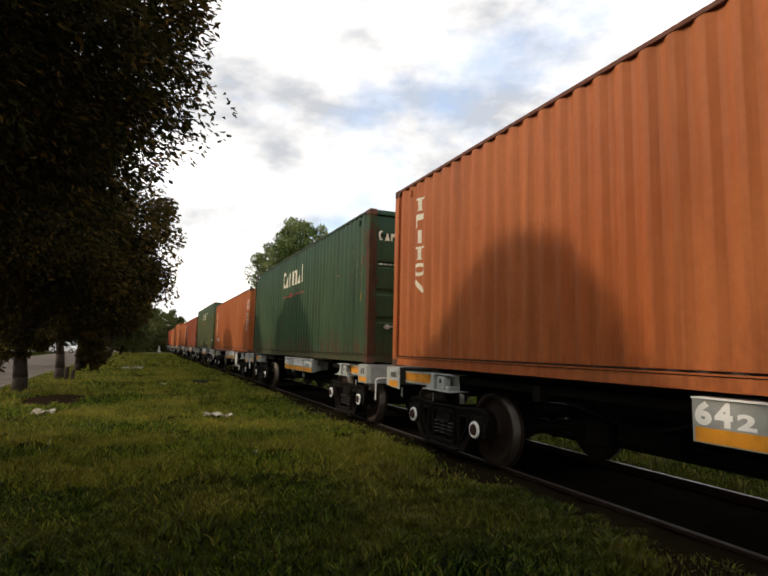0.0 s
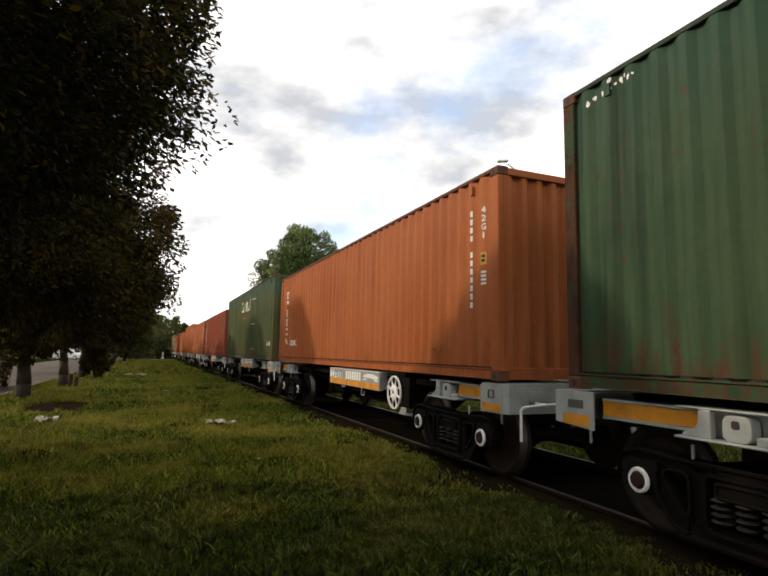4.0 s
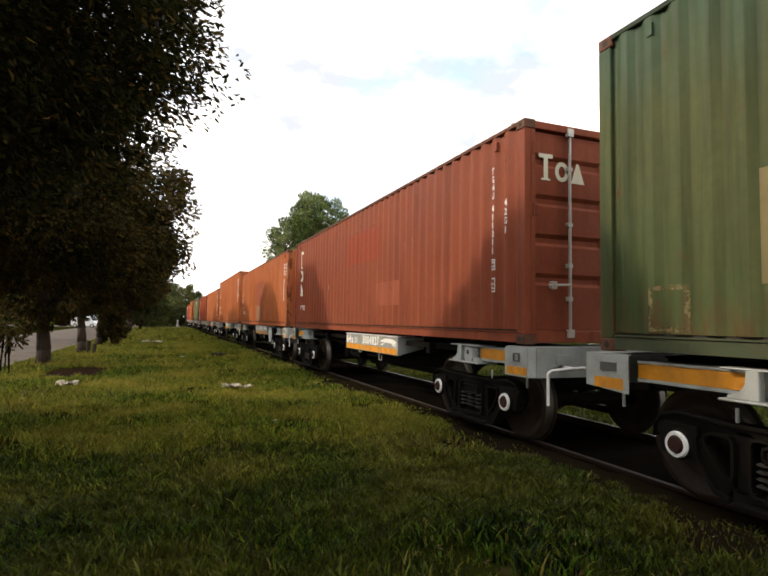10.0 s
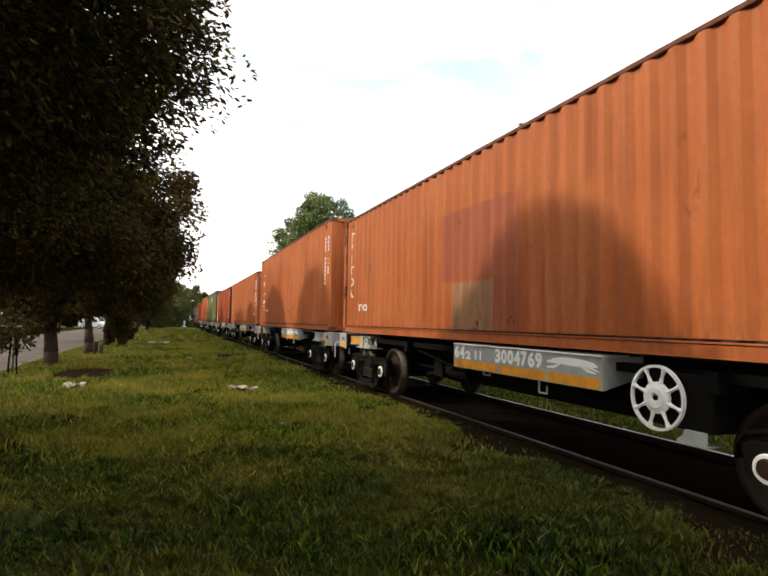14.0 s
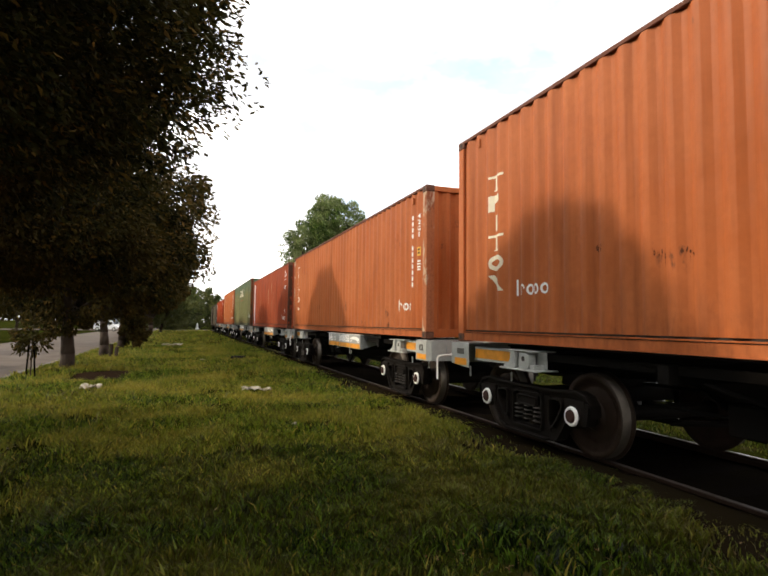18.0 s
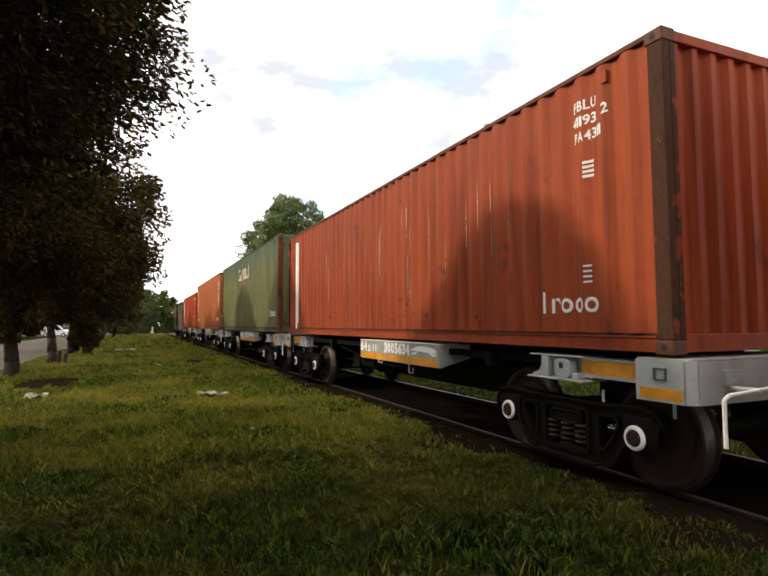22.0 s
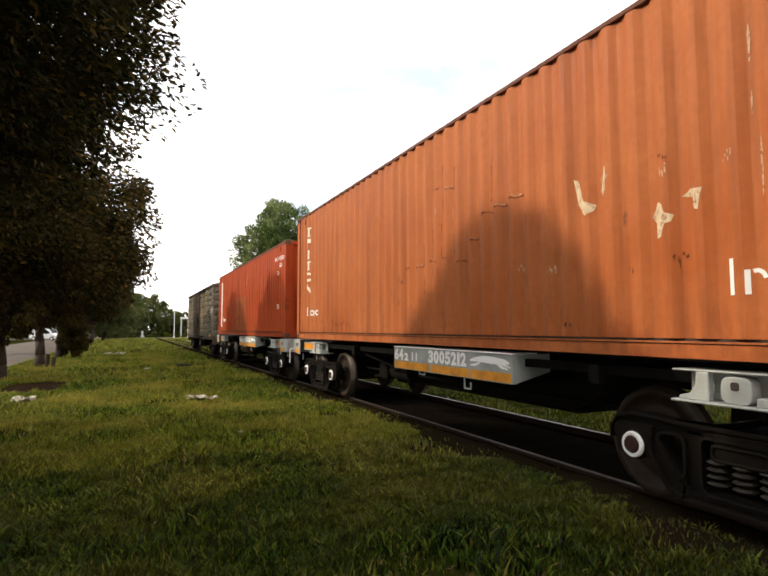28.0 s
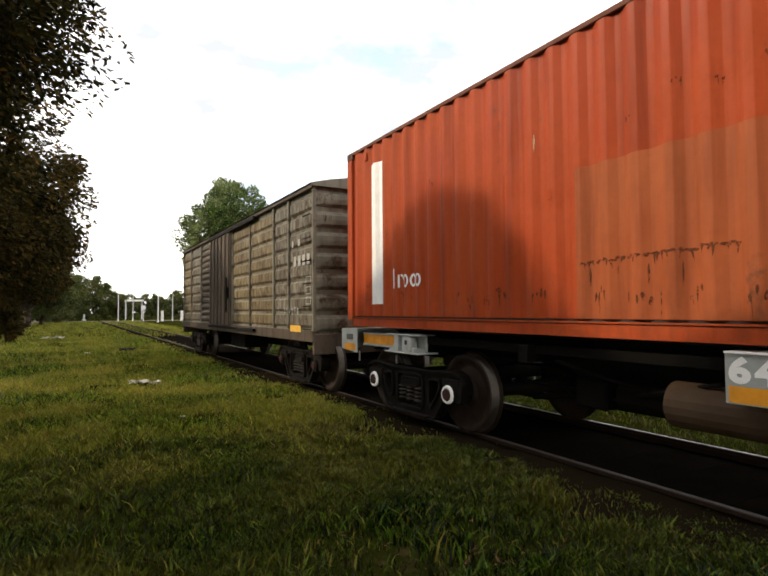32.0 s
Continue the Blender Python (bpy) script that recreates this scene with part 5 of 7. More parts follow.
        for z, dd in prof:
            rws.append([bm.verts.new((x, ye + s * (dd * f - 0.06), z)) for x, f in ((-hw + 0.03, 0.15), (-hw + 0.16, 0.55), (-hw + 0.42, 1), (hw - 0.42, 1), (hw - 0.16, 0.55), (hw - 0.03, 0.15))])
        for a, b in zip(rws, rws[1:]):
            for i in range(5):
                bm.faces.new((a[i], a[i + 1], b[i + 1], b[i]))
        part("end_wall", bm, BOX_PAINT, w, "grey ribbed end wall")
        bm = B()
        box(bm, -hw, hw, ye - 0.06 if s > 0 else ye - 0.02, ye + 0.02 if s > 0 else ye + 0.06, z0 - 0.35, z0)
        part("end_beam", bm, BOX_DOOR, w, bevel=0.01)
        bm = B()
        prism(bm, [(ye, 0.72), (ye + s * 0.5, 0.74), (ye + s * 0.5, 0.98), (ye, 0.98)], -0.15, 0.15)
        part("coupler", bm, CAST, w, bevel=0.015)
    bm = B()
    n = 8
    for k in range(n):
        a0, a1 = -1 + 2 * k / n, -1 + 2 * (k + 1) / n
        xa, xb = a0 * (hw + 0.06), a1 * (hw + 0.06)
        za, zb = z1 + 0.02 + 0.20 * (1 - a0 * a0), z1 + 0.02 + 0.20 * (1 - a1 * a1)
        raw(bm, [(xa, y0 - 0.04, za), (xb, y0 - 0.04, zb), (xb, y1 + 0.04, zb), (xa, y1 + 0.04, za), (xa, y0 - 0.04, z1 - 0.03), (xb, y0 - 0.04, z1 - 0.03), (xb, y1 + 0.04, z1 - 0.03), (xa, y1 + 0.04, z1 - 0.03)],
            [(0, 1, 2, 3), (0, 4, 5, 1), (3, 2, 6, 7)])
    part("roof", bm, BOX_PAINT, w, "grey curved sheet roof")
    for y in (-5.9, 6.3):
        for k in range(6):
            bm = B()
            rod(bm, (-hw - 0.06, y - 0.2, 1.1 + k * 0.4), (-hw - 0.06, y + 0.15, 1.1 + k * 0.4), 0.012, 6)
            part("grab_iron", bm, CAST, w)
    bm = B()
    for s in (-1, 1):
        prism(bm, [(-6.0, 0.80), (-3.2, 0.80), (-2.2, 0.55), (2.6, 0.55), (3.6, 0.80), (6.4, 0.80), (6.4, 1.0), (-6.0, 1.0)], s * 0.3 - 0.015, s * 0.3 + 0.015)
    box(bm, -1.25, 1.25, -6.0, 6.4, 0.93, 1.0)
    box(bm, -1.1, -0.5, -1.0, 0.4, 0.5, 0.9)
    part("underframe", bm, UNDER, w)
    bm = B()
    add_text(bm, "11", -5.0, 2.62, 0.42, 0.12)
    for k in range(4):
        add_rect(bm, -5.55 + 0 - 0.0 + k * 0.22 - 0.35, -5.45 + k * 0.22 - 0.35 + 0.04, 2.25, 2.44)
    paint_on(w, "painted_number", bm, FADED, "faded white stencilled marks", flat=-hw + 0.014, proud=0.006)
    bm = B()
    for k in range(3):
        z = 1.9 - k * 0.18
        for q in ((-5.95, -5.72, z, z + 0.015), (-5.95, -5.72, z + 0.12, z + 0.135), (-5.95, -5.93, z + 0.015, z + 0.12), (-5.74, -5.72, z + 0.015, z + 0.12)):
            add_rect(bm, *q)
    paint_on(w, "data_frames", bm, FADED, "faded white stencilled frames", flat=-hw + 0.014, proud=0.006)
    rng = random.Random(8)
    bm = B()
    add_rect(bm, -5.55, -5.0, z0 + 0.02, z0 + 0.14)
    paint_on(w, "yellow_patch", bm, YELLOW, "worn yellow paint patch", flat=-hw - 0.021, proud=0.003)
    for k in range(14):
        bm = B()
        for q in range(3):
            blot(bm, rng.uniform(-5.9, 6.2), z0 + rng.uniform(0.12, 1.3) ** 1.6, rng.uniform(0.02, 0.07), rng.uniform(0.015, 0.04), rng, 0.1)
        paint_on(w, "rust_patch", bm, RUST, "rust patch", flat=-hw + 0.013, proud=0.004)
    for k in range(6):
        bm = B()
        for q in range(5):
            y = -5.3 + k * 0.14 + rng.uniform(-0.03, 0.03)
            blot(bm, y, 1.42 + rng.uniform(-0.02, 0.06), 0.05, 0.025, rng, 0.05)
        paint_on(w, "paint_patch", bm, FADED, "pale chalked touch-up patch", flat=-hw + 0.013, proud=0.005)
    running_gear(w, (4.5, -4.95), False)
    return w


def door_mark(c, kinds, step, tall, x, z):
    """Cream shapes across the upper door leaf."""
    for k, kind in enumerate(kinds):
        bm = B()
        slab(bm, -k * step, 0.0, step * 0.86, tall * (1.3 if k == 0 else 1), kind, 0.26)
        for v in bm.verts:
            v.co = (-v.co.y + x, -LEN / 2 + 0.049, v.co.z + z)
        part("door_mark_shape", mesh("door_mark_shape", bm, CREAM), None, c, "cream painted shape")


def build_train():
    """Front to rear: (wagon number, container)."""
    out = []

    def put(number, make, **kw):
        out.append((flat_wagon(number, **kw), make))
    hl = 6.096
    # 1: orange, high
    c = container("container", "faded orange corrugated steel container with a cream mark column", ORANGE, HIGH, False)
    mark_column(c, 2.72, y=5.42, size=0.34, step=0.265)
    codes(c, HIGH)
    put("", c)
    # 2: green, high, doors to the front, rusty posts
    c = container("container", "green corrugated steel container with rusty posts and steel doors", GREEN, HIGH, True, rusty_post("rusty_green_post", (0.05, 0.075, 0.036), (0.10, 0.044, 0.022), share=0.54), rods=(0.55,))
    mark_wide(c, HIGH)
    codes(c, HIGH, "CLHU 856031 7", "45G1", style=1)
    door_mark(c, (4, 3, 6, 2, 0, 3, 2), 0.13, 0.15, -1.0, 2.42)
    for k in range(9):
        bm = B()
        raw(bm, [(-0.98 + k * 0.1, -LEN / 2 + 0.0535, z) for z in (1.93,)] + [(-0.90 + k * 0.1, -LEN / 2 + 0.0535, 1.93), (-0.90 + k * 0.1, -LEN / 2 + 0.0535, 1.955), (-0.98 + k * 0.1, -LEN / 2 + 0.0535, 1.955)], [(0, 1, 2, 3)])
        part("print_bar", mesh("print_bar", bm, FADED_WHITE), None, c, "pale bar of small print")
    patch(c, -hl + 0.34, -hl + 0.44, 1.35, 2.25, PATCH_FRAME, "worn tan repaint patch")
    spots(c, 3, ((2.13, 0.68), (1.53, 0.74), (1.1, 0.70), (0.6, 0.62), (-0.14, 0.38), (-0.71, 0.34), (-1.67, 0.34), (-1.92, 0.38), (-2.64, 0.42), (-3.2, 0.34), (-3.6, 0.30), (-4.1, 0.36), (-4.6, 0.32), (-5.0, 0.34), (-5.4, 0.3)), RUST, "rust patch", 0.06, 0.06, 0.12)
    spots(c, 4, ((-2.39, 0.82), (-2.6, 0.95), (0.4, 1.5), (2.2, 1.6), (-4.2, 1.9)), CHIP, "pale chip", 0.04, 0.04)
    runs(c, 5, ((-2.3, 1.7), (-2.33, 1.3), (-5.1, 2.3), (-5.2, 1.6), (-5.65, 2.2), (-4.9, 0.8)), RUST, "rust run", 0.9)
    spots(c, 6, ((5.35, HIGH - 0.15), (5.6, HIGH - 0.17), (5.8, HIGH - 0.18), (5.5, HIGH - 0.12)), WHITE, "scraped bare spot", 0.08, 0.06)
    put("3005535", c)
    # 3: orange
    c = container("container", "orange corrugated steel container with cream trade-mark column", ORANGE, STD, False)
    mark_column(c, 2.20, y=5.46, size=0.35, step=0.283)
    mark_row(c, 4.86, 0.50, 0.85, 0.26)
    codes(c, STD, None, "42G1")
    scars(c, 7, 5, -hl + 1, hl - 1, 0.2, 0.6, RUST, "rust patch", 0.07)
    spots(c, 8, ((-3.9, 1.5), (-4.0, 1.3)), CHIP, "pale chip", 0.02, 0.1)
    put("", c, handwheel=True)
    # 4: olive green, high
    c = container("container", "olive green corrugated steel container with a wide cream trade mark", OLIVE, HIGH, False)
    mark_wide(c, HIGH)
    mark_row(c, -5.13, 0.52, 0.72, 0.22)
    codes(c, HIGH, None, "45G1", style=1)
    frame_patch(c, 5.23, 5.62, 0.19, 0.58, PATCH_FRAME, "tan painted frame")
    frame_patch(c, 2.95, 3.42, 0.19, 0.62, PATCH_FRAME, "tan painted frame")
    patch(c, 4.34, 4.66, 0.55, 1.38, PATCH_OL, "tan repaint patch")
    spots(c, 11, ((2.43, 0.78), (2.12, 0.7), (1.54, 0.72), (1.28, 0.64), (1.02, 0.64), (0.48, 0.62), (0.1, 0.7), (1.6, 1.25), (2.9, 1.3), (-0.3, 1.4)), RUST, "dented rust spot", 0.05, 0.05, 0.1)
    patch(c, 1.75, 1.9, 0.40, 0.58, GREEN, "green touch-up patch")
    runs(c, 12, ((1.5, 2.3), (1.0, 1.6), (0.4, 2.2), (-0.8, 1.9), (-2.2, 2.2), (-3.0, 1.7), (2.6, 1.9)), RUST, "rust run", 0.7)
    for z in (2.50, 1.45, 0.41):
        for k in range(5):
            bm = B()
            add_rect(bm, -1.64 - k * 0.14 - 0.10, -1.64 - k * 0.14, z + 0.012 * (k % 2), z + 0.018 + 0.012 * (k % 2))
            paint_on(c, "chalk_mark", bm, WHITE, "thin white chalked line")
    put("3005600", c)
    # 5: red, doors to the front
    c = container("container", "brown-red corrugated steel container with doors to the front", BROWNRED, STD, True, rods=(0.55,))
    for z, w, t, kind in ((1.84, 0.30, 0.52, 0), (1.42, 0.32, 0.36, 1), (0.98, 0.34, 0.38, 3)):
        mark_shape(c, CREAM, 5.48, z, w, t, kind, 0.26)
    door_mark(c, (0, 1, 3), 0.24, 0.25, -0.98, 1.98)
    mark_row(c, 5.46, 0.56, 0.74, 0.20)
    codes(c, STD, "TGHU 411211", "42G1", sticker=False, style=2)
    patch(c, -1.42, 0.63, 1.50, 2.16, PATCH_R, "fresh red repaint patch")
    patch(c, -2.4, -1.2, 0.55, 1.0, PATCH_O, "dark repaint patch")
    spots(c, 15, ((1.81, 2.33), (1.5, 2.3), (1.03, 2.22), (0.02, 2.18), (-0.19, 2.32), (-1.03, 2.18), (-1.34, 2.28), (-1.83, 2.4), (1.0, 1.1), (0.6, 0.9)), RUST, "dented rust spot", 0.07, 0.04, 0.05)
    runs(c, 16, ((-2.6, 1.7), (-3.0, 1.7), (2.2, 1.2)), CHIP, "pale scratch", 0.3)
    put("3004827", c)
    # 6: orange
    c = container("container", "faded orange corrugated steel container with repaint patches", ORANGE2, STD, False, rusty_post("chipped_orange_post", (0.42, 0.14, 0.06), (0.20, 0.062, 0.028), share=0.47))
    mark_column(c, STD - 0.35, size=0.20, step=0.26, y=hl - 0.40)
    mark_row(c, hl - 0.95, 0.50, 0.7, 0.22)
    codes(c, STD, None, "42G1", sticker=False)
    patch(c, -1.08, 1.01, 0.88, 1.92, PATCH_O, "dark repaint patch")
    patch(c, -1.08, -0.53, 0.16, 0.87, PATCH_O, "dark repaint patch")
    patch(c, -0.51, 0.62, 0.16, 0.85, PATCH_G, "beige repaint patch")
    spots(c, 17, ((-0.14, 0.42), (-0.1, 0.30), (0.0, 0.22), (-0.9, 0.3), (0.45, 1.8), (-1.3, 1.2), (-5.2, 0.4)), RUST, "rust patch", 0.05, 0.09, 0.1)
    rng = random.Random(5)
    for k in range(26):
        z = 0.25 + k * 0.083
        bm = B()
        blot(bm, -6.02 + rng.uniform(-0.02, 0.05), z, rng.uniform(0.015, 0.04), rng.uniform(0.02, 0.06), rng)
        paint_on(c, "rust_chip", bm, RUST, "rust chip", flat=-HALF + 0.0045, proud=0.003)
    put("3004769", c, handwheel=True)
    # 7: orange
    c = container("container", "faded orange corrugated steel container with dents", ORANGE2, HIGH, False)
    mark_column(c, 2.30, y=5.31, size=0.35, step=0.273)
    mark_row(c, 4.71, 0.62, 0.70, 0.20)
    codes(c, HIGH, None, "45G1")
    spots(c, 19, ((0.57, 0.66), (0.45, 0.64), (0.09, 0.62), (0.2, 0.6), (-0.42, 0.60), (-0.49, 0.58), (-0.60, 0.62), (-0.72, 0.54), (0.96, 0.6), (0.46, 0.96), (0.7, 0.96), (2.13, 0.86), (2.42, 0.88), (3.17, 1.02), (-1.63, 0.7), (-2.2, 0.6)), RUST, "dented rust spot", 0.08, 0.07, 0.10)
    # Pale spots put the highlights of the dented ridges into colour.
    spots(c, 191, ((0.60, 0.70), (0.3, 0.64), (-0.45, 0.66), (-0.55, 0.56), (-0.3, 0.62)), CHIP, "pale highlight painted on a dented ridge", 0.06, 0.02)
    spots(c, 20, ((-1.09, 2.24), (-1.25, 2.2), (-2.74, 1.25), (-2.4, 1.22), (-2.1, 1.05)), CHIP, "pale highlight painted on a dented ridge", 0.05, 0.03)
    put("3004884", c)
    # 8: orange
    c = container("container", "faded orange corrugated steel container with chipped posts", ORANGE2, STD, False, rusty_post("chipped_pale_post", (0.44, 0.15, 0.065), (0.60, 0.42, 0.29), (0.26, 0.085, 0.04), 0.46))
    mark_column(c, STD - 0.40, y=5.50, step=0.27)
    mark_row(c, -4.76, 0.50, 0.75, 0.22)
    codes(c, STD, None, "42G1")
    scars(c, 23, 12, -4.5, 4.5, 0.22, 0.36, RUST, "rust patch", 0.05)
    put("3005055", c)
    # 9: red with a white upright stripe
    c = container("container", "red corrugated steel container with a torn white upright stripe", RED, STD, False, rusty_post("dark_stained_red_post", (0.27, 0.055, 0.020), (0.085, 0.036, 0.020), (0.04, 0.022, 0.014), 0.56))
    bm = B()
    rng = random.Random(12)
    edges = []
    for k in range(30):
        z = 2.45 - k * 0.08
        torn = 0.05 if 8 < k < 24 else 0.015
        edges.append((5.04 + rng.uniform(0, torn) + (0.2 if z < 0.32 else 0), 5.47 - rng.uniform(0, torn), z))
    for (a, b, z), (p, q, y) in zip(edges, edges[1:]):
        add_poly(bm, [(a, z), (b, z), (q, y), (p, y)])
    bmesh.ops.remove_doubles(bm, verts=bm.verts, dist=0.0005)
    paint_on(c, "white_stripe", bm, WHITE, "torn white painted stripe")
    mark_row(c, -4.61, 0.36, 0.80, 0.22)
    for text, y, z, w in (("FBLU", -5.15, 2.30, 0.28), ("41193", -5.13, 2.15, 0.30), ("2", -5.52, 2.18, 0.07), ("PA4311", -5.15, 2.00, 0.36)):
        chars_on(c, "code_character", WHITE, text, y, z, w, 0.10, label="white stencilled character")
    bm = B()
    for k in range(4):
        add_rect(bm, -5.38, -5.27, 1.64 + k * 0.045, 1.665 + k * 0.045)
    paint_on(c, "data_panel", bm, WHITE)
    for z in (0.64, 0.69, 0.74, 0.79):
        bm = B()
        add_rect(bm, -5.33, -5.24, z, z + 0.018)
        paint_on(c, "sticker_bar", bm, WHITE, "worn white sticker bar")
    runs(c, 29, ((1.58, 2.17), (1.59, 1.75), (1.28, 2.13), (1.29, 1.65), (1.0, 1.88), (1.0, 1.55), (0.41, 1.67), (0.41, 1.35), (2.73, 1.98), (2.73, 1.6), (0.14, 1.4), (-0.35, 2.1), (-0.36, 1.6), (-1.21, 2.2), (-1.5, 1.9), (-1.5, 1.2), (-2.2, 2.0), (-3.15, 1.95), (-3.42, 2.1), (-3.70, 2.0), (-3.71, 1.6), (3.4, 1.5), (-4.1, 1.6), (-2.6, 1.5), (-1.42, 2.25), (-1.44, 1.45), (-0.32, 2.0), (2.5, 1.7)), CHIP, "pale scratch", 0.85)
    spots(c, 30, ((-1.23, 0.66), (-1.49, 0.6), (-1.6, 0.45), (-1.3, 0.4), (-0.9, 0.35), (-2.0, 0.4), (0.6, 0.5), (2.4, 0.4), (3.6, 0.3), (-3.4, 0.3)), RUST, "rust patch", 0.09, 0.07, 0.2)
    spots(c, 31, ((5.04, 0.9), (5.05, 1.25), (5.46, 1.6), (5.04, 0.5), (5.46, 0.75)), RUST, "torn edge", 0.03, 0.12)
    put("3005634", c)
    # 10: olive green, high
    c = container("container", "olive green corrugated steel container with rusty posts", OLIVE2, HIGH, False, rusty_post("rusty_olive_post", (0.11, 0.095, 0.04), (0.17, 0.052, 0.020), share=0.55))
    mark_wide(c, HIGH)
    mark_row(c, -4.89, 0.52, 0.76, 0.24)
    codes(c, HIGH, "CLHU 851723 9", "45G1", style=1)
    spots(c, 32, ((4.52, 0.45), (4.3, 0.4), (1.7, 0.74), (1.5, 0.7), (0.87, 0.78), (0.6, 0.72), (-0.2, 0.4), (-0.45, 0.36), (-0.7, 0.34), (-1.25, 0.6), (-3.49, 0.36), (0.2, 0.3), (1.2, 0.35), (2.1, 0.32), (-4.9, 0.4)), RUST, "rust patch", 0.05, 0.06, 0.14)
    runs(c, 33, ((-5.85, 2.2), (-5.8, 1.4), (3.0, 2.2), (-2.0, 1.5)), RUST, "rust run", 0.8)
    put("3005543", c)
    # 11: orange, doors to the front, scraped
    c = container("container", "scraped orange corrugated steel container with doors to the front", ORANGE, HIGH, True)
    mark_column(c, 2.68, y=5.44, size=0.33, step=0.27)
    mark_row(c, 5.36, 0.55, 0.80, 0.20)
    mark_row(c, -4.85, 0.48, 0.80, 0.26)
    codes(c, HIGH, None, "45G1")
    spots(c, 37, ((-3.79, 1.58), (-4.40, 1.5), (-4.66, 1.27), (-4.92, 1.48), (-3.08, 0.86), (-2.6, 0.90)), CHIP, "pale scraped spot", 0.05, 0.07, 0.06)
    scrape = ragged(plain("bared_cream_undercoat", (0.66, 0.52, 0.34), 0.8, 0, 0.5, 12, (0.3, 0.14, 0.07)), 0.30, 0.44, 16)
    for torn in ([(-3.40, 1.68), (-3.46, 1.66), (-3.55, 1.44), (-3.68, 1.38), (-3.66, 1.33), (-3.56, 1.30), (-3.46, 1.42)],
                 [(-3.79, 1.71), (-3.82, 1.70), (-3.80, 1.50), (-3.75, 1.45), (-3.74, 1.50)],
                 [(-4.33, 1.27), (-4.38, 1.24), (-4.40, 1.17), (-4.48, 1.14), (-4.46, 1.09), (-4.40, 1.08), (-4.36, 0.98), (-4.31, 0.97), (-4.31, 1.10), (-4.27, 1.15)],
                 [(-4.54, 1.27), (-4.62, 1.31), (-4.73, 1.30), (-4.71, 1.24), (-4.69, 1.14), (-4.66, 1.15), (-4.65, 1.24)]):
        bm = B()
        add_poly(bm, torn)
        paint_on(c, "torn_scrape", bm, scrape, "torn bare scrape", proud=0.002)
    spots(c, 39, ((-4.05, 0.76), (-4.52, 0.8), (-4.4, 1.62), (-0.4, 0.8), (0.3, 1.0), (-1.5, 1.1), (4.21, 0.42), (3.72, 0.34), (3.3, 0.34), (2.99, 0.36), (2.69, 0.34), (-1.0, 0.3), (-3.3, 0.3)), RUST, "dented rust spot", 0.05, 0.05, 0.14)
    runs(c, 40, ((-5.1, 2.4), (-5.1, 1.9), (-5.15, 1.6), (-1.2, 1.9), (0.4, 2.1), (-0.8, 2.0)), CHIP, "pale scratch", 0.4)
    creases(c, 45, ((-0.93, 2.5, 1.85), (-0.9, 1.7, 1.22), (-0.65, 1.65, 0.95), (-0.40, 1.46, 1.15), (-0.41, 1.0, 0.4), (-0.99, 1.04, 0.76), (-1.24, 2.4, 2.1), (-1.22, 1.5, 1.25), (-1.29, 0.7, 0.38), (-1.84, 1.85, 1.45), (-1.81, 1.3, 1.04), (-2.06, 2.2, 1.75), (-1.55, 0.9, 0.5), (-1.87, 0.75, 0.42), (-2.4, 1.9, 1.2), (-2.7, 1.5, 0.7), (0.45, 1.1, 0.6)),
            ((-0.78, 2.19, 0.16, 0), (-1.12, 2.13, 0.2, 1), (-0.69, 1.19, 0.2, 1), (-1.0, 1.20, 0.18, 0), (-1.4, 1.11, 0.15, 0), (-0.3, 1.15, 0.16, 1), (0.1, 1.17, 0.2, 0), (-1.72, 1.35, 0.14, 0), (-2.0, 1.63, 0.2, 0), (-2.25, 1.66, 0.24, 1), (-2.55, 1.7, 0.24, 1)))
    scars(c, 46, 9, 2.5, 3.6, 0.28, 0.40, RUST, "rust patch", 0.05)
    put("3005212", c)
    # 12: bright red with a white upright stripe
    c = container("container", "bright red corrugated steel container with a white upright stripe", RED2, STD, False)
    bm = B()
    add_rect(bm, hl - 0.98, hl - 0.64, 0.34, 2.36)
    paint_on(c, "white_stripe", bm, WHITE, "white painted stripe")
    mark_row(c, hl - 1.25, 0.55, 0.72, 0.26)
    for text, y, z, w in (("FSCU", 1.10, 2.20, 0.32), ("401598", 0.72, 2.20, 0.42), ("0", 0.26, 2.20, 0.07), ("42G1", 0.72, 2.0, 0.28)):
        chars_on(c, "code_character", WHITE, text, -hl + y, z, w, 0.11, label="white stencilled character")
    bm = B()
    for k in range(3):
        add_rect(bm, -hl + 0.70, -hl + 0.82, 1.80 + k * 0.04, 1.825 + k * 0.04)
        add_rect(bm, -hl + 0.70, -hl + 0.82, 0.82 + k * 0.05, 0.85 + k * 0.05)
    paint_on(c, "data_panel", bm, CREAM)
    patch(c, -0.6, 1.72, 0.16, 1.46, PATCH_T, "tan repaint patch")
    rng = random.Random(6)
    for k in range(9):
        bm = B()
        y = 1.62 - k * 0.145
        for q in range(3):
            blot(bm, y + (q - 1) * 0.042, 0.64 + rng.uniform(-0.012, 0.012) + k * 0.006, 0.036, rng.uniform(0.012, 0.024), rng, rng.choice((0.0, 0.03, 0.09)))
        paint_on(c, "rust_band", bm, RUST, "dark rust along a dent", proud=0.003)
    runs(c, 44, [(1.6 - k * 0.09, 0.60 - 0.2 * (k % 3)) for k in range(12)], RUST, "dark rust run", 0.22)
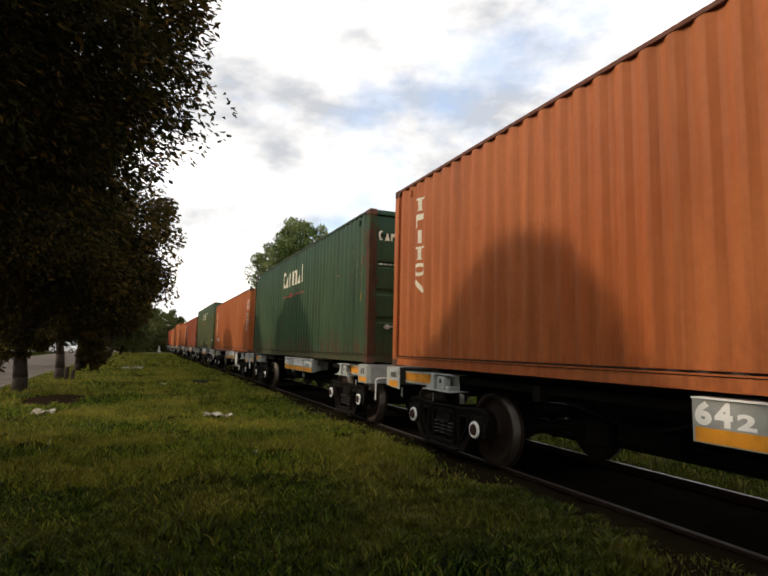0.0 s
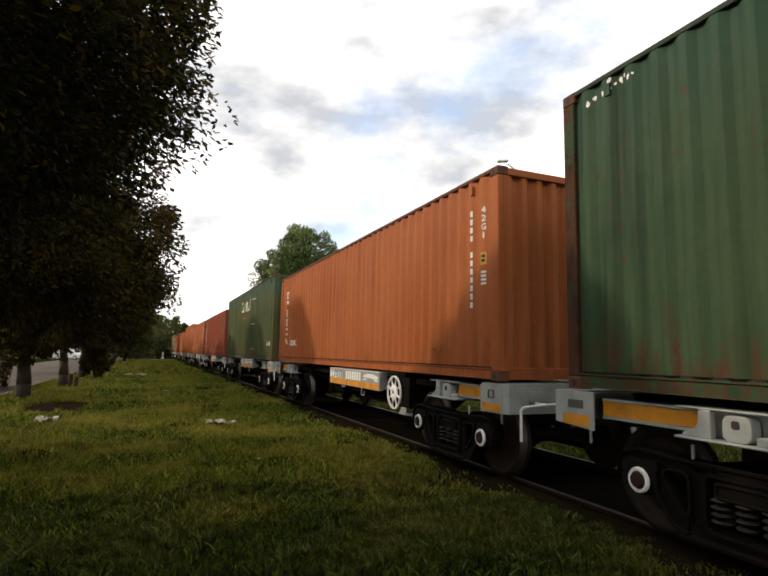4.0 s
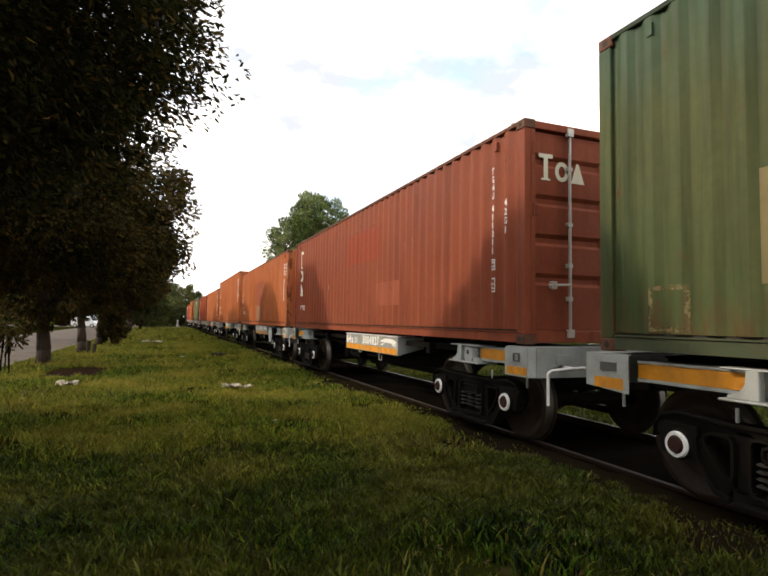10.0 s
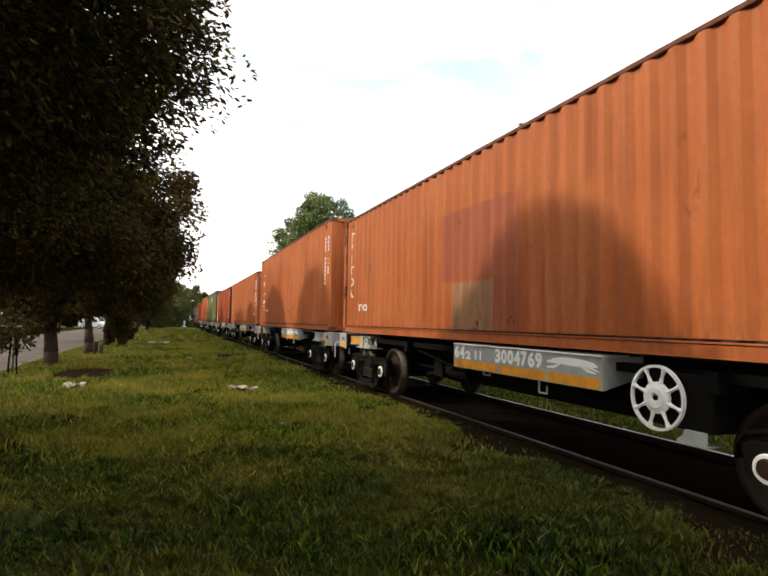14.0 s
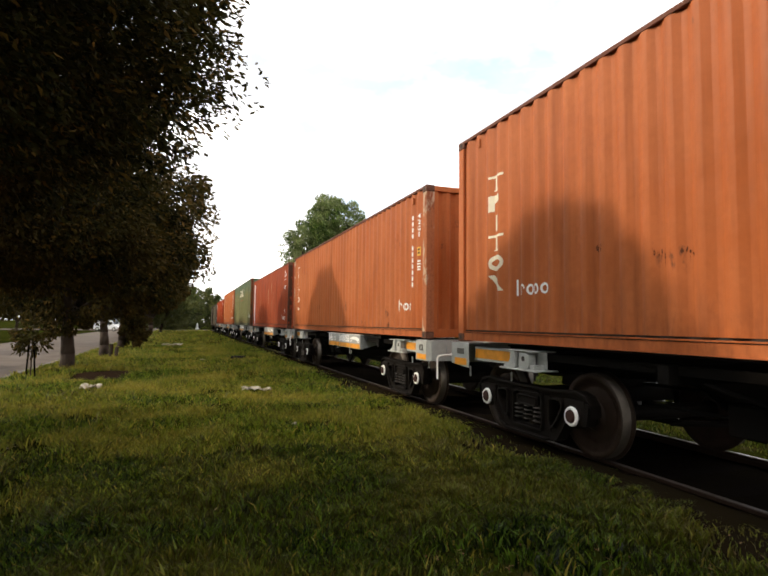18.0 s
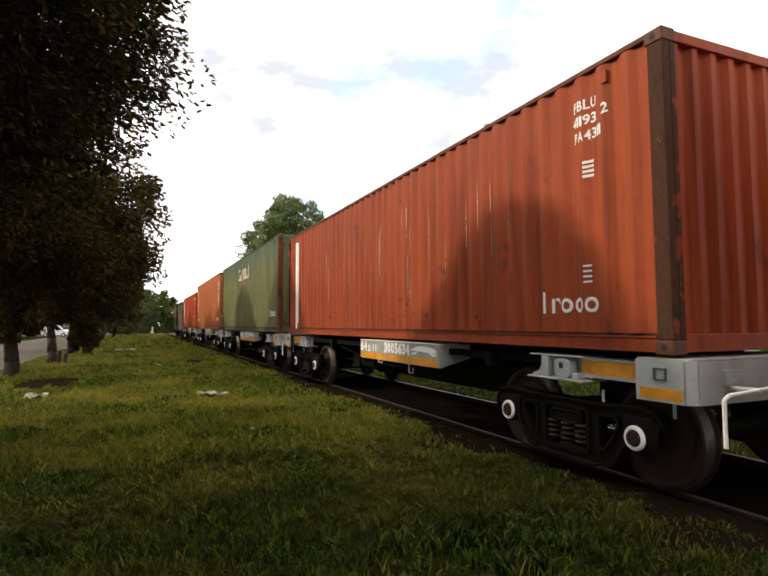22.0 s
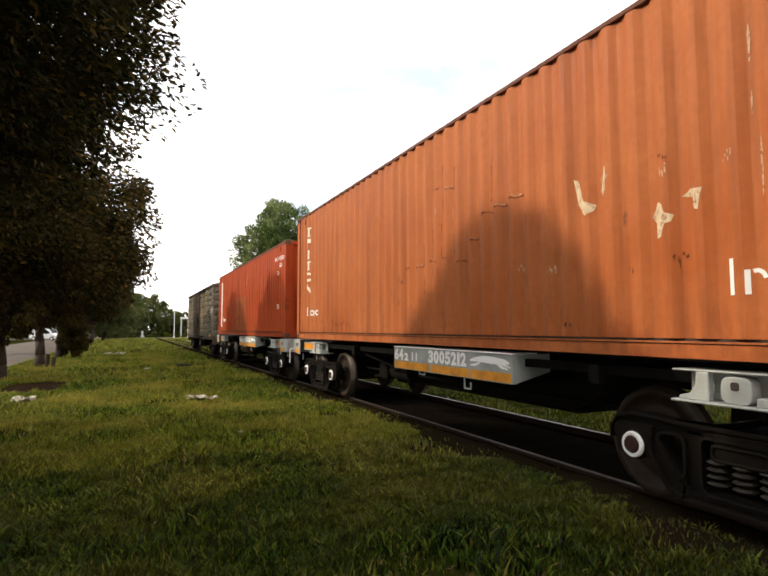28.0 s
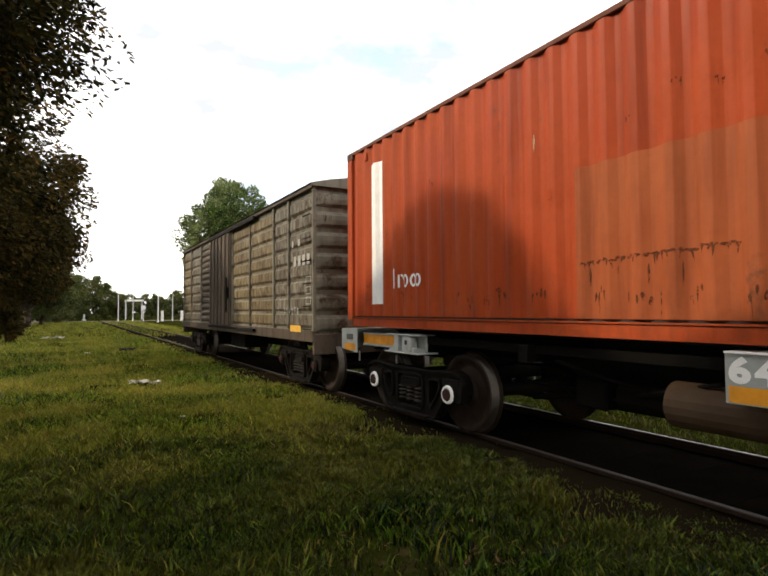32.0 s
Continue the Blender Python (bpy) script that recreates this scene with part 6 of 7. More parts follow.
    spots(c, 41, ((3.41, 0.38), (3.2, 0.32), (2.92, 0.38), (2.7, 0.42), (2.18, 0.36), (4.6, 0.5), (1.5, 0.4), (1.1, 0.3), (0.7, 0.38), (0.3, 0.34), (-0.1, 0.36), (-0.28, 0.42), (-0.62, 0.48), (-0.66, 0.36), (-1.0, 0.4), (-1.22, 0.52), (-1.3, 0.36), (-1.75, 0.62), (-1.8, 0.45), (-2.2, 0.3), (-2.6, 0.42), (-3.3, 0.36)), RUST, "rust patch", 0.06, 0.08, 0.2)
    spots(c, 42, ((2.0, 1.25), (0.8, 1.9), (0.5, 1.8), (0.2, 1.85), (1.2, 1.75), (-0.4, 2.1), (3.9, 1.8), (-0.62, 1.12), (-0.35, 0.88), (-0.98, 1.2), (-1.02, 1.0), (-0.8, 0.68), (-0.92, 0.66), (-1.1, 0.82), (-1.62, 1.24), (-1.68, 1.1), (-1.55, 1.3), (-2.3, 1.4), (0.05, 0.78), (0.02, 0.66)), RUST, "small rust chip", 0.03, 0.04, 0.08)
    runs(c, 43, ((2.2, 1.9), (-0.1, 2.3), (-0.6, 2.2), (-3.1, 1.9)), CHIP, "pale scratch", 0.4)
    put("3005030", c, tank=True)
    return out


TRAIN = build_train()
BOXCAR = boxcar()
TRACK_X, RAIL_Z, DECK = 5.10, 0.10, 1.172
FIRST, GAP = 2.344, 13.58


def motions():
    for k, (w, c) in enumerate(TRAIN + [(BOXCAR, None)]):
        walk(w, [(t, pose(TRACK_X, FIRST + k * GAP - s, RAIL_Z)) for t, s in TRAVEL])
        if c:
            walk(c, [(t, pose(TRACK_X, FIRST + 0.18 + k * GAP - s, RAIL_Z + DECK)) for t, s in TRAVEL])
    road_trip = [(0.0, -6.2, -18.5, 180), (4.5, -6.2, 31.0, 180), (6.5, -6.7, 51.0, 180), (7.0, -7.0, 57.0, 180), (8.5, -7.6, 74.0, 180), (10.0, -7.9, 91.0, 185),
                 (10.7, -9.0, 97.5, 225), (11.4, -14.0, 100.8, 262), (13.0, -34.0, 101.0, 270), (16.0, -90.0, 101.0, 270), (32.0, -92.0, 101.0, 270)]
    walk(DRIVEN, [(t, pose(x, y, -0.055 if y < 96 else 0.03, 0, 0, 360 - a)) for t, x, y, a in road_trip])
    ts = [i * 0.16 for i in range(201)]
    ss = [float(np.interp(t, [a for a, _ in TRAVEL], [b for _, b in TRAVEL])) for t in ts]
    spin = [math.degrees(s / 0.457) for s in ss]
    for ws, y in wheels_of:
        walk(ws, [(t, pose(0, y, 0.457, a % 360)) for t, a in zip(ts, spin)])


# ---- ground ----
def rise(x, y):
    """The lie of the grass above the datum."""
    if x < -4.3:
        return -0.10
    k = 0.055 * noise.noise((x * 0.22, y * 0.16, 0.3)) + 0.03 * noise.noise((x * 0.6, y * 0.5, 4.1)) + 0.012 * noise.noise((x * 1.7, y * 1.7, 9.0))
    flat = min(1.0, max(0.0, (abs(x - TRACK_X) - 1.0) / 1.2))
    edge = min(1.0, max(0.0, (x + 4.3) / 1.0))
    return k * flat * edge - 0.03 * (1 - flat) - 0.02 * (1 - edge)


def ground_material():
    m = Mat("grass_and_soil", 1.0, 0, 0.0)
    a = m.noise(0.35, 6, 0.6)
    b = m.noise(1.6, 6, 0.65)
    c = m.noise(22, 4, 0.7)
    col = m.mix(m.ramp(a, 0.35, 0.65), (0.008, 0.013, 0.0012), (0.026, 0.028, 0.004))
    col = m.mix(m.ramp(b, 0.56, 0.70, 0, 0.75), col, (0.085, 0.058, 0.028))
    col = m.mix(m.ramp(c, 0.35, 0.7, 0, 0.6), col, (0.014, 0.018, 0.005))
    m.color(col).bump(c, 0.8, 0.03)
    m.bump(b, 0.5, 0.05)
    return m.m


SOIL = ground_material()
# BED is nearly black: the shade beneath the train is in its colour.
BED = plain("trackbed_gravel_dark_as_shade", (0.007, 0.0055, 0.0042), 1.0, 0, 0.6, 3, (0.012, 0.010, 0.006), 0.8, 0.0)
ASPHALT = plain("pale_worn_asphalt", (0.115, 0.092, 0.076), 0.9, 0, 0.5, 0.6, (0.070, 0.056, 0.044), 0.4, 0.2)


def spread(lo, hi, near_lo, near_hi, fine, grow=1.35):
    v, out = near_lo, []
    while v <= near_hi:
        out.append(v)
        v += fine
    s = fine
    while out[-1] < hi:
        s *= grow
        out.append(out[-1] + s)
    s = fine
    while out[0] > lo:
        s *= grow
        out.insert(0, out[0] - s)
    return out


xs, ys = spread(-600, 600, -4.8, 9.0, 0.16), spread(-300, 900, -3, 46, 0.25)
gv = [(x, y, rise(x, y)) for y in ys for x in xs]
nx = len(xs)
gf = [(j * nx + i, j * nx + i + 1, (j + 1) * nx + i + 1, (j + 1) * nx + i) for j in range(len(ys) - 1) for i in range(nx - 1)]
gm = bpy.data.meshes.new("ground")
gm.from_pydata(gv, [], gf)
gm.materials.append(SOIL)
for p in gm.polygons:
    p.use_smooth = True
tagged(new("ground", gm), "uneven grass verge with patches of bare soil", "ground", kind="structure")

bm = B()
box(bm, -11.2, -4.55, -60, 400, -0.12, -0.055)
road = part("road", bm, ASPHALT, None)
tagged(road, "pale worn asphalt road beside the trees", "road", kind="structure")
bm = B()
prism(bm, [(-60, -0.14), (96, -0.14), (96, -0.005), (-60, -0.005)], -4.56, -4.42)
kerb = part("kerb", bm, plain("grey_kerb_concrete", (0.15, 0.135, 0.115), 0.9, 0, 0.5, 3), None)
tagged(kerb, "low weathered concrete kerb along the road", "kerb", kind="structure")
bm = B()
box(bm, -60, 90, 97, 104, -0.2, 0.03)
cross = part("crossing_road", bm, ASPHALT, None)
tagged(cross, "pale asphalt road crossing the track far off", "road", kind="structure")

bm = B()
n = 240
cols = (4.10, 4.19, 4.34, 4.8, 5.4, 5.9, 6.2, 6.45)
rws = []
for j in range(n + 1):
    y = -12 + j * 112 / n
    rws.append([bm.verts.new((x + 0.28 * noise.noise((x, y * 0.8, 2)) * (i in (0, 7)), y, (0.0 if 0 < i < 7 else -0.05) + 0.012 * noise.noise((x * 2, y * 2, 7)))) for i, x in enumerate(cols)])
for a, b in zip(rws, rws[1:]):
    for i in range(len(cols) - 1):
        bm.faces.new((a[i], a[i + 1], b[i + 1], b[i]))
tagged(part("trackbed", bm, BED, None), "soil and gravel trackbed, coloured dark for shade under the train", "trackbed", kind="structure")

DULLTOP = plain("dull_rail_steel", (0.030, 0.021, 0.015), 0.7, 0.1, 0.6, 9, (0.03, 0.018, 0.012))
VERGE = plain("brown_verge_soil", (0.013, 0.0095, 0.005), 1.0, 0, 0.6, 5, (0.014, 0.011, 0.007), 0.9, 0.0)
bm = B()
n = 420
cols = (3.15, 3.4, 3.6, 3.8, 4.0, 4.12, 4.2, 4.24)
rws = []
for j in range(n + 1):
    y = -12 + j * 112 / n
    rws.append([bm.verts.new((x + 0.22 * noise.noise((x, y * 0.8, 2)) * (i < 2), y, (-0.06, 0.0, 0.025, 0.04, 0.06, 0.072, 0.07, -0.02)[i] + 0.03 * noise.noise((x * 3, y * 3, 7)))) for i, x in enumerate(cols)])
for a, b in zip(rws, rws[1:]):
    for i in range(len(cols) - 1):
        bm.faces.new((a[i], a[i + 1], b[i + 1], b[i]))
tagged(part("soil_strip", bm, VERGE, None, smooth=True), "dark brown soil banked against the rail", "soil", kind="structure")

for x in (TRACK_X - 0.835, TRACK_X + 0.835):
    r = thing("rail", "rusty steel rail with a polished running surface", "rail", "rails", "structure", (x, 0, 0))
    bm = B()
    prof = [(-0.065, -0.05), (0.065, -0.05), (0.065, -0.035), (0.012, -0.02), (0.012, 0.055), (0.034, 0.068), (0.034, 0.094), (-0.034, 0.094), (-0.034, 0.068), (-0.012, 0.055), (-0.012, -0.02), (-0.065, -0.035)]
    k = len(prof)
    raw(bm, [(px, y, pz) for y in (-14, 99) for px, pz in prof], [(i, (i + 1) % k, k + (i + 1) % k, k + i) for i in range(k)])
    part("web", bm, RAILSIDE, r)
    bm = B()
    box(bm, -0.022, 0.026, -14, 99, 0.0942, 0.10)
    part("running_surface", bm, RAILTOP if x > TRACK_X else DULLTOP, r, "polished running surface")

sl = None
for k in range(150):
    m = pose(TRACK_X + random.uniform(-0.03, 0.03), -10 + k * 0.66, -0.040, 0, 0, random.uniform(-1.5, 1.5))
    if sl is None:
        bm = B()
        box(bm, -1.3, 1.3, -0.12, 0.12, -0.12, 0.045)
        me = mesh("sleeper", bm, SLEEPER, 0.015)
    sl = new("sleeper", me)
    sl.matrix_basis = m
    tagged(sl, "weathered wooden sleeper in the trackbed, coloured dark for shade", "sleeper", "sleepers", "structure")


# ---- grass ----
def blades_mesh(name, count, area, size, mat, seed, keep):
    rng = np.random.default_rng(seed)
    x0, x1, y0, y1 = area
    x = rng.uniform(x0, x1, count * 2)
    y = rng.uniform(y0, y1, count * 2)
    ok = keep(x, y, rng)
    x, y = x[ok][:count], y[ok][:count]
    n = len(x)
    z = np.array([rise(a, b) for a, b in zip(x, y)])
    strip = (x > 3.3) & (x < 4.25)
    z = z + np.where(strip, 0.03 + np.clip((x - 3.4) / 0.8, 0, 1) * 0.045, 0)
    h = size * rng.uniform(0.4, 1.2, n) * np.where(strip, np.clip((4.5 - x) * 0.9, 0.4, 1), 1)
    tuft = np.array([noise.noise((p * 6.5, q * 6.5, 3.0)) + 0.5 * noise.noise((p * 2.1, q * 2.1, 9.0)) for p, q in zip(x, y)])
    h *= np.clip(0.95 + 1.1 * tuft, 0.38, 1.7)
    w = size * rng.uniform(0.05, 0.115, n) * np.clip(1.1 + 0.5 * tuft, 0.8, 1.5)
    a = rng.uniform(0, 2 * np.pi, n)
    lean = rng.uniform(0.2, 1.2, n) * h
    b = rng.uniform(0, 2 * np.pi, n)
    v = np.empty((n, 5, 3))
    dx, dy = np.cos(a) * w, np.sin(a) * w
    lx, ly = np.cos(b) * lean, np.sin(b) * lean
    for k, (f, l, zz, s) in enumerate(((1, 0, -0.01, 1), (-1, 0, -0.01, 1), (0.75, 0.35, 0.6, 1), (-0.75, 0.35, 0.6, 1), (0, 1, 1, 1))):
        v[:, k, 0] = x + dx * f + lx * l
        v[:, k, 1] = y + dy * f + ly * l
        v[:, k, 2] = z + (zz * h if zz > 0 else zz)
    me = bpy.data.meshes.new(name)
    me.vertices.add(n * 5)
    me.vertices.foreach_set("co", v.reshape(-1))
    idx = np.arange(n)[:, None] * 5
    quad = (idx + np.array([0, 1, 3, 2])).reshape(-1)
    tri = (idx + np.array([2, 3, 4])).reshape(-1)
    me.loops.add(n * 7)
    me.loops.foreach_set("vertex_index", np.concatenate([quad, tri]).astype(np.int32))
    me.polygons.add(n * 2)
    me.polygons.foreach_set("loop_start", np.concatenate([np.arange(n) * 4, n * 4 + np.arange(n) * 3]).astype(np.int32))
    me.update(calc_edges=True)
    me.validate()
    me.materials.append(mat)
    return me


def leaf_material(name, c1, c2, c3, through=0.25, gloss=0.45, spec=0.4, lo=0.0, hi=0.7):
    m = Mat(name, gloss, 0, spec)
    g = m.t.nodes.new("ShaderNodeNewGeometry").outputs["Random Per Island"]
    col = m.mix(m.ramp(g, lo, hi), c1, c2)
    col = m.mix(m.ramp(g, 0.88, 0.97), col, c3)
    big = m.noise(0.5, 3, 0.5)
    col = m.mix(m.ramp(big, 0.4, 0.65, 0, 0.5), col, c3)
    m.color(col)
    tr = m.t.nodes.new("ShaderNodeBsdfTranslucent")
    m.link(col, tr.inputs["Color"])
    mx = m.t.nodes.new("ShaderNodeMixShader")
    mx.inputs[0].default_value = through
    out = m.t.nodes["Material Output"]
    m.link(m.b.outputs[0], mx.inputs[1])
    m.link(tr.outputs[0], mx.inputs[2])
    m.link(mx.outputs[0], out.inputs["Surface"])
    return m.m


# Near blades coloured darker as shaded; far, yellower blades coloured brighter as sunlit.
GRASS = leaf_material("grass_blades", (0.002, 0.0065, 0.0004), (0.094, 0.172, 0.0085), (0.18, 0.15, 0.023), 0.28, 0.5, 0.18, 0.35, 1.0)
GRASS_DRY_LIT = leaf_material("sunlit_dry_yellow_grass_blades", (0.011, 0.025, 0.001), (0.205, 0.288, 0.0165), (0.40, 0.315, 0.055), 0.32, 0.55, 0.15, 0.15, 1.0)


def keep_near(x, y, rng):
    p = np.array([noise.noise((a * 0.9, b * 0.9, 1.0)) + 0.6 * noise.noise((a * 2.3, b * 2.3, 5.0)) for a, b in zip(x, y)])
    bare = ((x + 2.15) / 0.70) ** 2 + ((y - 17.2) / 1.7) ** 2 < 1
    bare |= (((x - 1.9) / 0.55) ** 2 + ((y - 3.45) / 0.35) ** 2 < 1 + 1.4 * p) & (rng.uniform(0, 1, len(x)) < 0.75)
    bare |= (((x - 2.75) / 0.6) ** 2 + ((y - 2.85) / 0.4) ** 2 < 1 + 1.4 * p) & (rng.uniform(0, 1, len(x)) < 0.7)
    bare |= ((x - 1.5) / 0.5) ** 2 + ((y - 12.7) / 0.5) ** 2 < 0.6
    dens = np.clip(0.72 + p * 1.2, 0.06, 1)
    dens = np.where((x > 2.95) & (x < TRACK_X), dens * np.clip((4.10 - x) / 0.75 + 0.5 * p, 0.12, 1), dens)
    dens = np.where((x > 4.19) & (x < 6.05), np.where(y > 24, 0.5 * (np.abs(np.abs(x - TRACK_X) - 0.83) > 0.12), 0.0), dens)
    return (rng.uniform(0, 1, len(x)) < dens) & ~bare


# From y 5 on, the brighter copy paints in the sunlit band.
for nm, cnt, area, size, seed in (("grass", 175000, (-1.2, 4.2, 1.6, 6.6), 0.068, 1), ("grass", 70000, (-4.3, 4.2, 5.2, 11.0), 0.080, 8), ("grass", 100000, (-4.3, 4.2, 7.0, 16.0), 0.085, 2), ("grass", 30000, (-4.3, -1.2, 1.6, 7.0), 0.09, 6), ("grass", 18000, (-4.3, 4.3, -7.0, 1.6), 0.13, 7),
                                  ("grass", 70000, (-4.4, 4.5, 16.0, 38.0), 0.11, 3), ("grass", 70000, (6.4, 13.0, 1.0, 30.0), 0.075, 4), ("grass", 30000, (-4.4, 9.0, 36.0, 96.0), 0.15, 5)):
    tagged(new(nm, blades_mesh(nm, cnt, area, size, GRASS_DRY_LIT if area[2] >= 5 else GRASS, seed, keep_near)), "short yellow-green grass with dry blades, brightened to look sunlit" if area[2] >= 5 else "short uneven green grass with dry blades", "grass", kind="stuff")


# ---- tufts of longer grass ----
def keep_tufts(x, y, rng):
    p = np.array([noise.noise((a * 1.6, b * 1.6, 11.0)) for a, b in zip(x, y)])
    ok = (p > 0.22) & (np.abs(x - TRACK_X) > 0.98) & (((x + 2.15) / 0.70) ** 2 + ((y - 17.2) / 1.7) ** 2 > 1)
    return ok & (rng.uniform(0, 1, len(x)) < np.clip((p - 0.15) * 2.5, 0, 1)) & (x < 4.05)


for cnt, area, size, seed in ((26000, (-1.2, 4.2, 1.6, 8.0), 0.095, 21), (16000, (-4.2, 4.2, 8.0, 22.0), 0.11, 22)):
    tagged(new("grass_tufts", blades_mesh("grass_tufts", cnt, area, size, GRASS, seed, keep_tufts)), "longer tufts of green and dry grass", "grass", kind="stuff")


# ---- trees ----
def bark():
    m = Mat("grey_brown_bark", 0.9, 0, 0.2)
    a = m.noise(9, 5, 0.6, (1, 1, 0.25))
    m.color(m.mix(m.ramp(a, 0.35, 0.7), (0.065, 0.048, 0.035), (0.030, 0.021, 0.015))).bump(a, 0.8, 0.03)
    return m.m


BARK = bark()
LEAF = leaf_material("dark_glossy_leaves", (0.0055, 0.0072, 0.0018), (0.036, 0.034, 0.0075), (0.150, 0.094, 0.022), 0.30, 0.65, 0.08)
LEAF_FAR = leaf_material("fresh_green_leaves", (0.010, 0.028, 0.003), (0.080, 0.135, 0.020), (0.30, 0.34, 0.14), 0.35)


def branches(seed, height, spread_r, fork):
    """Limbs of a broad tree as tapered rods; gives the mesh and the ends of the twigs."""
    rng = random.Random(seed)
    bm, tips = B(), []

    def grow(p, d, length, r, level):
        n = 3
        for k in range(n):
            d2 = (d + Vector((rng.uniform(-0.2, 0.2), rng.uniform(-0.2, 0.2), rng.uniform(-0.05, 0.15)))).normalized()
            q = p + d2 * length / n
            rr = r * (1 - 0.22 * (k + 1) / n * 1.6)
            rod(bm, p, q, r * (1 - 0.22 * k / n * 1.6), 7 if level < 2 else 5, rr)
            p, d = q, d2
            if level > 0:
                tips.append(p.copy())
        if level < 3:
            m = 5 if level == 0 else 3
            a0 = rng.uniform(0, 6.28)
            for k in range(m):
                a = a0 + 2 * math.pi * k / m + rng.uniform(-0.3, 0.3)
                out = Vector((math.cos(a), math.sin(a), rng.uniform(0.25, 0.9) if level == 0 else rng.uniform(-0.15, 0.6)))
                nd = (d * 0.45 + out * 0.8).normalized()
                grow(p.copy(), nd, length * (0.62 if level else 0.75) * spread_r / 3.6, r * 0.62, level + 1)
    grow(Vector((0, 0, -0.1)), Vector((rng.uniform(-0.08, 0.08), rng.uniform(-0.08, 0.08), 1)), fork, 0.20 * height / 6.5, 0)
    return bm, tips


def leaves_mesh(name, seed, count, centre, radii, leaf, mat, clump=0.45, fill=0.5, low=0.0, taper=0.0, slim=0.24, lumps=1.0):
    """A crown of many small folded leaves in clumps on an uneven dome."""
    rng = np.random.default_rng(seed)
    nc = max(60, count // 110)
    u = rng.normal(size=(nc, 3))
    u /= np.linalg.norm(u, axis=1)[:, None]
    lump = np.array([1 + lumps * 0.30 * noise.noise((a * 1.7 + seed, b * 1.7, c * 1.7)) + lumps * 0.14 * noise.noise((a * 4.1, b * 4.1 + seed, c * 4.1)) for a, b, c in u])
    lump = np.minimum(lump, 1.06)
    rr = np.where(rng.uniform(size=nc) < fill, rng.uniform(0.3, 0.85, nc), rng.uniform(0.85, 1.0, nc))
    sh = np.ones((nc, 3))
    sh[:, :2] *= (1 - taper * np.clip((u[:, 2] + 0.35) / 1.35, 0, 1))[:, None]
    cen = np.array(centre) + u * np.array(radii) * sh * (lump * rr)[:, None]
    cen[:, 2] = np.maximum(cen[:, 2], low + rng.uniform(0, 0.6, nc))
    size = rng.uniform(0.5, 1.2, nc) * clump
    k = rng.integers(0, nc, count)
    off = rng.normal(size=(count, 3))
    off *= 0.55 * np.minimum(1.0, 1.25 / np.linalg.norm(off, axis=1))[:, None]
    pos = cen[k] + off * size[k][:, None] * np.array((1, 1, 0.8))
    outward = u[k] + rng.normal(size=(count, 3)) * 0.55 + np.array((0, 0, -0.15))
    d = outward / np.linalg.norm(outward, axis=1)[:, None]
    t = np.cross(d, rng.normal(size=(count, 3)))
    t /= np.linalg.norm(t, axis=1)[:, None]
    nrm = np.cross(d, t)
    L = leaf * rng.uniform(0.65, 1.25, count)[:, None]
    ring = ((0, 0, 0), (0.32, 1, 0.10), (1, 0, -0.12), (0.56, -0.9, 0.08))
    tris = [0, 1, 2, 0, 2, 3]
    n, m = len(ring), len(tris) // 3
    v = np.empty((count, n, 3))
    for i, (a, b, c) in enumerate(ring):
        v[:, i] = pos + d * L * a + t * L * (slim * b) + nrm * L * c
    me = bpy.data.meshes.new(name)
    me.vertices.add(count * n)
    me.vertices.foreach_set("co", v.reshape(-1))
    idx = np.arange(count)[:, None] * n
    me.loops.add(count * m * 3)
    me.loops.foreach_set("vertex_index", (idx + np.array(tris)).reshape(-1).astype(np.int32))
    me.polygons.add(count * m)
    me.polygons.foreach_set("loop_start", (np.arange(count * m) * 3).astype(np.int32))
    me.update(calc_edges=True)
    me.materials.append(mat)
    return me


def tree(seed, at, height, radius, count, leaf, mat=None, fork=1.7, label="", low=1.0, turn=0, clump=0.45, name="tree", group="row of trees", taper=0.3, slim=0.24, deep=None, lumps=1.0, skirt=None):
    t = thing(name, label or "dense dark-leaved street tree on the grass verge", "tree", group, "", at, turn)
    bm, _ = branches(seed, height, radius, fork)
    part("trunk", bm, BARK, t, "grey-brown forked trunk", smooth=True)
    mid = (height + low) / 2
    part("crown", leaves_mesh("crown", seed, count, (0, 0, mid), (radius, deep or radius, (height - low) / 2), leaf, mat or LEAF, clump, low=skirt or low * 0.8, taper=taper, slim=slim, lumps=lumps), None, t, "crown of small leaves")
    return t


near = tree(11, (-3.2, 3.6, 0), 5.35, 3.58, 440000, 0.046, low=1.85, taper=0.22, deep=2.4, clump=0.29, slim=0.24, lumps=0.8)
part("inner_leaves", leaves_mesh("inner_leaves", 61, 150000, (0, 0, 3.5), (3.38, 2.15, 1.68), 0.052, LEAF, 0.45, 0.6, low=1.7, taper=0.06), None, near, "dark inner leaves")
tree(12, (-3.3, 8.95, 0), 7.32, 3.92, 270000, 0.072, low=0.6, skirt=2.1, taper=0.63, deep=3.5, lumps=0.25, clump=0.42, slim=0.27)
# Unseen tree behind the camera, added to block sky light from near grass.
tree(17, (-3.4, -2.4, 0), 9.0, 4.8, 30000, 0.22, low=2.6)
tree(13, (-3.45, 19.7, 0), 7.6, 3.8, 90000, 0.13, low=1.3, taper=0.5, deep=2.9)
tree(14, (-3.2, 26.2, 0), 6.9, 3.2, 60000, 0.15, low=2.3)
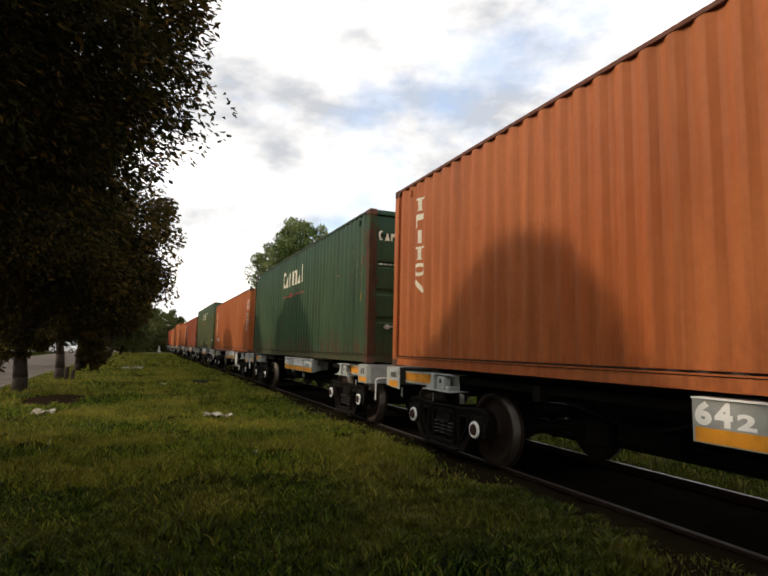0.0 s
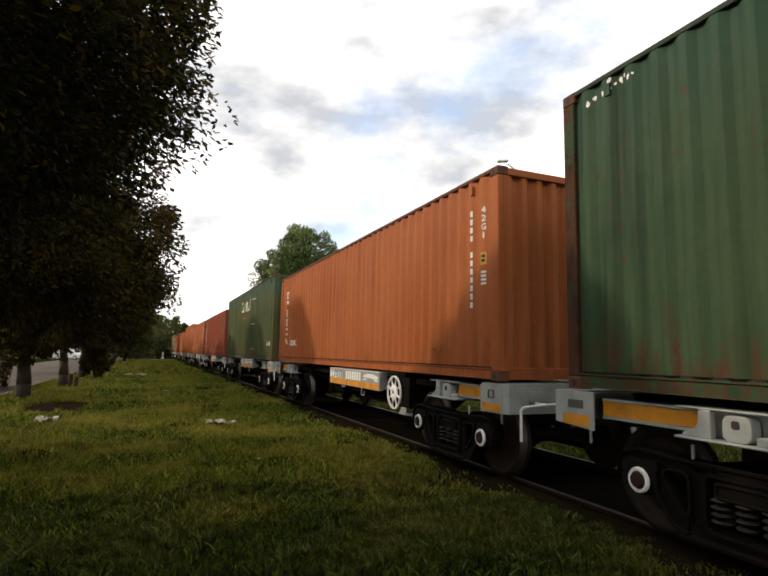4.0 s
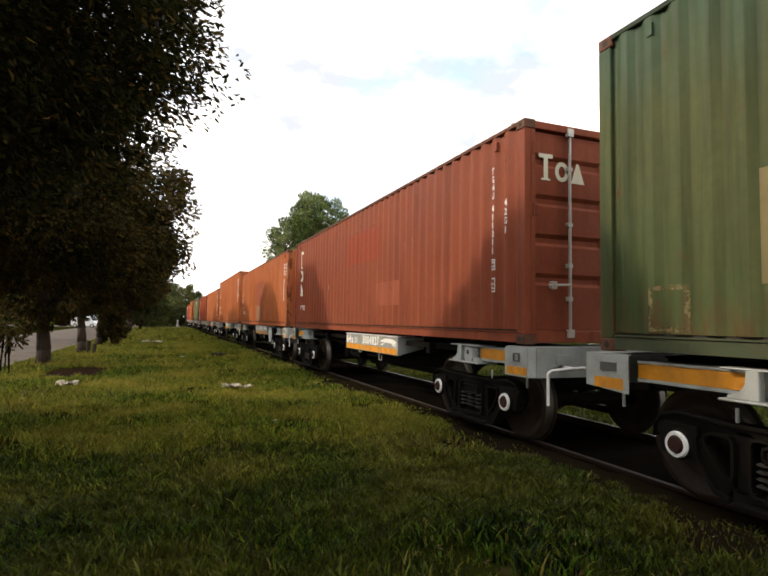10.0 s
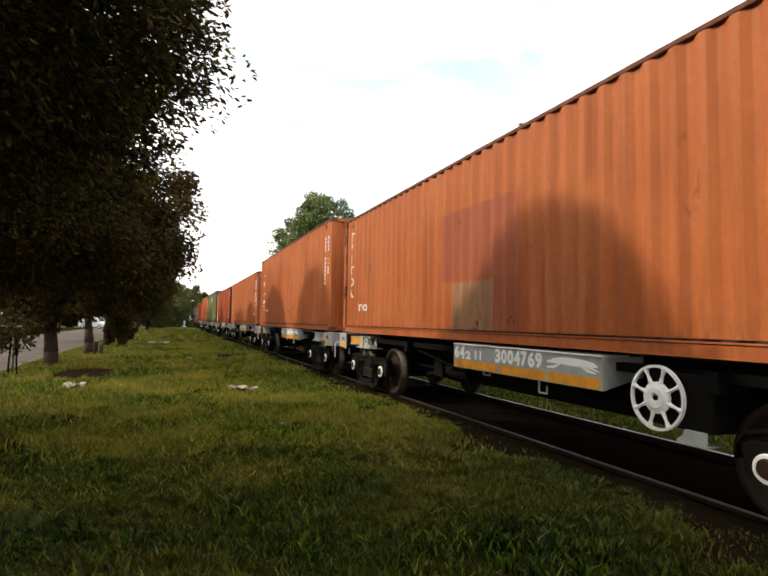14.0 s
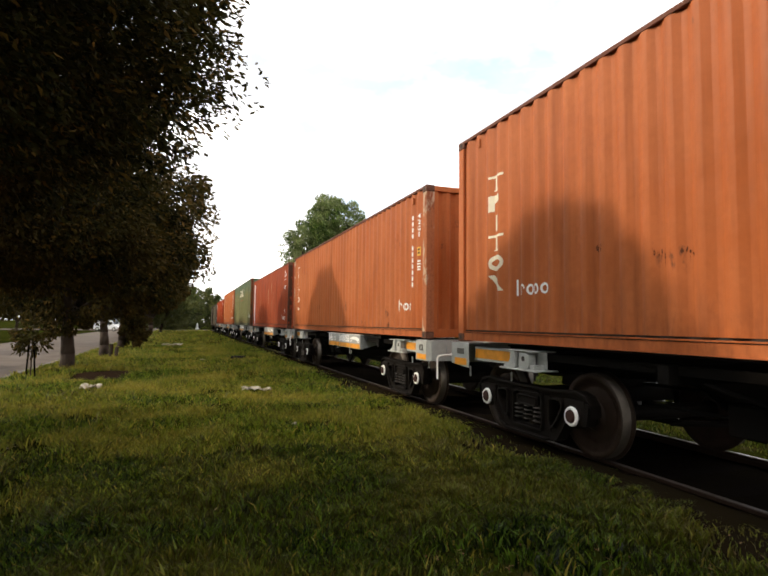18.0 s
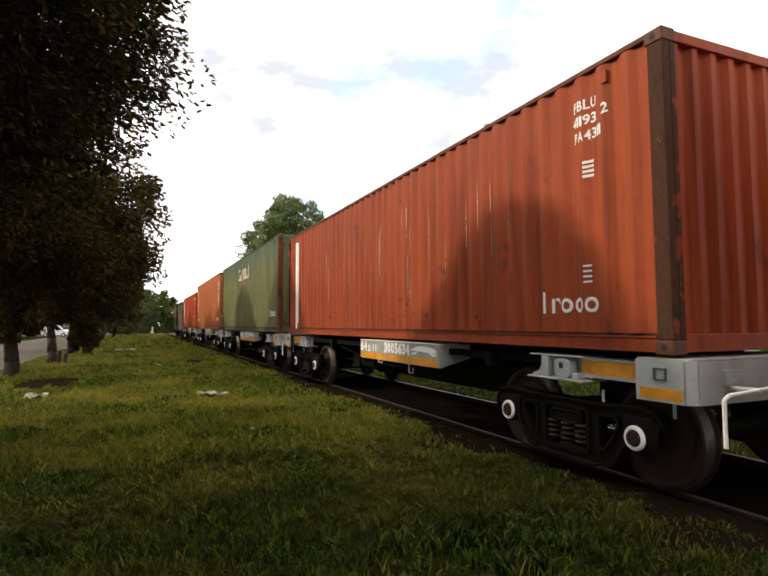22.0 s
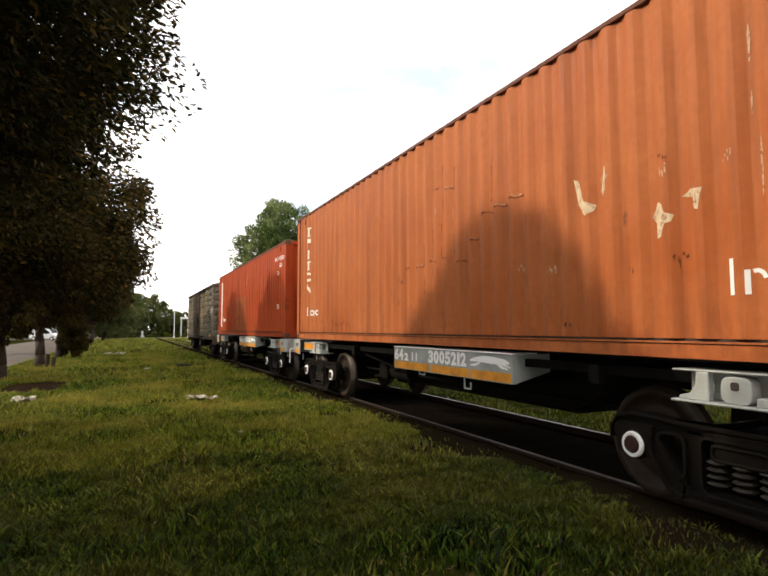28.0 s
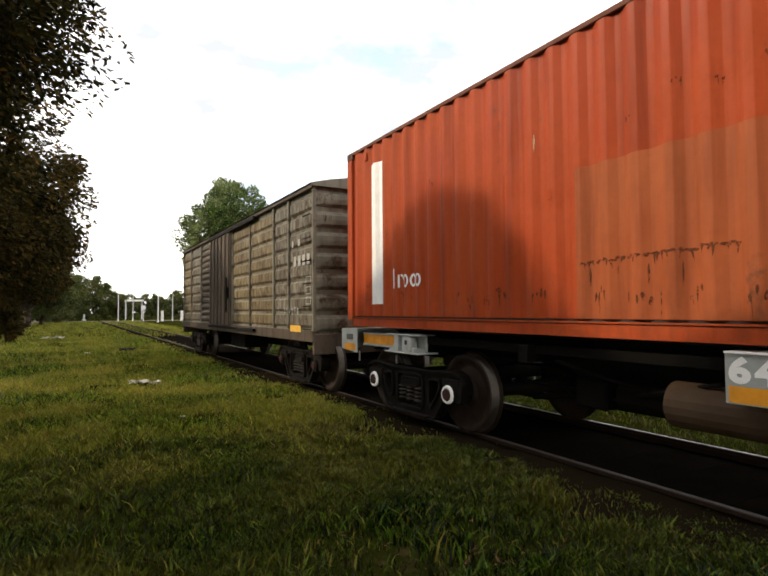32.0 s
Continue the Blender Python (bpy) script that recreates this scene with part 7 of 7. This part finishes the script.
t5 = tree(15, (-3.3, 33.4, 0), 6.4, 3.3, 32000, 0.195, low=2.4)
t6 = tree(16, (-3.5, 39.0, 0), 6.6, 3.4, 30000, 0.215, low=2.4)
rng = random.Random(4)
# The last copy, behind the camera, is unseen and added to cut sky light.
for k, (x, y) in enumerate(((-3.6, 45.5), (-3.4, 52.0), (-3.7, 58.5), (-3.5, 66.0), (-3.9, 72.5), (-13.5, 12), (-13.0, 24), (-13.8, 34), (-13.2, 45), (-14, 57), (-13.5, 70), (-14.5, 86), (-13.6, 4), (-3.5, -9.0))):
    s = rng.uniform(0.92, 1.12) if x > -10 else rng.uniform(0.72, 0.88)
    c = copy_thing((t5, t6)[k % 2], pose(x, y, -0.05, 0, 0, rng.uniform(0, 360)))
    c.scale = (s, s, s)
    if x < -10:
        tagged(c, "dense dark-leaved tree across the road", group="trees across the road")

shrub = thing("shrub", "dense dark shrub under the row of trees", "shrub", "", "", (-2.55, 33.2, 0))
part("leaves", leaves_mesh("leaves", 51, 9000, (0, 0, 1.1), (0.62, 0.8, 1.2), 0.13, LEAF, 0.30, 0.5, low=0.1), None, shrub, "dense dark leaves")
bm = B()
for dx, dy in ((0.3, 0.1), (-0.3, 0.2), (0.0, -0.3), (0.1, 0.4)):
    rod(bm, (dx * 0.3, dy * 0.3, -0.05), (dx, dy, 1.3), 0.03, 6, 0.012)
part("stems", bm, BARK, shrub)

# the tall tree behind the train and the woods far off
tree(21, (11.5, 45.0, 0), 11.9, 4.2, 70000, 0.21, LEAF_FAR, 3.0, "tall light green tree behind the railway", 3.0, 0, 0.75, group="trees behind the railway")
MIDGREEN = leaf_material("olive_green_leaves", (0.022, 0.040, 0.006), (0.080, 0.105, 0.018), (0.16, 0.15, 0.035), 0.3)
tree(22, (-1.6, 91.0, 0), 8.2, 4.3, 26000, 0.30, MIDGREEN, 1.6, "round olive green tree at the end of the row", 0.5, 0, 0.8)
tree(23, (-3.0, 78.0, 0), 6.8, 3.9, 24000, 0.28, MIDGREEN, 1.6, "round olive green tree at the end of the row", 0.5, 0, 0.8)
w1 = tree(31, (3.0, 124, 0), 8.5, 5.5, 16000, 0.45, MIDGREEN, 2.0, "round dark green tree far off beyond the crossing", 0.6, 0, 0.9, group="far trees")
w2 = tree(32, (-13, 110, 0), 9.5, 5.5, 16000, 0.45, MIDGREEN, 2.0, "round dark green tree far off beyond the crossing", 0.6, 0, 0.9, group="far trees")
for k, (x, y, s) in enumerate(((-5, 118, 0.9), (9, 128, 0.5), (15, 126, 0.62), (21, 130, 0.55), (27, 128, 0.6), (34, 126, 0.7), (42, 130, 0.8), (-16, 112, 1.0), (-24, 116, 1.1), (50, 134, 1.1), (60, 130, 1.0), (-34, 112, 1.0), (12, 150, 0.7), (24, 150, 0.7), (6.3, 127, 0.5), (0.5, 119, 0.62), (-2.5, 113, 0.7), (18, 136, 0.5))):
    c = copy_thing((w1, w2)[k % 2], pose(x, y, -0.05, 0, 0, k * 77))
    c.scale = (s, s, s)


# ---- fallen leaves on the bare patches ----
def keep_fallen(x, y, rng):
    r1 = ((x - 1.9) / 0.7) ** 2 + ((y - 3.45) / 0.5) ** 2
    r2 = ((x - 2.75) / 0.75) ** 2 + ((y - 2.85) / 0.5) ** 2
    return rng.uniform(0, 1, len(x)) < np.maximum(np.maximum(np.exp(-r1), np.exp(-r2)), 0.03)


DRY = leaf_material("dry_fallen_leaves", (0.07, 0.032, 0.016), (0.13, 0.072, 0.032), (0.22, 0.16, 0.08), 0.1, 0.7, 0.2)
PALE = leaf_material("pale_dry_leaves", (0.14, 0.10, 0.045), (0.24, 0.18, 0.09), (0.40, 0.34, 0.21), 0.1, 0.7, 0.2)


def keep_scattered(x, y, rng):
    p = np.array([noise.noise((a * 0.7, b * 0.4, 3.0)) for a, b in zip(x, y)])
    return rng.uniform(0, 1, len(x)) < np.clip(0.25 + p, 0.04, 1)


for cnt, area, size, mat, seed, keep, words in ((1500, (0.2, 4.0, 2.0, 6.5), 0.034, DRY, 41, keep_fallen, "dry brown fallen leaves scattered over thin grass"),
                                                (1500, (-3.2, 3.4, 4.0, 19.0), 0.034, PALE, 42, keep_scattered, "pale dry leaves scattered over the sunny grass")):
    fl = blades_mesh("fallen_leaves", cnt, area, size, mat, seed, keep)
    co = np.empty(len(fl.vertices) * 3)
    fl.vertices.foreach_get("co", co)
    co = co.reshape(-1, 5, 3)
    base = co[:, :1].copy()
    co[:, :, :2] = base[:, :, :2] + (co[:, :, :2] - base[:, :, :2]) * 2.2
    co[:, :, 2] = base[:, :, 2] + (0.02 if size < 0.04 else 0.085) + (co[:, :, 2] - base[:, :, 2]) * 0.35
    fl.vertices.foreach_set("co", co.reshape(-1))
    fl.update()
    tagged(new("fallen_leaves", fl), words, "leaves", kind="stuff")


# ---- small things on the verge ----
def litter(name, label, cat, x, y, w, d, mat, seed, h=0.05, folds=7, gaps=0.12):
    rng = random.Random(seed)
    bm = B()
    g = [[bm.verts.new((x + (i / folds - 0.5) * w * rng.uniform(0.8, 1.1), y + (j / folds - 0.5) * d * rng.uniform(0.8, 1.1), rise(x, y) + 0.03 + rng.uniform(0, h))) for i in range(folds + 1)] for j in range(folds + 1)]
    for j in range(folds):
        for i in range(folds):
            if rng.random() > gaps:
                bm.faces.new((g[j][i], g[j][i + 1], g[j + 1][i + 1], g[j + 1][i]))
    ob = part(name, bm, mat, None)
    sol = ob.modifiers.new("thick", "SOLIDIFY")
    sol.thickness = 0.004
    return tagged(ob, label, cat, "litter on the grass")


PAPER = plain("crumpled_white_paper", (0.46, 0.42, 0.34), 0.85, 0, 0.4, 6, (0.25, 0.2, 0.13), spec=0.1)
litter("crumpled_paper", "crumpled off-white paper lying on the grass", "litter", -1.9, 13.7, 0.42, 0.40, PAPER, 1, 0.12)
litter("crumpled_paper", "torn pale paper scraps on bare soil", "litter", 1.4, 12.7, 0.42, 0.42, PAPER, 2, 0.09, 9, 0.6)
litter("crumpled_paper", "torn pale paper scraps on bare soil", "litter", 1.72, 12.45, 0.26, 0.36, PAPER, 3, 0.07, 8, 0.66)
litter("paper_scrap", "small white paper scrap on the grass", "litter", 1.5, 8.0, 0.06, 0.08, PAPER, 4, 0.05, 3)
litter("paper_scrap", "pale flattened scrap beside the track", "litter", 3.3, 10.5, 0.40, 0.16, plain("brownish_cardboard", (0.36, 0.29, 0.20), 0.9), 5, 0.03, 4)
litter("paper_scrap", "small white paper scrap on the grass", "litter", 0.7, 22.8, 0.20, 0.20, PAPER, 6, 0.06, 4)
litter("paper_scrap", "pale sheet lying far along the grass", "litter", -0.7, 35.2, 1.1, 0.7, PAPER, 7, 0.16, 8, 0.45)
bm = B()
prism(bm, [(23.05, 0.0), (23.4, 0.0), (23.4, 0.15), (23.1, 0.13)], 1.78, 2.35)
tagged(part("plank", bm, plain("dark_wet_wood", (0.012, 0.011, 0.010), 0.9, spec=0.05), None, bevel=0.02), "short dark plank lying on the grass", "plank")
bm = B()
n = 28
ring = [(math.cos(2 * math.pi * k / n), math.sin(2 * math.pi * k / n)) for k in range(n)]
vs = [(-2.1, 17.2, rise(-2.1, 17.2) + 0.012)]
for f in (0.5, 1.0):
    for k, (c, s) in enumerate(ring):
        q = f * (1 + 0.45 * noise.noise((c * 2, s * 2, f)))
        x, y = -2.15 + 0.78 * q * c, 17.2 + 1.6 * q * s
        vs.append((x, y, rise(x, y) + (0.03 if f < 1 else 0.002)))
raw(bm, vs, [(0, 1 + k, 1 + (k + 1) % n) for k in range(n)] + [(1 + k, 1 + n + k, 1 + n + (k + 1) % n, 1 + (k + 1) % n) for k in range(n)])
tagged(part("bare_soil", bm, plain("dark_bare_soil", (0.026, 0.016, 0.010), 1.0, 0, 0.5, 6, (0.04, 0.026, 0.016), 0.9, 0.0), None), "dark patch of bare dug soil", "soil", kind="structure")

# a sapling between stakes
sp = thing("sapling", "thin sapling with drooping leaves tied between wooden stakes", "sapling", "", "", (-3.8, 17.0, 0))
bm = B()
rod(bm, (0, 0, -0.05), (0.03, 0.02, 1.7), 0.02, 6, 0.01)
part("stem", bm, BARK, sp)
part("leaves", leaves_mesh("leaves", 5, 900, (0, 0, 1.2), (0.45, 0.45, 0.7), 0.12, LEAF, 0.2, 0.5), None, sp)
for dx, dy in ((-0.12, 0.05), (0.12, -0.05)):
    bm = B()
    rod(bm, (dx, dy, -0.1), (dx * 0.5, dy * 0.5, 0.95), 0.022, 6)
    part("stake", bm, SLEEPER, sp, "thin wooden stake")
for x, y, h in ((-2.85, 25.4, 0.55), (-2.6, 25.0, 0.45)):
    bm = B()
    rod(bm, (x, y, -0.1), (x + 0.02, y, h), 0.075, 10, 0.07)
    tagged(part("stump_post", bm, BARK, None), "short weathered wooden post in the grass", "post", "short posts")


# ---- cars ----
GLASS = Mat("dark_car_glass", 0.08).color((0.02, 0.025, 0.03)).m
TYRE = plain("tyre_rubber", (0.02, 0.02, 0.02), 0.85)
LAMP = Mat("lamp_lens", 0.15).color((0.75, 0.72, 0.68)).m


def car(label, paint, at, turn, tall=1.48):
    c = thing("car", label, "car", "parked cars", "", at, turn)
    L, W = 4.1, 0.84
    prof = [(-2.05, 0.42), (-2.02, 0.72), (-1.25, 0.92), (-0.55, tall - 0.06), (0.2, tall), (1.25, tall - 0.06), (1.95, 0.98), (2.05, 0.80), (2.05, 0.36), (1.7, 0.28), (-1.8, 0.28)]
    bm = B()
    n = len(prof)
    lv = []
    for x, inset in ((-W, 0.0), (-W * 0.55, 0.0), (W * 0.55, 0.0), (W, 0.0)):
        edge = abs(x) == W
        lv.append([bm.verts.new((x * (0.82 if (edge and z > 1.0) else 1.0), y * (0.97 if edge else 1), z * (0.985 if edge else 1))) for y, z in prof])
    for a, b in zip(lv, lv[1:]):
        for i in range(n):
            bm.faces.new((a[i], a[(i + 1) % n], b[(i + 1) % n], b[i]))
    bm.faces.new(lv[0])
    bm.faces.new(lv[-1][::-1])
    part("body", bm, paint, c, bevel=0.03)
    for s in (-1, 1):
        bm = B()
        raw(bm, [(s * (W - 0.045), -0.95, 0.96), (s * (W - 0.045), 1.45, 0.98), (s * W * 0.845, 1.05, tall - 0.13), (s * W * 0.845, -0.45, tall - 0.13)], [(0, 1, 2, 3)])
        part("side_window", bm, GLASS, c)
        for y in (-1.3, 1.3):
            bm = B()
            turned(bm, [(s * 0.68, 0.001), (s * 0.68, 0.30), (s * 0.86, 0.30), (s * 0.87, 0.2), (s * 0.85, 0.001)], (0, y, 0.30), "x", 20)
            wl = part("wheel", bm, TYRE, c)
            bm = B()
            turned(bm, [(s * 0.875, 0.001), (s * 0.875, 0.18), (s * 0.86, 0.19)], (0, y, 0.30), "x", 16)
            part("rim", bm, GALV, wl, "grey wheel rim")
        bm = B()
        box(bm, s * 0.62 - 0.14, s * 0.62 + 0.14, -2.06, -1.98, 0.60, 0.74)
        part("headlight", bm, LAMP, c)
        bm = B()
        box(bm, s * 0.70 - 0.09, s * 0.70 + 0.09, 2.0, 2.06, 0.72, 0.92)
        part("tail_light", bm, REDLINE, c)
    bm = B()
    raw(bm, [(-0.62, -1.18, 0.97), (0.62, -1.18, 0.97), (0.55, -0.62, tall - 0.10), (-0.55, -0.62, tall - 0.10)], [(0, 1, 2, 3)])
    for v in bm.verts:
        v.co.y -= 0.03
    part("windscreen", bm, GLASS, c)
    bm = B()
    box(bm, -0.78, 0.78, -2.09, -1.99, 0.34, 0.52)
    part("bumper", bm, paint, c, bevel=0.02)
    return c


WHITE_CAR = Mat("white_car_paint", 0.25).color((0.78, 0.78, 0.77)).m
DARK_CAR = Mat("dark_blue_car_paint", 0.3).color((0.035, 0.055, 0.085)).m
car("white tall car parked beside the road", WHITE_CAR, (-10.4, 90, -0.055), 62, 2.0)
DRIVEN = car("dark blue car driving away along the road", DARK_CAR, (-6.3, -18, -0.055), 180)

# ---- the crossing far off ----
POLE = plain("white_painted_pole", (0.72, 0.70, 0.66), 0.6, 0, 0.2)
for x, y, h, r in ((7.2, 104, 4.4, 0.065), (8.5, 93, 4.7, 0.065), (11.2, 86, 5.9, 0.075), (14.7, 96, 4.1, 0.065)):
    p = thing("pole", "slender white pole beside the level crossing", "pole", "poles at the crossing", "", (x, y, 0))
    bm = B()
    rod(bm, (0, 0, -0.1), (0, 0, h), r, 10, r * 0.7)
    part("shaft", bm, POLE, p)
    bm = B()
    rod(bm, (0, 0, 0), (0, 0, 0.25), r * 2, 10)
    part("foot", bm, POLE, p)
sg = thing("round_sign", "round white sign on a post at the crossing", "sign", "", "", (10.2, 95, 0))
bm = B()
rod(bm, (0, 0, -0.1), (0, 0, 2.1), 0.05, 8)
part("post", bm, POLE, sg)
bm = B()
turned(bm, [(-0.06, 0.001), (-0.06, 0.36), (-0.03, 0.36), (-0.03, 0.001)], (0, 0, 2.15), "y", 20)
part("disc", bm, POLE, sg, "round white disc")
gt = thing("gate_canopy", "white flat canopy on columns far beyond the crossing", "canopy", "", "", (10.9, 119, 0))
bm = B()
box(bm, -1.5, 1.7, -1.5, 1.5, 3.5, 3.85)
part("canopy_roof", bm, POLE, gt, bevel=0.05)
for x in (-1.35, 1.55):
    bm = B()
    box(bm, x - 0.10, x + 0.10, -0.2, 0.2, -0.1, 3.5)
    part("column", bm, POLE, gt)
for x in (13, 16, 19):
    p = thing("bollard", "short white bollard at the level crossing", "bollard", "bollards", "", (x, 95, 0))
    bm = B()
    rod(bm, (0, 0, -0.1), (0, 0, 1.6), 0.22, 10, 0.2)
    part("bollard_body", bm, POLE, p)
    bm = B()
    rod(bm, (0, 0, 1.6), (0, 0, 1.68), 0.24, 10)
    part("cap", bm, GREY, p)

bm = B()
turned(bm, [(-0.1, 0.001), (-0.1, 0.35), (0.2, 0.35), (0.25, 0.2), (1.0, 0.14), (1.05, 0.2), (1.2, 0.001)], (2.2, 110, 0), "z", 12)
tagged(part("stone_marker", bm, GREY, None), "small white tapered stone marker on the grass", "marker")

# street lamp behind the railway
sl = thing("street_lamp", "tall grey street lamp with a bent arm behind the railway", "lamp", "", "", (15.6, 20.5, 0))
bm = B()
rod(bm, (0, 0, -0.1), (0, 0, 10.0), 0.09, 12, 0.05)
part("pole", bm, GALV, sl)
bm = B()
rod(bm, (0, 0, 9.9), (-1.1, -0.15, 10.3), 0.03, 8)
part("arm", bm, GALV, sl)
bm = B()
box(bm, -0.3, 0.3, -0.1, 0.1, -0.06, 0.05)
h = part("lamp_head", bm, GALV, sl, bevel=0.03)
h.matrix_basis = pose(-1.4, -0.2, 10.38, 0, -12, 8)

motions()
